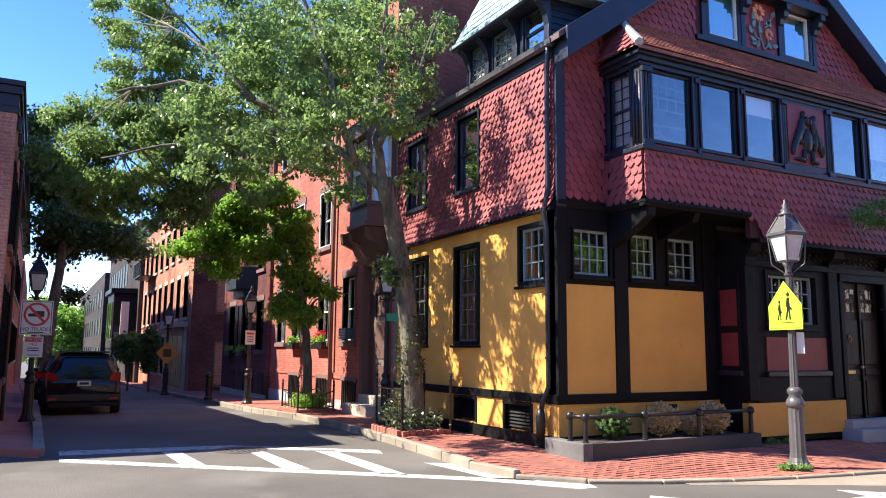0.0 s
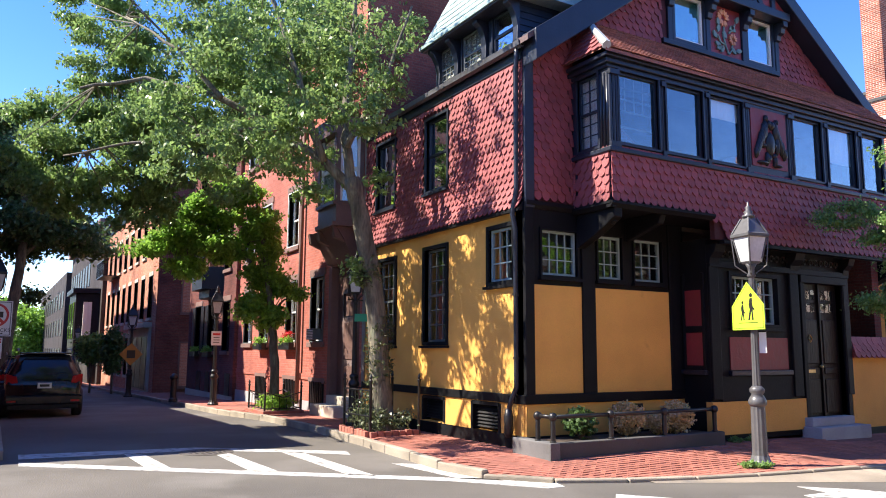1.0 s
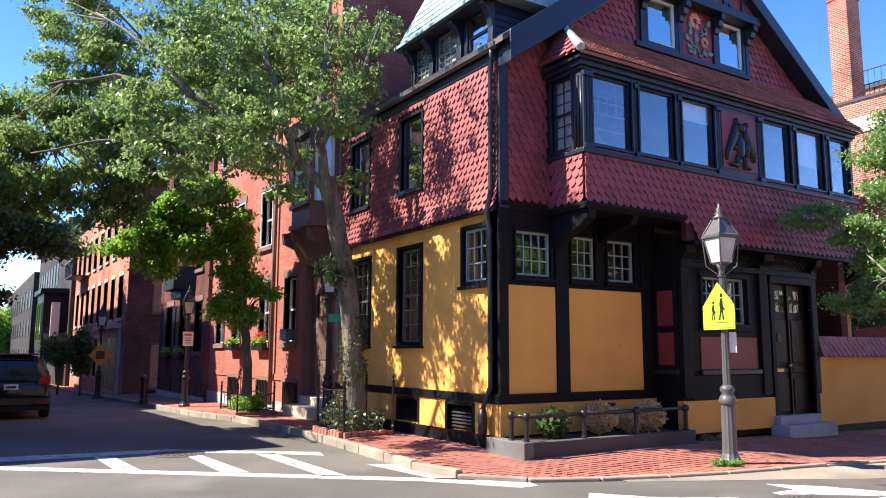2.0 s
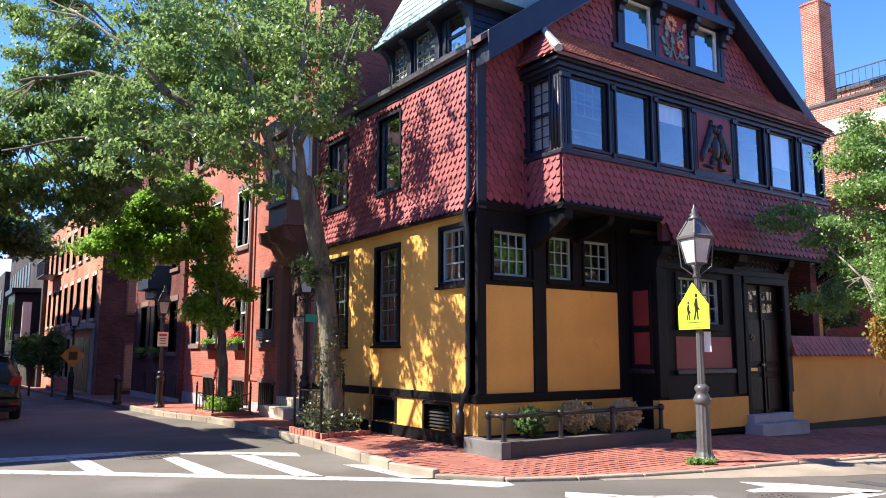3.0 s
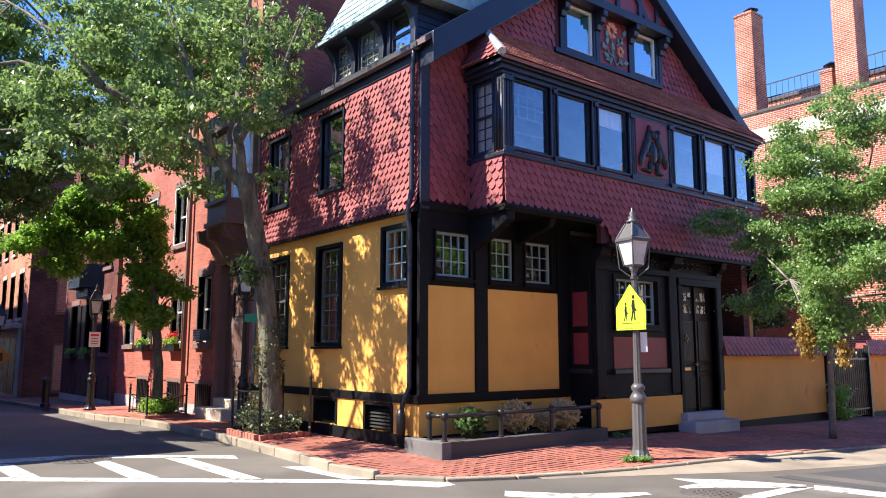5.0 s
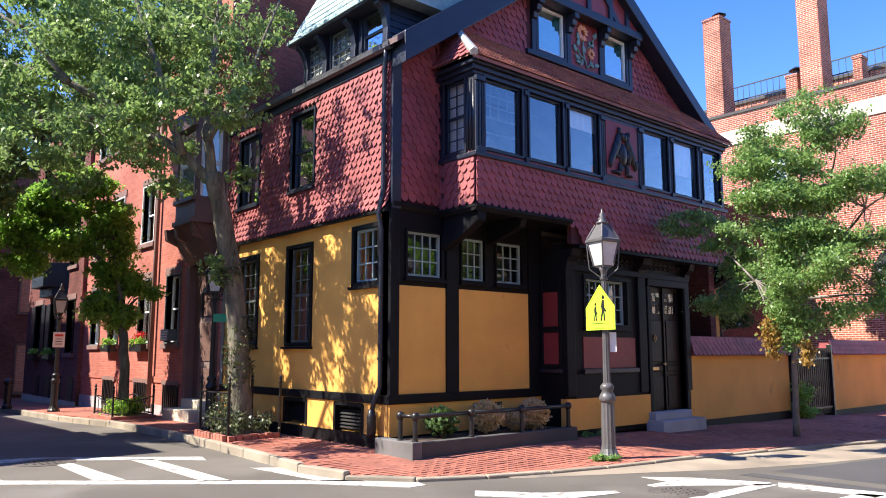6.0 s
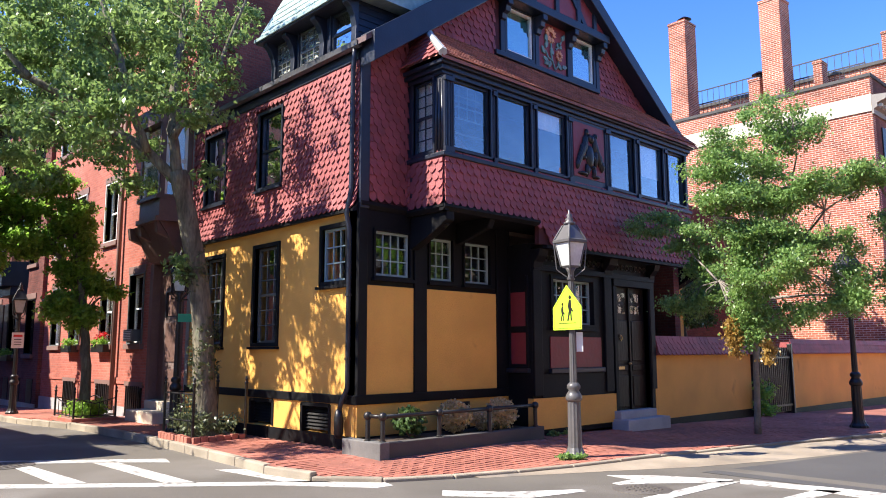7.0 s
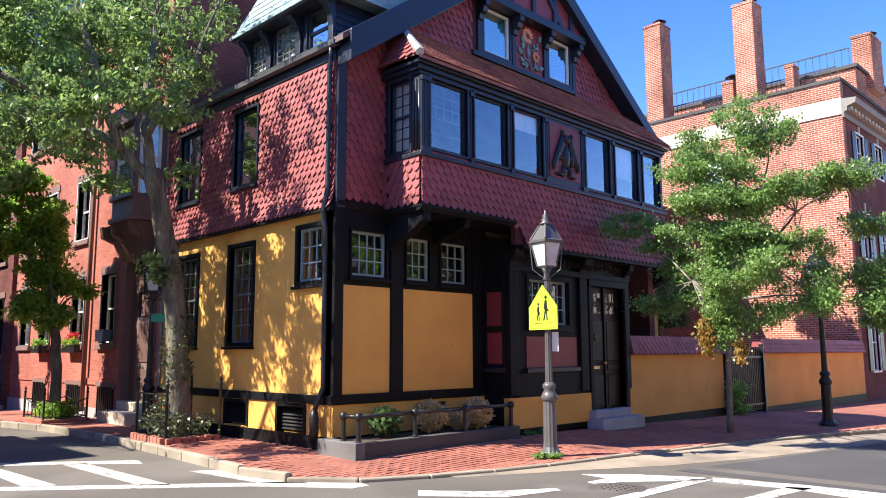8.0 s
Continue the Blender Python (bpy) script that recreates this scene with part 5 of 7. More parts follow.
part("cornice", Mb(on_x(-1.2)).box(44.1, 68, 9.7, 10.1, 0.0, 0.4), BROWNSTONE, BAYC)
end = thing("far_brick_house", (-1.5, 70, -1.2), "distant brick house with shade put into its colour", "house")
part("wall", Mb().box(-1.6, 8, 68.2, 110, -3, 8.6), SHADED_GREYBRICK, end)
for i in range(10):
    for z in (0.0, 2.8, 5.4):
        part("window", Mb(on_x(-1.6)).box(70 + i * 3.6, 71.3 + i * 3.6, z, z + 1.6, 0.0, 0.05), BLACK, end)

# houses across the side street
LF = on_x(-8.1, 1)
LN = on_x(-7.74, 1)
l_open = [(u, u + 0.8, v0, v1) for u in (6.3, 8.3) for v0, v1 in ((0.9, 2.6), (3.4, 4.9))]
house_l = town_house("brick_house", LN, 9, 5.74, 10.0, 6.25, BRICK_FAR, "brick house across the side street with a heavy black cornice", l_open, trim=BROWNSTONE, body=BRICK_DARK, cornice=None)
part("flank_wall", Mb(on_y(5.74)).wall(-17, -8.04, -0.3, 6.25, 0.3, ((-9.6, -8.8, 0.9, 2.6), (-9.6, -8.8, 3.4, 4.9))), BRICK_FAR, house_l)
for q in ((-9.6, -8.8, 0.9, 2.6), (-9.6, -8.8, 3.4, 4.9)):
    window(on_y(5.74), *q, house_l, cols=2, rows=2, casing=NAVY, sash=NAVY)
for z0, z1, o in ((5.7, 5.82, 0.03), (5.82, 6.05, 0.015), (6.05, 6.2, 0.06), (6.2, 6.3, 0.1)):
    part("cornice", Mb().box(-17, -7.74 + o, 5.74 - o, 10.0, z0, z1), BLACK, house_l, bevel=0.01)
for y in (6.0, 7.2, 8.4, 9.6):
    part("cornice_bracket", Mb(LN).box(y - 0.08, y + 0.08, 5.45, 5.7, 0.0, 0.08), BLACK, house_l, bevel=0.01)
part("downpipe", Mb().tube([(-7.69, 9.7, 5.7), (-7.69, 9.7, -0.2)], 0.045, 8), BLACK, house_l)
house_l1 = town_house("brick_house", LF, 9, 10.02, 20.0, 6.1, BRICK_FAR, "plain brick house in the shade across the side street", [(u, u + 0.9, v, v + 1.7) for u in (11.0, 13.2, 15.4, 17.8) for v in (1.0, 3.8)], trim=BROWNSTONE, body=BRICK_DARK)
# Out of view; added to shade the street and the facing house fronts.
block = thing("tall_brick_block", (-10, 20.6, 0), "unseen brick block added to shade the street and the houses opposite", "house")
part("wall", Mb(on_x(-9.9, 1)).wall(20.6, 44.0, -0.6, 14.3, 0.3, [(u, u + 1.0, v, v + 1.7) for u in range(22, 43, 3) for v in (9.4, 11.9)]), BRICK_FAR, block)
part("rear_wall", Mb().box(-18, -10.6, 20.6, 44.0, -0.6, 14.2), BRICK_FAR, block)
part("end_wall", Mb().box(-10.6, -10.2, 20.6, 20.9, -0.6, 14.3), BRICK_FAR, block)
l2 = []
for i in range(9):
    u = 21.0 + i * 2.6
    l2 += [(u, u + 0.9, 0.8, 2.6), (u, u + 0.9, 3.9, 5.6)]
house_l2 = town_house("brick_house", LF, 9, 20.02, 45.0, 7.6, BRICK_FAR, "row of brick houses in the shade across the street", l2, trim=STONE, body=BRICK_DARK)
house_l3 = thing("brick_house", (-8, 45, -1), "low distant brick house", "house")
part("wall", Mb().box(-17, -8.0, 45.1, 75, -2, 7.0), BRICK_FAR, house_l3)

# the brick house beyond the garden
XR, YF = 24.0, -0.55
RW, RFF = on_x(XR), on_y(YF)
house_r = thing("tall_brick_house", (XR, YF, fall(XR)), "weathered brick house with tall chimneys and stone band", "house")
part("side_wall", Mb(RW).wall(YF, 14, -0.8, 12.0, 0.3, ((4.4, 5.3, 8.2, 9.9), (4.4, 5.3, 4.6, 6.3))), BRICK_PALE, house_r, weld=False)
r_open = [(25.45, 26.35, 8.75, 10.15), (27.95, 28.9, 8.75, 10.15), (25.45, 26.35, 5.1, 6.9), (27.95, 28.9, 5.1, 6.9), (25.45, 26.35, 0.7, 2.9), (27.95, 28.9, 0.7, 2.9)]
# Same house as the side wall; darker brick puts shade into the front.
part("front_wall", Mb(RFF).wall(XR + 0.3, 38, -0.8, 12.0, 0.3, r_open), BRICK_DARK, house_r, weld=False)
for k, q in enumerate(r_open):
    win = window(RFF, *q, house_r, cols=2, rows=2, casing=WHITEPAINT, sash=WHITEPAINT, sill=False)
    part("keystone", Mb(RFF).box((q[0] + q[1]) / 2 - 0.08, (q[0] + q[1]) / 2 + 0.08, q[3] + 0.08, q[3] + 0.45, 0.0, 0.04), STONE, win)
    for a, b in ((q[0] - 0.55, q[0] - 0.09), (q[1] + 0.09, q[1] + 0.55)):
        sh = part("shutter", Mb(RFF).box(a, b, q[2], q[3], 0.01, 0.05), BLACK, win, bevel=0.006)
for q in ((4.4, 5.3, 8.2, 9.9), (4.4, 5.3, 4.6, 6.3)):
    window(RW, *q, house_r, cols=2, rows=2, casing=STONE, sash=WHITEPAINT, blind=0.6)
part("core", Mb().box(XR + 1.2, 38, YF + 1.2, 14, -0.8, 11.9), ROOM, house_r)
part("roof", Mb().box(XR + 0.3, 38, YF + 0.3, 14, 11.7, 11.85), CONCRETE, house_r)
part("stone_band", Mb(RW).box(YF - 0.02, 14, 10.62, 11.3, -0.05, 0.05), STONE, house_r, bevel=0.01)
part("parapet_coping", Mb(RW).box(YF - 0.05, 14, 12.0, 12.14, -0.35, 0.06), CONCRETE, house_r, bevel=0.015)
part("parapet_coping", Mb(RFF).box(XR + 0.36, 38, 12.0, 12.14, -0.35, 0.06), CONCRETE, house_r, bevel=0.015)
part("cornice", Mb(RFF).side([(0.0, 10.5), (0.08, 10.5), (0.08, 10.7), (0.2, 10.75), (0.2, 10.9), (0.5, 11.0), (0.55, 11.2), (0.0, 11.25)], XR - 0.05, 38), mat("grey_cornice_paint", (0.2, 0.185, 0.165), 0.7, vary=0.15), house_r)
for i in range(28):
    part("dentil", Mb(RFF).box(XR + 0.1 + i * 0.45, XR + 0.3 + i * 0.45, 10.76, 10.9, 0.2, 0.32), STONE, house_r)


def chimney(y0, y1, z1, x0=XR, cap=True, z0=11.6, deep=1.0):
    c = part("chimney", Mb().box(x0 + 0.002, x0 + deep, y0, y1, z0, z1), BRICK_PALE, house_r, bevel=0.01)
    part("chimney_cap", Mb().box(x0 - 0.025, x0 + deep + 0.025, y0 - 0.025, y1 + 0.025, z1 - 0.14, z1 - 0.02), BRICK_PALE, c, bevel=0.01)
    if cap:
        cx, cy = x0 + deep * 0.6, (y0 + y1) / 2 - 0.1
        part("cowl", Mb().lathe([(0.14, 0), (0.14, 0.2), (0.34, 0.22), (0.1, 0.36), (0.0, 0.38)], (cx, cy, z1), 8), BLACK, c)


chimney(7.0, 7.85, 16.9)
chimney(2.66, 3.55, 16.5)
chimney(3.85, 4.35, 13.3, XR + 0.4, deep=0.6)
chimney(1.25, 1.6, 13.3, XR + 0.3, False, deep=0.6)
pent = part("penthouse", Mb().box(27.5, 36, -0.2, 12, 11.8, 13.6), BRICK_PALE, house_r)
part("penthouse_coping", Mb().box(27.4, 36.1, -0.3, 12.1, 13.6, 13.75), CONCRETE, pent)
chimney(-0.5, 0.3, 15.6, 29.0, True, 13.0, 1.6)
deck = thing("roof_railing", (25.2, 0, 12.0), "thin black roof terrace railing", "railing")
for i in range(40):
    y = -0.1 + i * 0.2
    part("baluster", Mb().box(25.2, 25.22, y, y + 0.02, 11.85, 13.0), BLACK, deck)
part("handrail", Mb().box(25.19, 25.23, -0.1, 7.8, 13.0, 13.05), BLACK, deck)
for i in range(30):
    part("baluster", Mb().box(27.5, 27.52, i * 0.3, i * 0.3 + 0.02, 13.7, 14.5), BLACK, deck)
part("handrail", Mb().box(27.49, 27.53, 0, 8.8, 14.5, 14.55), BLACK, deck)

# yard wall between the houses, its shade put into the brick, and the gate
yard = thing("yard_house", (10, 5.0, 0), "rear wing behind the garden in brick darkened for shade", "house")
part("wall", Mb(on_y(5.0)).wall(9.92, 23.98, -0.4, 7.2, 0.3, ((12.0, 12.9, 3.4, 5.0), (15.5, 16.4, 3.4, 5.0))), BRICK_DARK, yard)
for q in ((12.0, 12.9, 3.4, 5.0), (15.5, 16.4, 3.4, 5.0)):
    window(on_y(5.0), *q, yard, cols=2, rows=2, casing=WHITEPAINT, sash=WHITEPAINT)
part("back", Mb().box(9.95, 23.9, 5.6, 6.4, -0.4, 7.1), ROOM, yard)
gate = thing("garden_gate", (13.5, -0.6, fall(13.5)), "dark iron garden gate between ochre walls", "gate")
for x in (12.3, 14.62):
    part("gate_post", Mb().box(x, x + 0.1, -0.72, -0.6, fall(13) - 0.05, 1.7), BLACK, gate, bevel=0.01)
for i in range(18):
    part("picket", Mb().box(12.44 + i * 0.122, 12.46 + i * 0.122, -0.67, -0.65, fall(13) + 0.05, 1.6), BLACK, gate)
# Black sheet puts the shade of the opening behind the pickets.
part("gate_leaf", Mb().box(12.42, 14.6, -0.62, -0.59, fall(13) + 0.03, 1.6), BLACK, gate)
for z in (0.1, 1.4):
    part("gate_rail", Mb().box(12.4, 14.62, -0.68, -0.64, z - 0.1, z - 0.05), BLACK, gate)

# unseen houses across the front street, behind the viewer; pale walls bounce light
for k, (x0, x1, h, m) in enumerate(((-30, -12, 9.5, STONE), (-11.8, -1, 9.0, STONE), (-0.8, 9, 9.6, CREAM), (9.2, 22, 9.2, BRICK_FAR), (22.2, 40, 10, CREAM))):
    ops = [(x0 + 0.9 + i * 2.2, x0 + 1.8 + i * 2.2, z, z + 1.6) for i in range(int((x1 - x0 - 1) / 2.2)) for z in (1.0, 4.0, 6.6)]
    hh = town_house("brick_house", on_y(-17.0, 1), 8, x0, x1, h, m, "unseen town house across the front street, added for bounce light and reflections", ops, trim=STONE, body=BRICK_DARK)
    part("chimney", Mb().box((x0 + x1) / 2 - 0.6, (x0 + x1) / 2 + 0.6, -21, -20, h - 0.2, h + 3), BRICK_FAR, hh)
w4 = thing("brick_house", (-16, -3, 0), "brick house on the corner behind the viewer", "house")
part("wall", Mb().box(-26, -16, -12, 2, -0.3, 8), BRICK_FAR, w4)
pv = part("pavement_3", Mb().box(-12, 40, -17, -8.2, -0.9, -0.02), PAVER)
tagged(pv, "brick pavement on the viewer's side of the street", "pavement", kind="structure")



# ---- street furniture ----
def street_lamp(x, y, z, m, label, turn=0.6, size=1.0):
    t = thing("street_lamp", (x, y, z), label, "street lamp", "street lamps")
    at = (x, y, z)
    part("base", Mb().lathe([(0.165, 0.0), (0.165, 0.04), (0.13, 0.08), (0.105, 0.14), (0.098, 0.2), (0.092, 0.78)], at, 24, flute=0.07), m, t)
    part("collar", Mb().lathe([(0.09, 0.77), (0.115, 0.8), (0.118, 0.84), (0.1, 0.88), (0.07, 0.93), (0.095, 0.96), (0.095, 1.0), (0.06, 1.04)], at, 20), m, t, smooth=True)
    part("shaft", Mb().lathe([(0.056, 1.03), (0.05, 1.5), (0.041, 2.5)], at, 20, flute=0.1), m, t)
    part("neck", Mb().lathe([(0.041, 2.49), (0.06, 2.52), (0.04, 2.56), (0.045, 2.62), (0.08, 2.68)], at, 16), m, t, smooth=True)
    part("ladder_bar", Mb().tube([(x - 0.2 * math.cos(turn), y - 0.2 * math.sin(turn), z + 2.55), (x + 0.2 * math.cos(turn), y + 0.2 * math.sin(turn), z + 2.55)], 0.014, 6), m, t)
    lan = part("lantern_frame", Mb().lathe([(0.11, 2.68), (0.135, 2.71), (0.12, 2.72)], at, 4, turn), m, t)
    k = [(math.cos(turn + i * math.pi / 2), math.sin(turn + i * math.pi / 2)) for i in range(4)]
    for c, s in k:
        part("corner_bar", Mb().tube([(x + 0.135 * c, y + 0.135 * s, z + 2.7), (x + 0.22 * c, y + 0.22 * s, z + 3.06)], 0.013, 6), m, lan)
        part("guy_bar", Mb().tube([(x + 0.06 * c, y + 0.06 * s, z + 2.55), (x + 0.2 * c, y + 0.2 * s, z + 2.66), (x + 0.235 * c, y + 0.235 * s, z + 3.04)], 0.009, 5), m, lan)
    for i in range(4):
        (c0, s0), (c1, s1) = k[i], k[(i + 1) % 4]
        mb = Mb().face((x + 0.13 * c0, y + 0.13 * s0, z + 2.71), (x + 0.13 * c1, y + 0.13 * s1, z + 2.71), (x + 0.215 * c1, y + 0.215 * s1, z + 3.06), (x + 0.215 * c0, y + 0.215 * s0, z + 3.06))
        part("glass_pane", mb, LAMPGLASS, lan).visible_shadow = False
    part("rim", Mb().lathe([(0.225, 3.04), (0.25, 3.05), (0.25, 3.085), (0.225, 3.1)], at, 4, turn), m, t)
    hood = part("hood", Mb().lathe([(0.225, 3.09), (0.1, 3.29), (0.085, 3.31), (0.085, 3.33)], at, 4, turn), m, t)
    for c, s in k:
        part("hood_rib", Mb().tube([(x + 0.23 * c, y + 0.23 * s, z + 3.1), (x + 0.1 * c, y + 0.1 * s, z + 3.31)], 0.011, 5), m, hood)
    part("finial", Mb().lathe([(0.08, 3.32), (0.085, 3.35), (0.045, 3.37), (0.065, 3.4), (0.03, 3.43), (0.045, 3.46), (0.015, 3.49), (0.015, 3.53), (0.0, 3.55)], at, 14), m, t, smooth=True)
    part("mantle", Mb().lathe([(0.02, 2.72), (0.035, 2.8), (0.035, 2.92), (0.015, 3.0)], at, 10), WHITEPAINT, t, smooth=True)
    t.matrix_basis = Matrix.Translation(at) @ Matrix.Diagonal((size, size, size, 1))
    return t


LX, LY = 2.3, -2.42
lamp = street_lamp(LX, LY, pave_z(LX, LY), SILVER, "grey-painted gas street lamp with glass lantern and sign", size=1.075)
lamp_m = street_lamp(-1.43, 13.45, fall_y(13.4), BLACK, "black gas street lamp beside the kerb")
lamp_l = street_lamp(-7.2, 8.5, fall_y(8.5), BLACK, "black gas street lamp carrying two road signs", 0.85)
lamp_t = street_lamp(-0.75, 4.85, 0.0, BLACK, "black gas street lamp behind the large tree", 0.3)
lamp_r = street_lamp(11.17, -3.49, pave_z(11.17, -3.49), BLACK, "black gas street lamp near the garden wall", 0.4, 1.17)
street_lamp(-2.6, 21.5, fall_y(21.5), BLACK, "black gas street lamp far down the side street", 0.7)
street_lamp(-3.0, 38, fall_y(38), BLACK, "black gas street lamp far down the side street", 0.7)


def plate(t, name, pts, m, origin, yaw, d0=0.0, d1=0.004, parent=None, label="", edge=0.0):
    """A flat sheet in the sign's plane: pts in metres right and up from origin; yaw is where it faces."""
    n = Vector((math.cos(yaw), math.sin(yaw), 0))
    r = Vector((-n.y, n.x, 0))
    T = lambda a, b, c: tuple(Vector(origin) + r * a + Vector((0, 0, b)) + n * c)
    return part(name, Mb(T).prism(pts, d0, d1), m, parent or t, label)


def rect(a0, a1, b0, b1):
    return [(a0, b0), (a1, b0), (a1, b1), (a0, b1)]


def words(text, size, origin, yaw, m, parent, lift, center=True):
    """Lettering in the built-in font, as a thin mesh on a sign."""
    cu = bpy.data.curves.new(text, "FONT")
    cu.body, cu.size, cu.extrude = text, size, 0.001
    cu.align_x, cu.align_y = "CENTER", "CENTER"
    tmp = new("lettering_source", cu)
    me = bpy.data.meshes.new_from_object(tmp)
    bpy.data.objects.remove(tmp)
    n = Vector((math.cos(yaw), math.sin(yaw), 0))
    r = Vector((-n.y, n.x, 0))
    rot = Matrix((r, Vector((0, 0, 1)), n)).transposed().to_4x4()
    me.transform(Matrix.Translation(Vector(origin) + n * lift) @ rot)
    me.materials.clear()
    me.materials.append(m)
    ob = new("lettering", me)
    ob.parent = parent
    if parent.parent is None:
        ob.matrix_parent_inverse = parent.matrix_basis.inverted()
    return ob


# school crossing sign: lime pentagon, black plain marks
ys = radians(166)
nv = Vector((math.cos(ys), math.sin(ys), 0))
o = Vector((LX, LY, 1.835)) + nv * 0.09
sign = thing("crossing_sign", o, "fluorescent lime pentagon crossing sign on the lamp post", "road sign")
pent = [(-0.33, 0.0), (0.33, 0.0), (0.33, 0.33), (0.0, 0.66), (-0.33, 0.33)]
face_plate = plate(sign, "plate", pent, SIGNLIME, o, ys)
plate(sign, "backing", [(a * 0.98, b * 0.98 + 0.006) for a, b in pent], SILVER, o, ys, -0.006, -0.001)
for a, b in zip(pent, pent[1:] + pent[:1]):
    ia, ib = [(q[0] * 0.93, 0.26 + (q[1] - 0.26) * 0.93) for q in (a, b)]
    ja, jb = [(q[0] * 0.905, 0.26 + (q[1] - 0.26) * 0.905) for q in (a, b)]
    plate(sign, "border", [ia, ib, jb, ja], SIGNBLACK, o, ys, 0.004, 0.0055, face_plate)
figure = ([(-0.035, 0.42), (0.035, 0.42), (0.045, 0.26), (0.1, 0.2), (0.075, 0.17), (0.04, 0.2), (0.06, 0.0), (0.01, 0.0), (0.0, 0.17), (-0.05, 0.0), (-0.1, 0.0), (-0.045, 0.2), (-0.07, 0.3)],
          [(0.045 * math.cos(a), 0.475 + 0.045 * math.sin(a)) for a in [k * math.pi / 4 for k in range(8)]])
for q in [[(cx + a * f, 0.13 + b * f) for a, b in g_] for cx, f in ((-0.1, 0.52), (0.075, 0.72)) for g_ in figure] + [rect(-0.2, 0.2, 0.09, 0.1)]:
    plate(sign, "mark", q, SIGNBLACK, o, ys, 0.004, 0.0055, face_plate)
for z in (0.12, 0.4):
    part("clamp", Mb().lathe([(0.075, -0.015), (0.075, 0.015)], (LX, LY, 1.86 + z), 12), SILVER, sign)
sign.matrix_basis = Matrix.Translation(sign.matrix_basis.translation) @ Matrix.Diagonal((1.05, 1.05, 1.05, 1))
yb = radians(166 + 95)
o = Vector((LX + 0.07, LY - 0.06, 1.5))
sn2 = thing("parking_sign", o, "small white parking sign seen edge-on", "road sign")
plate(sn2, "plate", rect(-0.03, 0.07, 0.0, 0.3), SIGNWHITE, o, radians(217))

# signs on the lamp across the street
yl = radians(-90)
o = Vector((-7.2, 8.38, 1.76))
sg = thing("no_trucks_sign", o, "square white sign with red ring and slash over black lorry", "road sign")
pl0 = plate(sg, "plate", rect(-0.27, 0.33, 0.0, 0.72), SIGNWHITE, o, yl)
for (a, b, c, d) in ((-0.25, 0.31, 0.018, 0.03), (-0.25, 0.31, 0.69, 0.702), (-0.25, -0.238, 0.03, 0.69), (0.298, 0.31, 0.03, 0.69)):
    plate(sg, "border", rect(a, b, c, d), SIGNBLACK, o, yl, 0.004, 0.0055, pl0)
for i in range(28):
    a0, a1 = 2 * math.pi * i / 28, 2 * math.pi * (i + 1) / 28
    q = [(0.03 + r * math.cos(a), 0.43 + r * math.sin(a)) for r, a in ((0.2, a0), (0.245, a0), (0.245, a1), (0.2, a1))]
    plate(sg, "ring", q, SIGNRED, o, yl, 0.004, 0.0065, pl0)
plate(sg, "slash", [(-0.14, 0.57), (-0.1, 0.61), (0.2, 0.29), (0.16, 0.25)], SIGNRED, o, yl, 0.004, 0.0075, pl0)
plate(sg, "lorry_mark", [(-0.13, 0.38), (0.17, 0.38), (0.17, 0.5), (0.0, 0.5), (-0.02, 0.45), (-0.13, 0.44)], SIGNBLACK, o, yl, 0.004, 0.0055, pl0)
words("NO TRUCKS", 0.1, o + Vector((0.03, 0, 0.12)), yl, SIGNBLACK, pl0, 0.006)
plate(sg, "small_print", rect(-0.12, 0.18, 0.045, 0.065), SIGNBLACK, o, yl, 0.004, 0.0055, pl0)
o = Vector((-7.2, 8.38, 1.3))
sg = thing("tow_zone_sign", o, "small white parking sign with a red header", "road sign")
pl1 = plate(sg, "plate", rect(-0.17, 0.19, 0.0, 0.43), SIGNWHITE, o, yl)
plate(sg, "header", rect(-0.15, 0.17, 0.32, 0.41), SIGNRED, o, yl, 0.004, 0.0055, pl1)
words("TOW ZONE", 0.06, o + Vector((0.01, 0, 0.365)), yl, SIGNWHITE, pl1, 0.0075)
words("NO", 0.09, o + Vector((0.01, 0, 0.27)), yl, SIGNRED, pl1, 0.006)
for a, b in ((0.18, 0.2), (0.13, 0.15), (0.04, 0.055)):
    plate(sg, "small_print", rect(-0.1, 0.12, a, b), SIGNBLACK, o, yl, 0.004, 0.0055, pl1)
o = Vector((-1.43, 13.34, 1.75 + fall_y(13.4)))
sg = thing("parking_sign", o, "small white parking sign on the black lamp", "road sign")
pl2 = plate(sg, "plate", rect(-0.16, 0.14, 0.0, 0.42), SIGNWHITE, o, yl)
plate(sg, "small_print", rect(-0.12, 0.1, 0.3, 0.36), SIGNRED, o, yl, 0.004, 0.0055, pl2)
for a in (0.08, 0.15, 0.22):
    plate(sg, "small_print", rect(-0.1, 0.08, a, a + 0.02), SIGNBLACK, o, yl, 0.004, 0.0055, pl2)
o = Vector((-0.75, 4.76, 2.1))
sg = thing("street_sign", o, "small green street sign on the lamp", "road sign")
plate(sg, "plate", rect(-0.05, 0.3, 0.0, 0.16), mat("green_sheeting", (0.02, 0.3, 0.16), 0.4, vary=0.05), o, radians(-120))
o = Vector((-2.6, 21.38, 1.6 + fall_y(21.5)))
sg = thing("warning_sign", o, "orange diamond warning sign down the street", "road sign")
plate(sg, "plate", [(0, -0.42), (0.42, 0), (0, 0.42), (-0.42, 0)], mat("orange_sheeting", (0.5, 0.2, 0.03), 0.4, vary=0.05), o, yl)
plate(sg, "mark", rect(-0.15, 0.15, -0.15, 0.15), SIGNBLACK, o, yl, 0.004, 0.006)

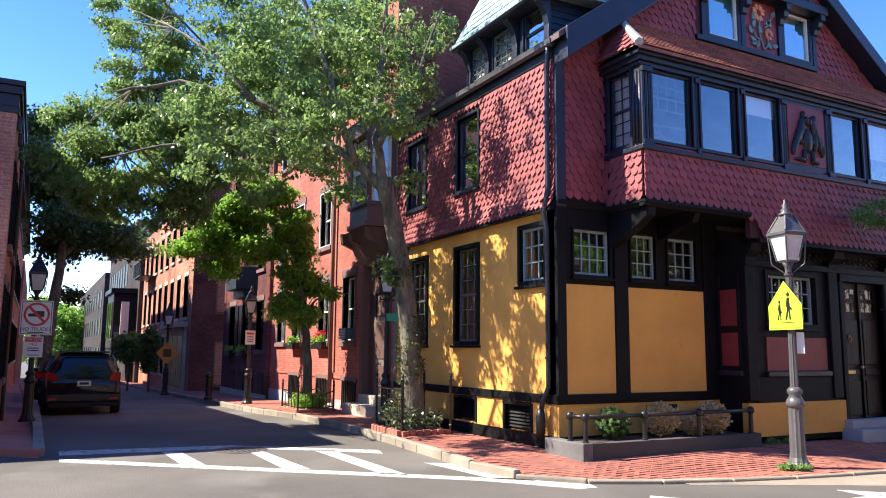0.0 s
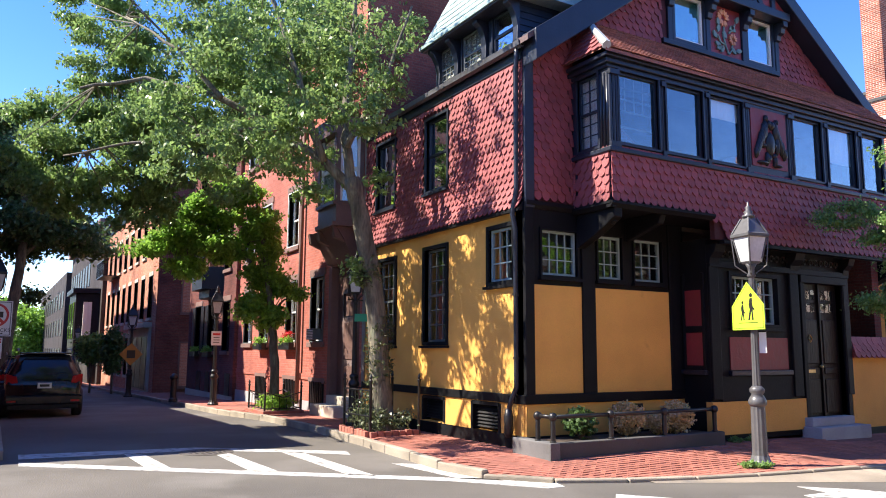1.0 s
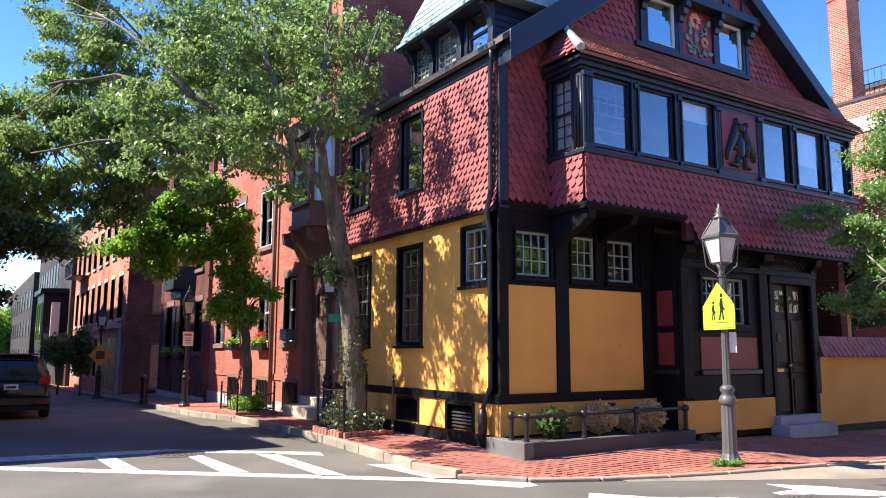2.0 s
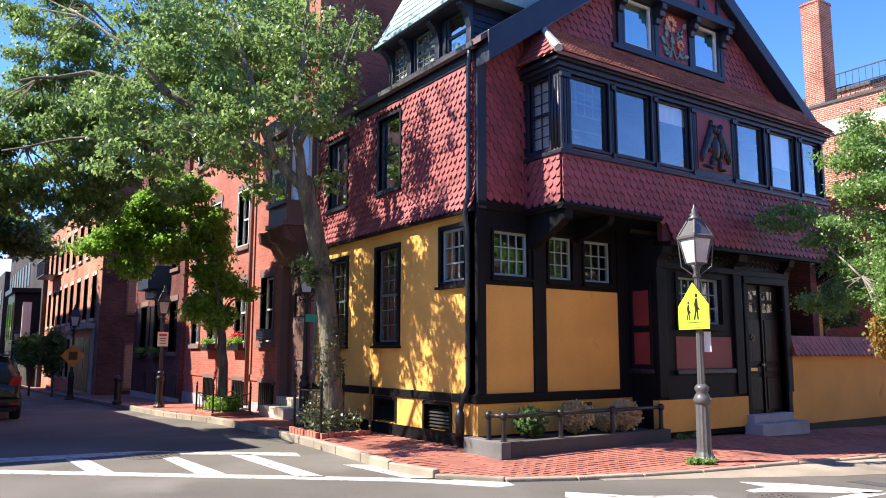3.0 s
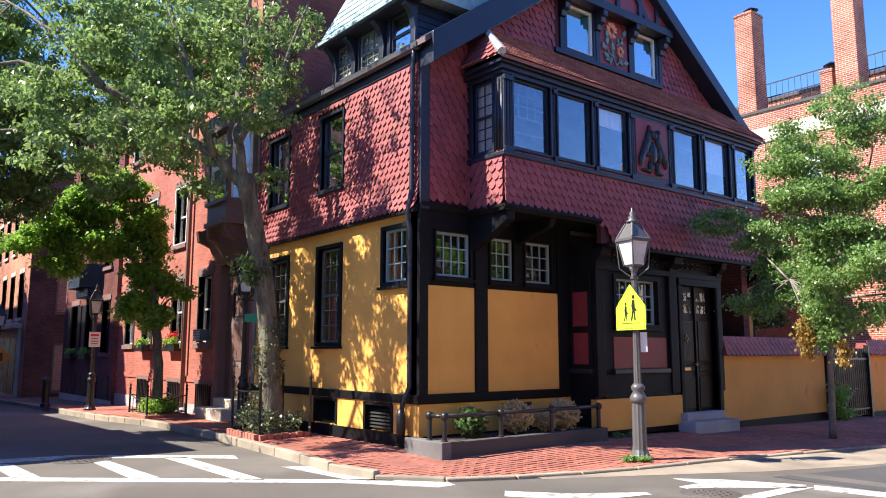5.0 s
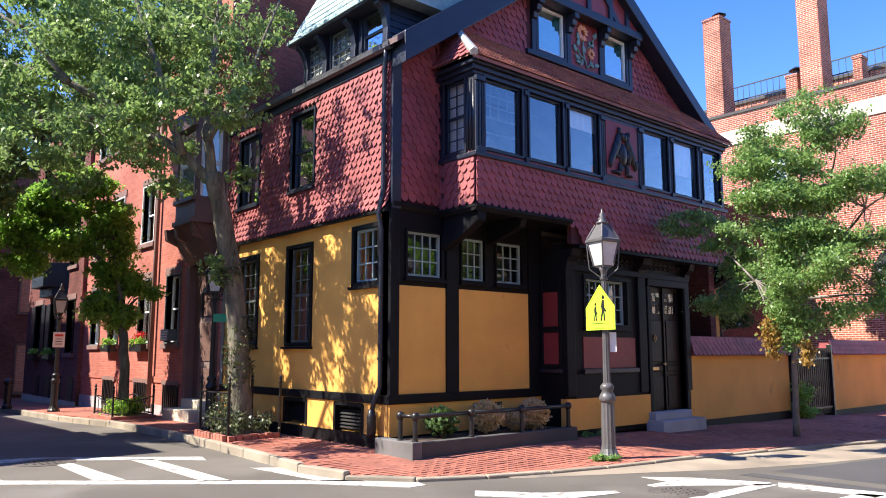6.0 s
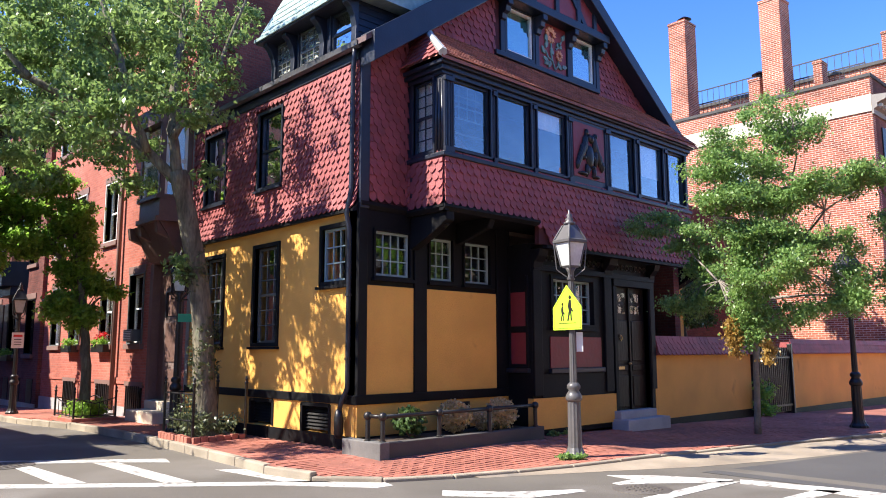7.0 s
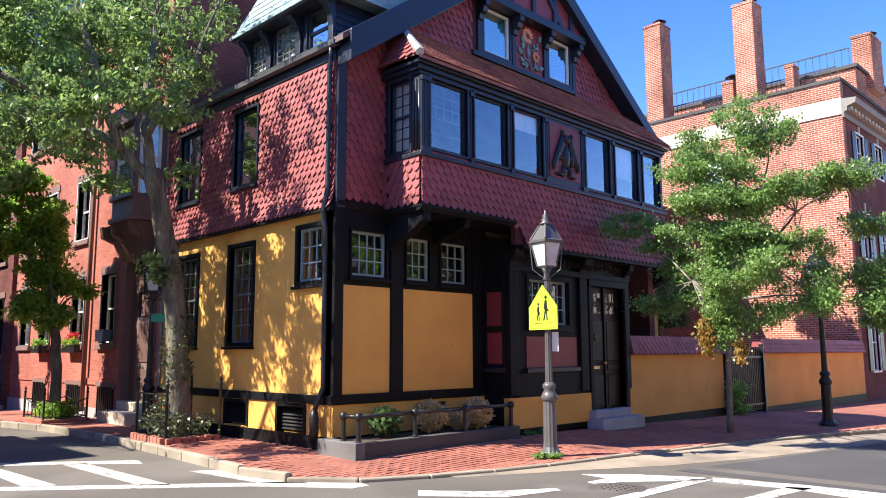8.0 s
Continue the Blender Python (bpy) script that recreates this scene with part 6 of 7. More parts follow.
# bollards
for x, y in ((-2.0, 16.3),):
    b = thing("bollard", (x, y, fall_y(y)), "black iron bollard at the kerb", "bollard", "bollards")
    part("shaft", Mb().lathe([(0.14, 0), (0.14, 0.1), (0.1, 0.14), (0.1, 0.72)], (x, y, fall_y(y)), 14), BLACK, b)
    part("cap", Mb().lathe([(0.1, 0.72), (0.14, 0.76), (0.12, 0.84), (0.05, 0.9), (0.0, 0.92)], (x, y, fall_y(y)), 14), BLACK, b, smooth=True)

# ---- parked cars ----
CARPAINT = mat("black_car_lacquer", (0.012, 0.012, 0.014), 0.16, vary=0.15, bump=0.02, fine=6)
CARGLASS = mat("dark_car_glass", (0.015, 0.017, 0.02), 0.06, vary=0.1, bump=0.0)
TAIL = mat("red_lens", (0.4, 0.015, 0.015), 0.2, vary=0.1)
TYRE = mat("tyre_rubber", (0.02, 0.02, 0.02), 0.85, vary=0.2)
ALLOY = mat("alloy_wheel", (0.4, 0.4, 0.41), 0.35, metal=1.0, vary=0.1)


def parked_car(x, y, z, label, w=1.0, h=1.0):
    """A sport utility car with its tail towards -y, lofted from cross-sections."""
    t = thing("car", (x, y, z), label, "car", "parked cars")
    st = [(0.0, 0.42, 0.84, 0.86, 0.86, 0.95, 0.78), (0.05, 0.3, 0.9, 0.95, 0.91, 1.04, 0.83), (0.18, 0.26, 0.93, 1.05, 0.93, 1.26, 0.76), (0.34, 0.25, 0.93, 1.07, 0.93, 1.5, 0.7),
          (0.52, 0.25, 0.93, 1.07, 0.93, 1.66, 0.66), (0.9, 0.25, 0.93, 1.07, 0.93, 1.7, 0.67), (2.1, 0.25, 0.93, 1.05, 0.93, 1.69, 0.68), (2.7, 0.25, 0.93, 1.03, 0.92, 1.56, 0.68),
          (3.3, 0.25, 0.93, 1.0, 0.91, 1.14, 0.76), (4.1, 0.28, 0.92, 0.92, 0.88, 1.0, 0.7), (4.5, 0.35, 0.85, 0.75, 0.8, 0.85, 0.6)]
    mb = Mb()
    loops = []
    for yy, zb, wl, zk, wk, zt, wt in st:
        half = [(wl * 0.9, zb), (wl, zb + 0.16), (wk, zk), ((wk + wt) / 2, (zk + zt) / 2 - 0.01), (wt, zt - 0.07), (wt * 0.72, zt)]
        loop = [(-a * w, b * h) for a, b in half] + [(a * w, b * h) for a, b in half[::-1]]
        loops.append(len(mb.v))
        mb.v += [(x + a, y + yy, z + b) for a, b in loop]
    k = 12
    for a, b in zip(loops, loops[1:]):
        mb.f += [(a + i, a + (i + 1) % k, b + (i + 1) % k, b + i) for i in range(k)]
    mb.f += [tuple(range(k)), tuple(range(loops[-1] + k - 1, loops[-1] - 1, -1))]
    body = part("body", mb, CARPAINT, t, smooth=True)
    T = lambda a, b, c: (x + a, y + b, z + c)
    gl = Mb(T)
    gl.face((-0.66, 0.175, 1.12), (0.66, 0.175, 1.12), (0.58, 0.455, 1.6), (-0.58, 0.455, 1.6))
    part("rear_window", gl, CARGLASS, t)
    part("wiper", Mb(T).tube([(0.0, 0.15, 1.13), (0.35, 0.2, 1.22)], 0.012, 5), BLACK, t)
    part("spoiler", Mb(T).box(-0.6, 0.6, 0.36, 0.62, 1.62, 1.665), CARPAINT, t, bevel=0.015)
    part("bumper", Mb(T).box(-0.88, 0.88, -0.06, 0.2, 0.34, 0.6), CARPAINT, t, bevel=0.05)
    part("lower_bumper", Mb(T).box(-0.8, 0.8, -0.04, 0.2, 0.24, 0.36), TYRE, t, bevel=0.03)
    part("number_plate", Mb(T).box(-0.16, 0.16, -0.012, 0.03, 0.76, 0.9), SIGNWHITE, t, bevel=0.004)
    part("plate_bar", Mb(T).box(-0.11, 0.11, -0.015, -0.012, 0.8, 0.86), SIGNBLACK, t)
    part("badge", Mb(T).lathe([(0.055, 0.0), (0.05, 0.012)], (0, 0.0, 0), 14), ALLOY, t)
    t.children[-1].data.transform(Matrix.Translation((x, y - 0.0, z + 0.99)) @ Matrix.Rotation(radians(90), 4, "X") @ Matrix.Translation((-x, -y, -z)))
    for s in (-1, 1):
        part("tail_light", Mb(T).hexa([(s * 0.6, -0.012, 0.9), (s * 0.86, 0.04, 0.87), (s * 0.9, 0.28, 0.9), (s * 0.6, 0.1, 0.91), (s * 0.64, 0.02, 1.06), (s * 0.86, 0.08, 1.12), (s * 0.9, 0.28, 1.1), (s * 0.64, 0.14, 1.07)]), TAIL, t)
        part("reflector", Mb(T).box(s * 0.72 - 0.1, s * 0.72 + 0.1, -0.065, -0.055, 0.42, 0.47), TAIL, t)
        part("roof_rail", Mb(T).tube([(s * 0.62, 0.7, 1.7), (s * 0.62, 0.8, 1.75), (s * 0.62, 2.0, 1.75), (s * 0.62, 2.2, 1.7)], 0.018, 6), ALLOY, t)
        part("mirror", Mb(T).box(s * 1.0 - 0.09, s * 1.0 + 0.09, 2.75, 2.85, 1.02, 1.16), CARPAINT, t, bevel=0.03)
        mbw = Mb(T)
        mbw.face((s * 0.9, 0.75, 1.12), (s * 0.9, 2.7, 1.1), (s * 0.74, 2.35, 1.55), (s * 0.74, 0.85, 1.58))
        part("side_window", mbw, CARGLASS, t)
        for yy in (0.78, 3.6):
            wheel = part("wheel", Mb().lathe([(0.2, -0.11), (0.33, -0.11), (0.36, -0.07), (0.36, 0.07), (0.33, 0.11), (0.2, 0.11)], (0, 0, 0), 24), TYRE, t, smooth=False)
            wheel.data.transform(Matrix.Translation((x + s * 0.84, y + yy, z + 0.36)) @ Matrix.Rotation(radians(90), 4, "Y"))
            rim = part("rim", Mb().lathe([(0.22, -0.1), (0.22, 0.1), (0.06, 0.06)], (0, 0, 0), 16), ALLOY, wheel)
            rim.data.transform(Matrix.Translation((x + s * 0.84, y + yy, z + 0.36)) @ Matrix.Rotation(radians(90 * s), 4, "Y"))
    return t


parked_car(-5.95, 12.4, fall_y(13.5) - 0.135, "black sport utility car parked at the kerb, seen from behind", 0.93, 0.97)
parked_car(-6.1, 18.6, fall_y(20) - 0.14, "dark car parked further down the side street", 0.95, 0.92)
parked_car(-6.15, 24.5, fall_y(26.5) - 0.14, "dark car parked further down the side street", 0.95, 0.92)


# ---- road markings, covers ----
LEFT_LINES = [
    [(-6.72, 4.14), (-4.12, 3.75), (-2.07, 2.13), (-2.19, 1.71), (-2.79, 2.31), (-4.2, 3.39), (-6.73, 3.58)],
    [(-6.74, 3.21), (-1.84, -1.02), (-1.18, -1.47), (-0.93, -1.69), (-1.06, -2.17), (-1.3, -2.16), (-2.07, -1.16), (-6.75, 2.82)],
    [(-5.28, 3.43), (-5.01, 3.23), (-4.93, 1.64), (-5.23, 1.88)],
    [(-4.03, 2.9), (-3.81, 2.73), (-3.72, 0.65), (-4.04, 0.92)],
    [(-3.04, 2.55), (-2.76, 2.38), (-2.72, -0.35), (-3.0, -0.07)],
    [(-2.03, 0.57), (-1.73, 0.3), (-1.47, -1.44), (-1.87, -1.07)],
]
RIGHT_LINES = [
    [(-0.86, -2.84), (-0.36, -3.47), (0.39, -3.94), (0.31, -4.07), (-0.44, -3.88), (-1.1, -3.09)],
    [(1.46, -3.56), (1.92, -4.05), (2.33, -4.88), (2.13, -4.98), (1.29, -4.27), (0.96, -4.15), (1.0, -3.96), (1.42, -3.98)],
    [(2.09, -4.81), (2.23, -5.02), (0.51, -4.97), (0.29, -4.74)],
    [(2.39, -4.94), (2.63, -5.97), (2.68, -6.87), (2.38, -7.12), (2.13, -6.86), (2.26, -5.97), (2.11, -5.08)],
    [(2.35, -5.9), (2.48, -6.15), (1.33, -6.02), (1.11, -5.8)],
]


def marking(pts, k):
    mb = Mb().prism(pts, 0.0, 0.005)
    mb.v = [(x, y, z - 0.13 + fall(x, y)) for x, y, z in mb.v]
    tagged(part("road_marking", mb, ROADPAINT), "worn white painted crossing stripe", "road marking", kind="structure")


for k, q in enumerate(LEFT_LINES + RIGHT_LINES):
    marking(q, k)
GUTTER = mat("sandy_gutter_concrete", (0.26, 0.22, 0.17), 0.9, fine=50, coarse=1.1, vary=0.3, bump=0.5, dirt=(0.14, 0.13, 0.12, 1.6, 0.56))
mb = Mb()
line = [(0.1, -2.44), (1.85, -2.91), (3.0, -3.08), (4.8, -3.25), (6.5, -3.49), (9.4, -4.06), (14, -5.21)]
wd = [0.1, 0.5, 0.95, 1.25, 1.3, 1.1, 0.6]
for (a, b), (c, d), w0, w1 in zip(line, line[1:], wd, wd[1:]):
    mb.face(*[(x, y, fall(x) - h) for x, y, h in ((a, b, 0.118), (c, d, 0.118), (c, d - w1, 0.127), (a, b - w0, 0.127))])
tagged(part("gutter_strip", mb, GUTTER), "sandy concrete strip along the kerb", "gutter", kind="structure")
DARKPATCH = mat("fresh_asphalt_patch", (0.055, 0.055, 0.057), 0.85, fine=60, coarse=0.5, vary=0.2, bump=0.4)
mb = Mb().face(*[(x, y, fall(x) - 0.1255) for x, y in ((2.6, -4.3), (4.4, -4.62), (6.6, -4.9), (9.6, -5.3), (16, -6.2), (16, -8.2), (2.6, -8.2))])
tagged(part("road_patch", mb, DARKPATCH), "darker smooth asphalt patch", "road", kind="structure")
WORNIRON = mat("worn_cast_iron", (0.11, 0.1, 0.09), 0.6, metal=0.2, fine=40, vary=0.4)
for x, y, r in ((-4.1, 3.1, 0.36), (0.9, -4.45, 0.28)):
    z = fall(x) - 0.13
    c = thing("manhole_cover", (x, y, z), "round worn iron manhole cover in the road", "manhole cover", "covers")
    part("rim", Mb().lathe([(r + 0.07, 0.0), (r + 0.07, 0.006), (r, 0.007)], (x, y, z), 28), WORNIRON, c)
    part("lid", Mb().lathe([(r - 0.01, 0.0), (r - 0.01, 0.008)], (x, y, z), 28), WORNIRON, c)
    for i in range(-3, 4):
        for j in range(-3, 4):
            if math.hypot(i, j) * 0.09 < r - 0.05:
                part("stud", Mb().box(x + i * 0.09 - 0.025, x + i * 0.09 + 0.025, y + j * 0.09 - 0.025, y + j * 0.09 + 0.025, z + 0.008, z + 0.014), WORNIRON, c)


# ---- trees ----
def branch(tree, pts, r0, r1, seg=9, bark=None, jitter=0.03, seed=0, name="limb"):
    g = random.Random(seed)
    out, rad = [], []
    n = 4
    for i in range(len(pts) - 1):
        for j in range(n):
            f = j / n
            p = Vector(pts[i]).lerp(Vector(pts[i + 1]), f)
            out.append(p + Vector((g.uniform(-1, 1), g.uniform(-1, 1), g.uniform(-1, 1))) * jitter)
            s = (i + f) / (len(pts) - 1)
            rad.append((r0 + (r1 - r0) * s) * g.uniform(0.95, 1.06))
    out.append(Vector(pts[-1])), rad.append(r1)
    out[0] = Vector(pts[0])
    return part(name, Mb().tube([tuple(p) for p in out], rad, seg), bark or BARK, tree, smooth=True)


def clumps(blobs, n, f, seed):
    """Breaks the masses of a crown up into smaller uneven ones, with gaps between."""
    g = np.random.default_rng(seed)
    out = []
    for b in blobs:
        for _ in range(n):
            d = g.normal(size=3)
            d *= g.random() ** 0.33 / np.linalg.norm(d)
            s = f * g.uniform(0.65, 1.25)
            out.append((b[0] + d[0] * b[3], b[1] + d[1] * b[4], b[2] + d[2] * b[5], b[3] * s, b[4] * s, max(b[5], b[3] * 0.5) * s))
    return out


def twigs(tree, blobs, root, n, seed, r=0.016, bark=None):
    """Thin branches from the nearest limb points out into the masses of the crown."""
    g = random.Random(seed)
    mb = Mb()
    for b in blobs:
        near = min(root, key=lambda q: (Vector(q) - Vector(b[:3])).length)
        for _ in range(n):
            e = Vector((b[0] + g.uniform(-0.8, 0.8) * b[3], b[1] + g.uniform(-0.8, 0.8) * b[4], b[2] + g.uniform(-0.6, 0.8) * b[5]))
            m = Vector(near).lerp(e, 0.5) + Vector((g.uniform(-0.15, 0.15), g.uniform(-0.15, 0.15), g.uniform(0.0, 0.2)))
            mb.tube([near, tuple(m), tuple(e)], [r * 1.6, r, r * 0.35], 5)
    ob = part("twig_mass", mb, bark or BARK, tree, weld=False)
    tagged(ob, kind="stuff")


crown_a = [(-6.63, 4.4, 4.62, 0.75, 0.79, 0.55), (-6.02, 4.86, 5.53, 0.89, 0.94, 0.62), (-5.36, 3.69, 4.62, 0.93, 0.98, 0.55), (-6.8, 5.41, 5.61, 0.46, 0.49, 0.4),
           (-6.2, 4.4, 4.0, 0.5, 0.55, 0.3), (-5.4, 4.2, 3.75, 0.55, 0.55, 0.35), (-4.9, 4.2, 4.1, 0.6, 0.6, 0.4), (-5.36, 4.29, 6.2, 0.97, 1.02, 0.6), (-5.2, 3.26, 5.33, 1.0, 1.05, 0.55), (-5.9, 5.36, 7.81, 0.69, 0.73, 0.4), (-5.63, 4.83, 7.1, 0.61, 0.65, 0.34)]
crown_b = [(-4.15, 4.49, 7.28, 1.1, 1.15, 0.62), (-4.36, 3.3, 5.67, 1.0, 1.05, 0.56), (-4.41, 3.72, 4.8, 0.94, 0.99, 0.45), (-3.83, 4.0, 4.5, 0.62, 0.65, 0.38),
           (-3.56, 3.2, 5.15, 0.7, 0.72, 0.45), (-3.03, 3.78, 7.14, 0.97, 1.0, 0.6), (-2.87, 4.56, 6.51, 0.7, 0.75, 0.5), (-2.41, 3.03, 7.33, 0.8, 0.85, 0.58)]
crown_c = [(-2.6, 3.0, 5.9, 0.5, 0.5, 0.4), (-1.52, 3.21, 7.24, 0.82, 0.86, 0.68), (-1.76, 2.88, 6.1, 0.62, 0.66, 0.42), (-0.6, 3.1, 7.8, 0.45, 0.45, 0.4), (-1.02, 2.97, 6.69, 0.5, 0.52, 0.45),
           (-2.66, 3.66, 4.9, 0.5, 0.55, 0.25), (-1.38, 2.7, 5.6, 0.34, 0.36, 0.25), (-4.2, 4.09, 8.3, 1.0, 1.0, 0.4), (-5.95, 4.36, 8.1, 0.6, 0.65, 0.35)]
crown_c += [(-3.63, 3.7, 5.27, 0.6, 0.6, 0.42), (-2.8, 3.7, 6.15, 0.6, 0.6, 0.45), (-2.32, 3.7, 5.25, 0.5, 0.5, 0.35), (-1.65, 3.7, 6.5, 0.5, 0.5, 0.4), (-1.92, 3.7, 7.6, 0.7, 0.7, 0.45), (-3.5, 3.7, 7.3, 0.6, 0.6, 0.4), (-4.3, 3.7, 6.5, 0.6, 0.6, 0.45), (-5.1, 3.7, 5.6, 0.5, 0.5, 0.4), (-3.0, 3.7, 4.75, 0.45, 0.45, 0.25)]
def slide_on_view(q, f=0.86):
    """Scales a crown mass about the viewpoint: same in view, nearer or farther."""
    return (STAND[0] + f * (q[0] - STAND[0]), STAND[1] + f * (q[1] - STAND[1]), STAND[2] + f * (q[2] - STAND[2]), *[e * f for e in q[3:]])


# Unseen upper crown, sown sparsely to throw dapples on the side wall.
g = random.Random(77)
crown_t = []
while len(crown_t) < 120:
    q = [g.uniform(-1, 1) for _ in range(3)]
    if 0.25 < sum(e * e for e in q) < 1:
        crown_t.append((-3.0 + q[0] * 2.9, 4.3 + q[1] * 3.3, 9.1 + q[2] * 1.9, g.uniform(0.25, 0.5), g.uniform(0.25, 0.5), g.uniform(0.16, 0.3)))
# Farther copies along the view, to fill gaps in the crown.
crown_r = [(*slide_on_view(q, 1.32)[:3], *[e * 1.25 for e in slide_on_view(q, 1.32)[3:]]) for q in crown_b + crown_c if q[2] > 5.1]
# Nearer copies along the view, thinned to dapple the wall.
crown_n = [slide_on_view(q, 0.91) for q in crown_b[1:] + crown_c if q[2] > 4.7]
crown_a = [slide_on_view(q, 1.24) for q in crown_a]
crown_b = [slide_on_view(q, (0.98, 1.14)[i % 2]) for i, q in enumerate(crown_b)]
crown_c = [slide_on_view(q, (0.94, 1.1)[i % 2]) for i, q in enumerate(crown_c)]
tree = thing("tree", (-0.88, 3.3, 0), "large street tree with mottled grey bark and leaning trunk", "tree")
branch(tree, [(-0.86, 3.3, -0.05), (-0.9, 3.3, 0.9), (-0.98, 3.3, 1.9), (-1.17, 3.25, 3.0), (-1.42, 3.2, 4.0), (-1.62, 3.2, 4.7)], 0.215, 0.15, 16, jitter=0.014, seed=1, name="trunk")
part("root_flare", Mb().lathe([(0.34, -0.05), (0.28, 0.08), (0.235, 0.25), (0.205, 0.5)], (-0.87, 3.3, 0), 14), BARK, tree, smooth=True)
limbs = [([(-1.55, 3.2, 4.45), (-2.1, 3.4, 5.0), (-2.9, 3.7, 5.6), (-3.9, 4.0, 6.1), (-5.2, 4.3, 6.3), (-6.2, 4.5, 6.0)], 0.12, 0.03),
         ([(-1.6, 3.2, 4.6), (-1.75, 3.25, 5.4), (-1.7, 3.3, 6.4), (-1.6, 3.3, 7.6), (-1.5, 3.5, 8.9), (-2.0, 4.0, 10.2)], 0.12, 0.02),
         ([(-1.72, 3.25, 5.3), (-1.35, 3.0, 6.1), (-0.95, 2.9, 7.0), (-0.6, 2.8, 8.2)], 0.08, 0.02),
         ([(-2.1, 3.4, 5.0), (-2.5, 3.4, 6.0), (-2.8, 3.6, 7.2), (-3.2, 3.9, 8.6), (-3.3, 4.6, 9.8), (-3.4, 5.2, 10.8)], 0.09, 0.015),
         ([(-2.9, 3.7, 5.6), (-4.0, 3.5, 5.3), (-5.2, 3.6, 5.0), (-6.4, 4.2, 4.7)], 0.07, 0.015),
         ([(-3.9, 4.0, 6.1), (-4.6, 4.4, 7.0), (-5.5, 4.8, 7.6)], 0.06, 0.015)]
limbs = [([slide_on_view(p, 1.0 if i == 0 else 1.01 if i == 1 else 1.03 if p[0] > -4.5 else 1.1) for i, p in enumerate(pts)], a * 0.85, b) for pts, a, b in limbs]
root = []
for k, (pts, a, b) in enumerate(limbs):
    branch(tree, pts, a, b, 10, seed=20 + k, jitter=0.03)
    root += pts[1:]
twigs(tree, crown_a + crown_b + crown_c, [tuple(Vector(p).lerp(Vector(q), f)) for pts, _, _ in limbs for p, q in zip(pts[1:], pts[2:]) for f in (0.0, 0.25, 0.5, 0.75)], 2, 31, 0.011)
twigs(tree, crown_t[::3], root, 1, 32, 0.01)
for blobs, each, n, seed in ((crown_a, 14, 60000, 301), (crown_b, 6, 14500, 302), (crown_c, 6, 12500, 303), (crown_r, 9, 42000, 304), (crown_n, 4, 5000, 308), (crown_t, 2, 5000, 309)):
    leaves("crown", clumps(blobs, each, 0.34, seed), n, 0.1, LEAF_A, tree, seed - 298, clump=16, spread=0.11, droop=0.9, wide=0.27)
leaves("trunk_shoot", [(-1.0, 3.3, 4.75, 0.22, 0.24, 0.3), (-2.3, 3.5, 4.45, 0.35, 0.35, 0.22), (-1.4, 3.3, 3.0, 0.2, 0.2, 0.3)], 900, 0.1, LEAF_A, tree, 6, clump=10, spread=0.12)

crown_y = [(-3.77, 9.61, 3.96, 0.62, 0.68, 0.38), (-3.13, 9.48, 4.55, 0.75, 0.8, 0.42), (-2.48, 9.33, 5.0, 0.75, 0.8, 0.38), (-1.95, 9.19, 5.5, 0.55, 0.6, 0.34), (-3.35, 9.53, 3.45, 0.45, 0.5, 0.25),
           (-2.58, 9.36, 4.05, 0.65, 0.7, 0.42), (-1.77, 9.14, 4.2, 0.68, 0.7, 0.5), (-1.34, 9.01, 3.34, 0.48, 0.5, 0.5), (-1.72, 9.13, 2.62, 0.4, 0.42, 0.38), (-1.18, 8.96, 2.34, 0.32, 0.34, 0.32), (-1.52, 9.06, 4.65, 0.55, 0.58, 0.4), (-0.75, 8.8, 2.92, 0.28, 0.3, 0.25)]
tree2 = thing("young_tree", (-1.05, 8.9, 0), "young street tree with bright green leaves in a railed pit", "tree")
branch(tree2, [(-1.08, 8.9, -0.05), (-1.1, 8.9, 1.2), (-1.2, 8.95, 2.4), (-1.35, 9.05, 3.6), (-1.5, 9.1, 4.6), (-1.7, 9.15, 5.5)], 0.13, 0.03, 10, seed=41, jitter=0.012, name="trunk")
branch(tree2, [(-1.3, 9.0, 3.2), (-1.9, 9.2, 3.9), (-2.7, 9.35, 4.3), (-3.6, 9.55, 4.2)], 0.06, 0.015, 8, seed=42)
twigs(tree2, crown_y, [(-1.2, 8.95, 2.4), (-1.35, 9.05, 3.6), (-1.5, 9.1, 4.6), (-1.9, 9.2, 3.9), (-2.7, 9.35, 4.3), (-3.4, 9.5, 4.2)], 4, 43, 0.012)
leaves("crown", clumps(crown_y, 11, 0.4, 306), 52000, 0.1, LEAF_B, tree2, 8, clump=14, spread=0.12, droop=0.6)

crown_l = [(8.02, -3.23, 6.37, 0.5, 0.55, 0.2), (7.41, -2.61, 5.65, 0.5, 0.55, 0.18), (8.14, -2.75, 5.32, 0.7, 0.75, 0.18), (8.21, -3.7, 5.88, 0.58, 0.6, 0.17), (7.17, -2.34, 5.23, 0.45, 0.5, 0.17),
           (8.07, -3.35, 4.73, 0.7, 0.72, 0.18), (8.68, -4.14, 4.82, 0.7, 0.72, 0.14), (9.12, -4.87, 5.0, 0.55, 0.6, 0.12), (7.44, -2.66, 4.51, 0.68, 0.7, 0.18), (7.92, -3.0, 3.7, 0.7, 0.75, 0.24),
           (8.55, -3.77, 3.68, 0.65, 0.68, 0.22), (7.75, -3.38, 3.07, 0.7, 0.72, 0.22), (8.74, -3.99, 2.98, 0.6, 0.62, 0.18)]
crown_l = [(*q[:5], q[5] * 1.9) for q in crown_l]
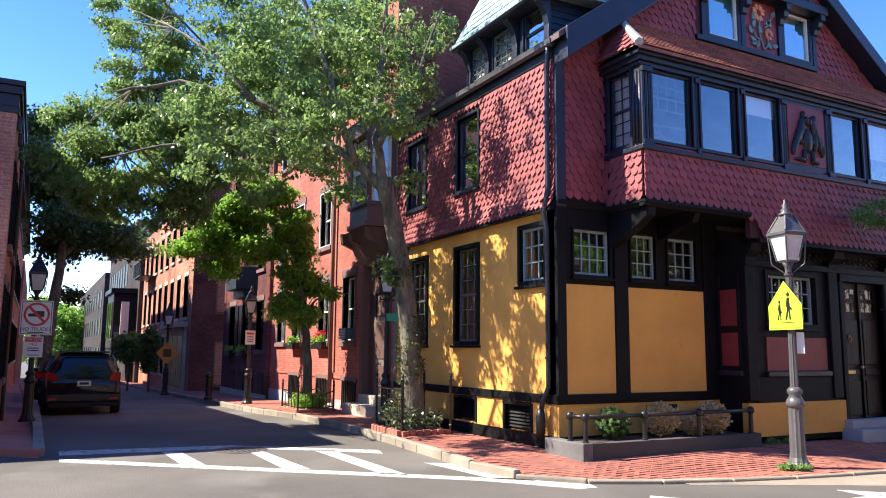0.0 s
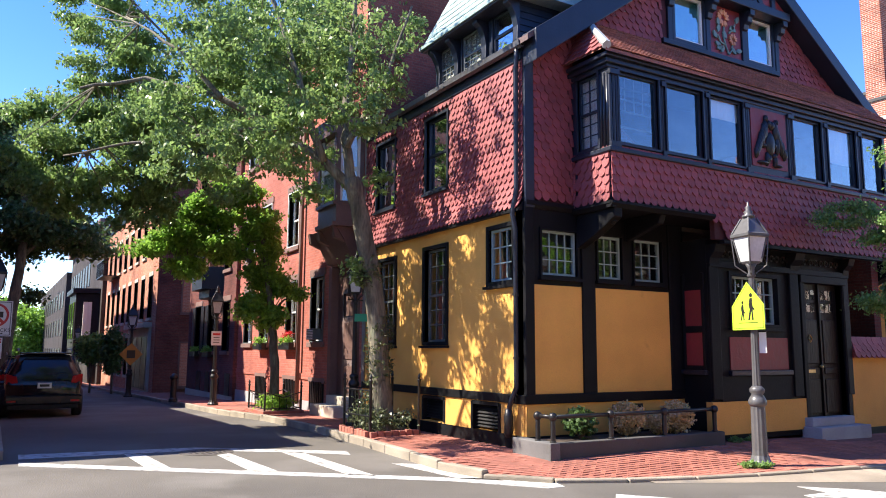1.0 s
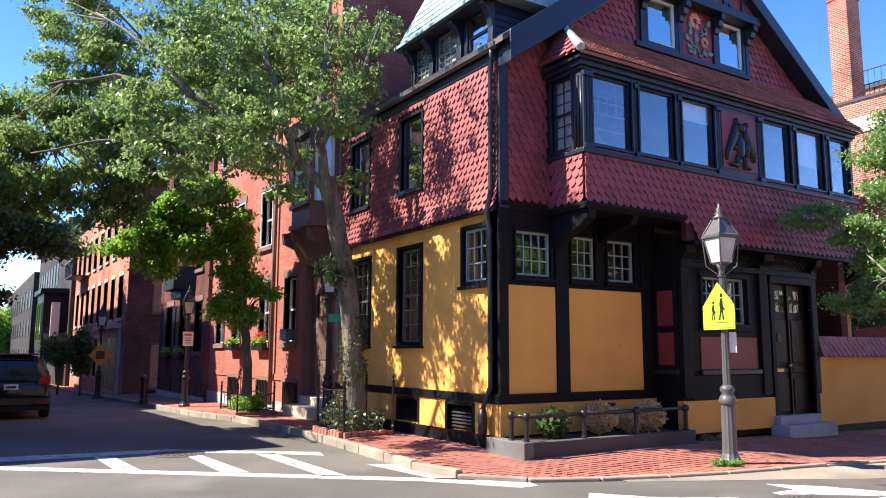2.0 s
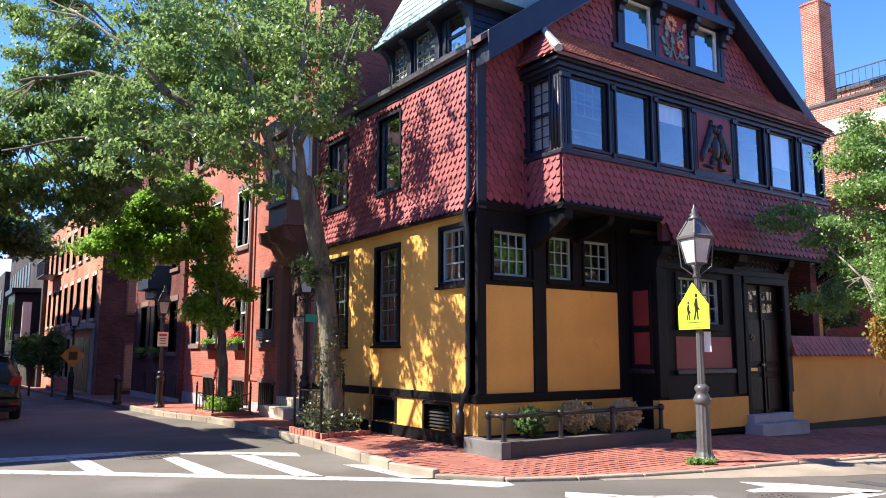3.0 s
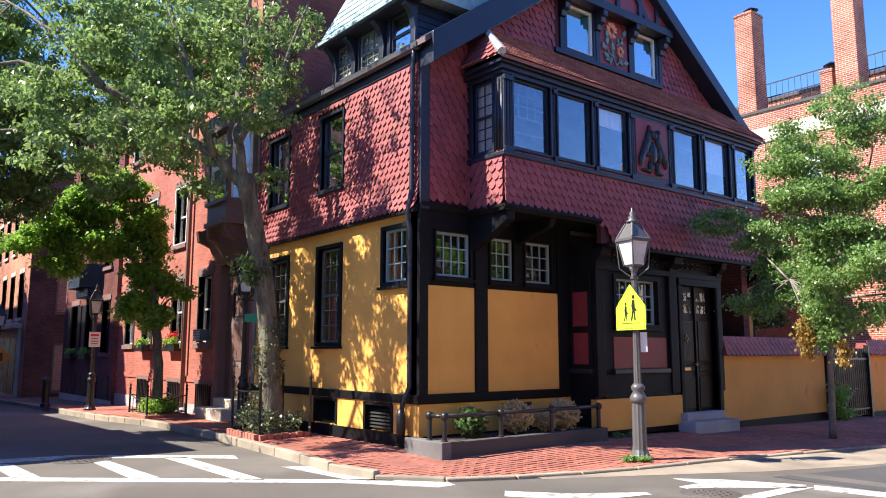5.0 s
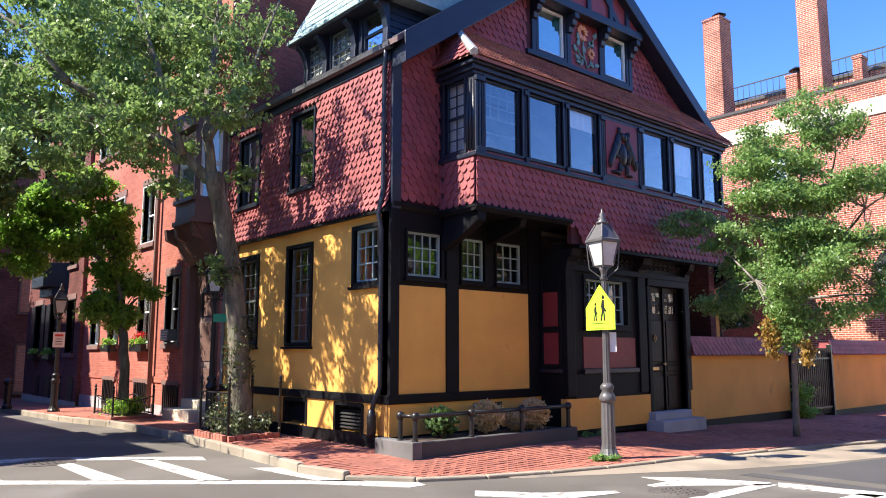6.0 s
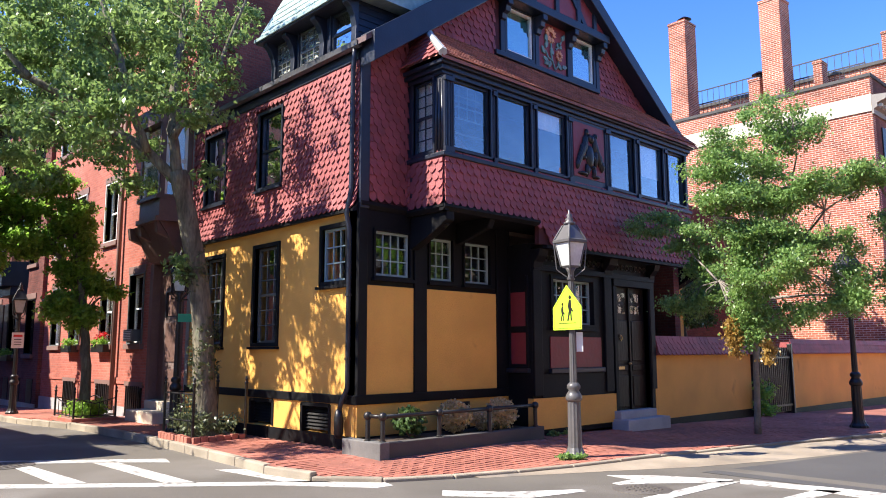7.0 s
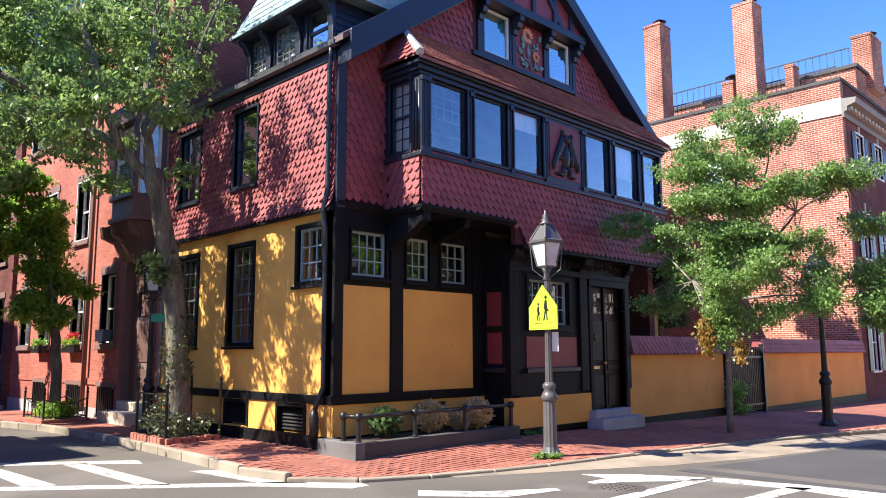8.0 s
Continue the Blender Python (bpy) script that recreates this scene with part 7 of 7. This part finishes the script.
crown_m = [(7.76, -2.64, 2.37, 0.4, 0.42, 0.25), (8.28, -3.34, 2.19, 0.52, 0.55, 0.17), (8.89, -4.13, 2.46, 0.6, 0.62, 0.14), (7.79, -2.71, 1.9, 0.24, 0.25, 0.24), (9.49, -5.05, 3.98, 0.5, 0.5, 0.15),
           (6.17, -1.56, 4.02, 0.42, 0.45, 0.14), (6.49, -2.13, 3.76, 0.48, 0.5, 0.2), (6.63, -2.39, 3.18, 0.42, 0.45, 0.2), (6.47, -2.08, 2.4, 0.45, 0.48, 0.16), (6.72, -2.56, 2.61, 0.38, 0.4, 0.2), (7.3, -5.7, 2.6, 0.4, 0.42, 0.3), (7.3, -5.77, 2.2, 0.4, 0.42, 0.25)]

# Slid along the view, out of the house's shadow.
crown_l = [slide_on_view(q) for q in crown_l]
crown_m = [slide_on_view(q) if k < 5 else q for k, q in enumerate(crown_m)]
tree3 = thing("locust_tree", (8.3, -2.52, pave_z(8.3, -2.52)), "slender honey locust with feathery leaves and dry tips", "tree")
THINBARK = mat("smooth_grey_bark", (0.2, 0.18, 0.16), 0.9, fine=30, coarse=5, vary=0.3, bump=0.6)
branch(tree3, [(8.3, -2.52, pave_z(8.3, -2.52) - 0.03), (8.2, -2.6, 1.2), (7.95, -2.8, 2.3), (7.7, -2.98, 3.2), (6.7, -3.6, 4.4), (6.0, -4.0, 5.4)], 0.07, 0.014, 9, THINBARK, 0.012, 51, "trunk")
locust_limbs = [[(7.86, -2.85, 2.3), (7.5, -2.6, 3.2), (7.2, -2.4, 4.2), (7.2, -2.4, 5.1)], [(7.88, -2.9, 2.7), (8.3, -3.5, 3.5), (8.6, -4.0, 4.3), (9.1, -4.8, 4.9)], [(7.86, -2.85, 2.2), (7.2, -2.4, 2.9), (6.5, -2.0, 3.6)], [(7.9, -2.95, 3.2), (8.2, -3.5, 4.4), (8.2, -3.7, 5.7)], [(7.86, -2.9, 2.5), (8.3, -3.4, 2.6), (8.9, -4.1, 2.6)]]
locust_limbs = [[p[0], *[slide_on_view(q, 0.93 if i == 0 else 0.86) if q[0] > 7 else q for i, q in enumerate(p[1:])]] for p in locust_limbs]
rt = []
for k, pts in enumerate(locust_limbs):
    branch(tree3, pts, 0.035, 0.01, 7, THINBARK, 0.02, 60 + k)
    rt += pts[1:]
twigs(tree3, crown_l + crown_m[:-2], rt, 4, 71, 0.008, THINBARK)
leaves("crown", clumps([(q[0], q[1], q[2], q[3] * 1.15, q[4] * 1.15, q[5]) for q in crown_l], 15, 0.3, 304), 46000, 0.06, LEAF_C, tree3, 9, droop=0.9, clump=16, spread=0.12)
leaves("crown", clumps([(*q[:5], q[5] * 1.6) for q in crown_m], 14, 0.3, 305), 30000, 0.06, LEAF_C, tree3, 10, droop=0.9, clump=16, spread=0.12)
leaves("dry_spray", [slide_on_view(q) for q in ((7.55, -2.44, 1.9, 0.1, 0.1, 0.28), (7.83, -3.04, 1.5, 0.08, 0.08, 0.28), (7.6, -2.5, 1.65, 0.09, 0.09, 0.3))], 2400, 0.06, LEAF_DRY, tree3, 11, droop=1.5, clump=12, spread=0.06)
locust2 = thing("locust_tree", (6.6, -8.6, fall(6.6)), "honey locust at the opposite kerb reaching over the street", "tree")
branch(locust2, [(9.5, -8.6, -0.2), (9.4, -8.4, 2.4), (8.6, -7.2, 3.0), (7.6, -6.1, 2.8)], 0.07, 0.015, 8, THINBARK, 0.02, 77, "trunk")
leaves("crown", [(7.5, -5.9, 2.75, 0.4, 0.45, 0.28), (7.6, -6.2, 2.4, 0.5, 0.5, 0.25), (9.2, -8.0, 3.6, 1.0, 1.0, 0.6)], 16000, 0.05, LEAF_C, locust2, 12, droop=0.5, clump=20, spread=0.13)

dark = thing("tree", (-6.7, 25, fall_y(25)), "tall dark street tree across the side street", "tree")
branch(dark, [(-6.75, 25, fall_y(25) - 0.05), (-6.7, 25, 2.0), (-6.5, 25, 4.0), (-6.3, 25.2, 6.5), (-6.6, 25.4, 9.0)], 0.3, 0.1, 10, BARK, 0.03, 81, "trunk")
branch(dark, [(-6.4, 25.1, 5.2), (-5.6, 25.4, 6.2), (-4.4, 26.0, 6.6)], 0.12, 0.03, 8, BARK, 0.03, 82)
leaves("crown", [(-7.57, 26.41, 10.79, 0.83, 0.87, 1.0), (-7.26, 24.41, 8.9, 1.0, 1.1, 1.0), (-6.53, 26.41, 8.17, 1.39, 1.46, 1.0), (-5.86, 24.39, 6.5, 1.75, 1.8, 0.8), (-4.63, 26.32, 6.34, 1.3, 1.4, 0.8), (-3.6, 28.23, 6.14, 1.0, 1.1, 0.5), (-6.36, 26.4, 5.9, 1.0, 1.1, 0.7), (-5.9, 26.39, 3.7, 0.5, 0.55, 0.3), (-7.65, 28.41, 8.94, 0.88, 0.92, 0.85)], 26000, 0.2, LEAF_D, dark, 13, clump=18, spread=0.35)
far = thing("tree_group", (-4, 101, -1.9), "bright green trees closing the end of the street", "tree", kind="stuff")
for x in (-6.5, -4.0, -1.5):
    branch(far, [(x, 101, fall_y(90) - 0.2), (x, 101, 2), (x + 0.3, 101, 5)], 0.3, 0.1, 7, BARK, 0.05, 90, "trunk")
leaves("crown", [(-4.04, 100.4, 5.2, 3.6, 3.8, 2.0), (-4.5, 100.4, 2.2, 3.8, 4.0, 1.6), (-3.1, 100.3, 0.6, 3.4, 3.6, 1.2), (-1.3, 100.3, 4.0, 2.5, 2.7, 2.2), (-6.5, 100.4, 6.4, 2.5, 2.7, 1.6), (-7.5, 100, 2.0, 2.5, 2.5, 2.5)], 26000, 0.35, LEAF_B, far, 14, clump=16, spread=0.5)
for x, y, blobs, m, sd in ((-3.25, 28.2, [(-3.24, 28.21, 1.75, 0.6, 0.62, 0.5), (-3.27, 28.21, 1.3, 0.5, 0.5, 0.45)], LEAF_C, 15), (-2.6, 26.1, [(-2.63, 26.12, 1.5, 0.35, 0.38, 1.0)], LEAF_D, 16)):
    st = thing("young_tree", (x, y, fall_y(y)), "small street tree on the far pavement", "tree")
    branch(st, [(x, y, fall_y(y) - 0.03), (x, y, 1.2)], 0.05, 0.03, 7, BARK, 0.01, sd, "trunk")
    leaves("crown", blobs, 3000, 0.16, m, st, sd, clump=10, spread=0.16)

# Unseen trees: greenery for window reflections, and less red bounce light.
for k, (x, y) in enumerate(((-14, -13.2), (-3.0, -14.2), (5.0, -13.8), (13.0, -14.0))):
    bt = thing("street_tree", (x, y, fall(x)), "unseen leafy street tree on the opposite pavement, for reflections and bounce", "tree", "opposite trees")
    branch(bt, [(x, y, fall(x) - 0.1), (x + 0.1, y, 2.5), (x, y + 0.2, 5.0)], 0.18, 0.06, 9, BARK, 0.03, 200 + k, "trunk")
    leaves("crown", [(x, y, 5.4, 1.9, 1.8, 1.5), (x - 1.3, y + 0.4, 4.4, 1.2, 1.2, 0.9), (x + 1.4, y + 0.2, 4.6, 1.3, 1.2, 1.0)], 9000, 0.22, LEAF_B, bt, 210 + k, clump=14, spread=0.35)

# ---- tree pits, shrubs, weeds ----
def iron_post(t, x, y, h):
    p = part("post", Mb().box(x - 0.018, x + 0.018, y - 0.018, y + 0.018, 0.0, h), BLACK, t)
    part("spear", Mb().lathe([(0.03, h), (0.035, h + 0.03), (0.015, h + 0.05), (0.03, h + 0.09), (0.0, h + 0.16)], (x, y, 0), 8), BLACK, p)


pit = thing("tree_guard", (-1.0, 3.3, 0), "black iron posts and wire round the large tree", "tree guard")
for x, y in ((-1.36, 3.9), (-1.36, 2.75), (-0.4, 2.72), (-0.35, 3.9)):
    iron_post(pit, x, y, 0.95)
for z in (0.35, 0.8):
    part("rail", Mb().tube([(-1.36, 3.9, z), (-1.36, 2.75, z)], 0.012, 6), BLACK, pit)
    part("rail", Mb().tube([(-1.36, 3.9, z), (-0.35, 3.9, z)], 0.012, 6), BLACK, pit)
for i in range(8):
    part("wire", Mb().tube([(-1.36, 2.8 + i * 0.15, 0.05), (-1.36, 2.8 + i * 0.15, 0.8)], 0.005, 4), BLACK, pit)
for i in range(9):
    part("edging_brick", Mb().box(-1.46, -1.38, 2.75 + i * 0.13, 2.865 + i * 0.13, -0.02, 0.1 + 0.01 * (i % 3)), PAVER, pit, bevel=0.008)
for i in range(7):
    part("edging_brick", Mb().box(-1.38 + i * 0.14, -1.26 + i * 0.14, 2.66, 2.74, -0.02, 0.09 + 0.012 * (i % 2)), PAVER, pit, bevel=0.008)
part("earth", Mb().lathe([(0.62, -0.02), (0.55, 0.02), (0.3, 0.06)], (-0.9, 3.3, 0), 16), SOIL, pit)
ivy = thing("ivy", (-1.15, 3.3, 0), "grey-green ivy tangled at the foot of the tree", "ivy")
leaves("foliage", [(-1.15, 3.5, 0.35, 0.22, 0.4, 0.35), (-1.1, 3.1, 0.25, 0.25, 0.3, 0.25), (-1.05, 3.35, 0.8, 0.15, 0.2, 0.25), (-0.7, 2.95, 0.25, 0.3, 0.2, 0.2)], 1500, 0.07, leaf_mat("ivy_leaf", (0.2, 0.24, 0.12), (0.06, 0.08, 0.04)), ivy, 17, clump=8, spread=0.08)
leaves("creeper", [(-0.94, 3.28, 1.5, 0.28, 0.28, 0.8), (-1.2, 3.24, 3.0, 0.24, 0.24, 0.5)], 3200, 0.055, leaf_mat("creeper_leaf", (0.12, 0.15, 0.06), (0.05, 0.065, 0.03)), ivy, 18, clump=5, spread=0.03)
pit2 = thing("tree_guard", (-1.05, 8.9, 0), "low black iron railing round the young tree", "tree guard")
cs4 = [(-1.5, 8.3), (-1.5, 9.6), (-0.6, 9.6), (-0.6, 8.3)]
for x, y in cs4:
    iron_post(pit2, x, y, 0.62)
for (x0, y0), (x1, y1) in zip(cs4, cs4[1:] + cs4[:1]):
    part("rail", Mb().tube([(x0, y0, 0.5), ((x0 + x1) / 2, (y0 + y1) / 2, 0.38), (x1, y1, 0.5)], 0.013, 6), BLACK, pit2)
    part("rail", Mb().tube([(x0, y0, 0.12), (x1, y1, 0.12)], 0.012, 6), BLACK, pit2)
    for i in range(1, 5):
        f = i / 5
        part("bar", Mb().tube([(x0 + (x1 - x0) * f, y0 + (y1 - y0) * f, 0.1), (x0 + (x1 - x0) * f, y0 + (y1 - y0) * f, 0.42)], 0.009, 5), BLACK, pit2)
part("edging", Mb().box(-1.56, -0.55, 8.22, 9.68, -0.02, 0.07), BRICK_RED, pit2)
gp = thing("ground_plants", (-1.05, 8.9, 0.05), "low green plants at the foot of the young tree", "plants")
leaves("foliage", [(-1.1, 8.6, 0.25, 0.35, 0.3, 0.2), (-1.0, 9.2, 0.22, 0.35, 0.3, 0.18)], 1500, 0.09, LEAF_B, gp, 19, clump=8, spread=0.09)

for x, y, z, r, m, n, lab, sd in ((0.72, -0.42, 0.4, 0.26, LEAF_D, 1700, "small dark green shrub in the planter", 24), (1.66, -0.45, 0.44, 0.29, SHRUB_DRY, 3600, "straw-coloured dried shrub in the planter", 25), (2.3, -0.5, 0.34, 0.2, SHRUB_DRY, 1500, "small straw-coloured dried shrub in the planter", 26), (2.72, -0.5, 0.42, 0.3, SHRUB_DRY, 3600, "straw-coloured dried shrub in the planter", 27)):
    sh = thing("shrub", (x, y, 0.17), lab, "shrub", "planter shrubs")
    mb = Mb()
    g = random.Random(sd)
    for i in range(26):
        a, e = g.uniform(0, 6.28), g.uniform(0.2, 1.0)
        mb.tube([(x, y, 0.16), (x + r * e * 0.5 * math.cos(a), y + r * e * 0.5 * math.sin(a), z - 0.05), (x + r * e * math.cos(a), y + r * e * math.sin(a), z + r * (1.1 - e * 0.7))], [0.006, 0.004, 0.002], 4)
    tagged(part("stem_mass", mb, BROWNSTONE if m is LEAF_D else SHRUB_DRY, sh, weld=False), kind="stuff")
    leaves("foliage", [(x, y, z + 0.02, r, r, r * 0.9)], n, 0.045 if m is SHRUB_DRY else 0.07, m, sh, sd, clump=5, spread=0.025, droop=-0.6)
for x, y, r, n, sd in ((2.0, -2.45, 0.16, 500, 33), (2.15, -2.6, 0.1, 260, 34), (3.9, -0.75, 0.14, 200, 35), (4.3, -0.72, 0.12, 160, 36)):
    wd = thing("weed_tuft", (x, y, 0), "tuft of green weeds in the brick pavement", "weeds", "weeds")
    leaves("tuft", [(x, y, pave_z(x, y) + 0.04, r, r * 0.6, 0.04)], n // 2, 0.06, LEAF_C, wd, sd, clump=5, spread=0.03, droop=-0.9)
vine = thing("vine", (12.1, -0.9, fall(12)), "light green vine in front of the garden gate", "plants")
leaves("foliage", [(12.3, -0.85, 0.45, 0.2, 0.15, 0.3), (12.7, -0.85, 0.5, 0.2, 0.15, 0.2), (12.5, -0.85, 0.0, 0.35, 0.2, 0.2)], 700, 0.1, LEAF_B, vine, 37, clump=8, spread=0.1)
yt = thing("tree", (13, 1.6, fall(13)), "shaded dark green tree in the garden behind the wall", "tree")
branch(yt, [(13, 1.6, -0.3), (13, 1.6, 2.0), (12.6, 1.5, 3.6)], 0.1, 0.04, 8, BARK, 0.02, 95, "trunk")
leaves("crown", clumps([(12.2, 1.3, 3.3, 1.1, 0.8, 0.8), (13.4, 1.6, 3.0, 1.1, 0.8, 0.8), (11.2, 0.9, 2.7, 0.7, 0.6, 0.6)], 12, 0.4, 311), 14000, 0.1, LEAF_D, yt, 38, clump=14, spread=0.14)
# Added tree, mostly behind the locust, to shade the brick house's side.
yt2 = thing("tree", (19.8, 2.3, fall(19.8)), "garden tree added to shade the wall of the brick house", "tree")
branch(yt2, [(19.8, 2.3, -0.4), (19.8, 2.3, 3.0), (19.6, 2.4, 6.0)], 0.14, 0.05, 8, BARK, 0.03, 96, "trunk")
leaves("crown", clumps([(19.6, 2.3, 6.3, 1.2, 1.2, 0.9), (20.4, 1.4, 4.9, 1.2, 1.1, 0.9), (18.8, 2.2, 4.8, 1.1, 1.1, 0.8), (20.2, 2.8, 7.3, 0.8, 0.8, 0.5)], 12, 0.4, 312), 16000, 0.11, LEAF_C, yt2, 39, clump=14, spread=0.16)

# ---- paving bricks ----
def inside(x, y, poly):
    c = False
    for (x0, y0), (x1, y1) in zip(poly, poly[1:] + poly[:1]):
        if (y0 > y) != (y1 > y) and x < x0 + (y - y0) * (x1 - x0) / (y1 - y0):
            c = not c
    return c


BL, BW = 0.203, 0.1
pb = Mb().hexa([(-BL / 2 + 0.004, -BW / 2 + 0.004, -0.03), (BL / 2 - 0.004, -BW / 2 + 0.004, -0.03), (BL / 2 - 0.004, BW / 2 - 0.004, -0.03), (-BL / 2 + 0.004, BW / 2 - 0.004, -0.03),
                (-BL / 2 + 0.006, -BW / 2 + 0.006, 0.0), (BL / 2 - 0.006, -BW / 2 + 0.006, 0.0), (BL / 2 - 0.006, BW / 2 - 0.006, 0.0), (-BL / 2 + 0.006, BW / 2 - 0.006, 0.0)])
brick_me = mesh_of("paving_brick", pb, PAVER)
base = np.array([v.co[:] for v in brick_me.vertices])
polys = [tuple(p.vertices) for p in brick_me.polygons]
zone = [(k[0] + 0.14, k[1] + 0.1) if k[1] < 2.5 else (k[0] + 0.15, k[1]) for k in KERB] + [(60, -0.6), (7.6, -0.6), (0.0, 0.0), (0.0, 70)]
g = random.Random(12)
near, restv, restf = [], [], []
blocked = [(-0.33, 3.37, -0.98, 0.0), (-1.47, -0.33, 2.66, 3.95), (-1.57, -0.54, 8.2, 9.7), (5.94, 7.82, -1.21, 0), (3.46, 7.7, -0.66, 0)]
for j in range(-80, 170):
    for i in range(-18, 85):
        x = i * BL + (BL / 2 if j % 2 else 0)
        y = j * BW
        if x > 15 or not inside(x, y, zone) or any(a < x < b and c < y < d for a, b, c, d in blocked):
            continue
        dip = 0.006 * math.sin(x * 1.7 + y) + 0.005 * math.sin(y * 2.3 - x * 0.6)
        m = Matrix.Translation((x, y, pave_z(x, y) + dip + g.uniform(-0.003, 0.003))) @ Euler((g.uniform(-0.007, 0.007), g.uniform(-0.007, 0.007), g.uniform(-0.012, 0.012))).to_matrix().to_4x4()
        if len(near) < 300 and -1.6 < x < 1.4 and y < -1.1:
            near.append(piece("paving_brick", brick_me, m, pavement))
        else:
            a = np.array(m)
            k = len(restv)
            restv += [tuple(q) for q in base @ a[:3, :3].T + a[:3, 3]]
            restf += [tuple(k + q for q in f) for f in polys]
me = bpy.data.meshes.new("paving_field")
me.from_pydata(restv, [], restf)
me.materials.append(PAVER)
tagged(piece("paving_field", me, Matrix(), pavement), kind="stuff")
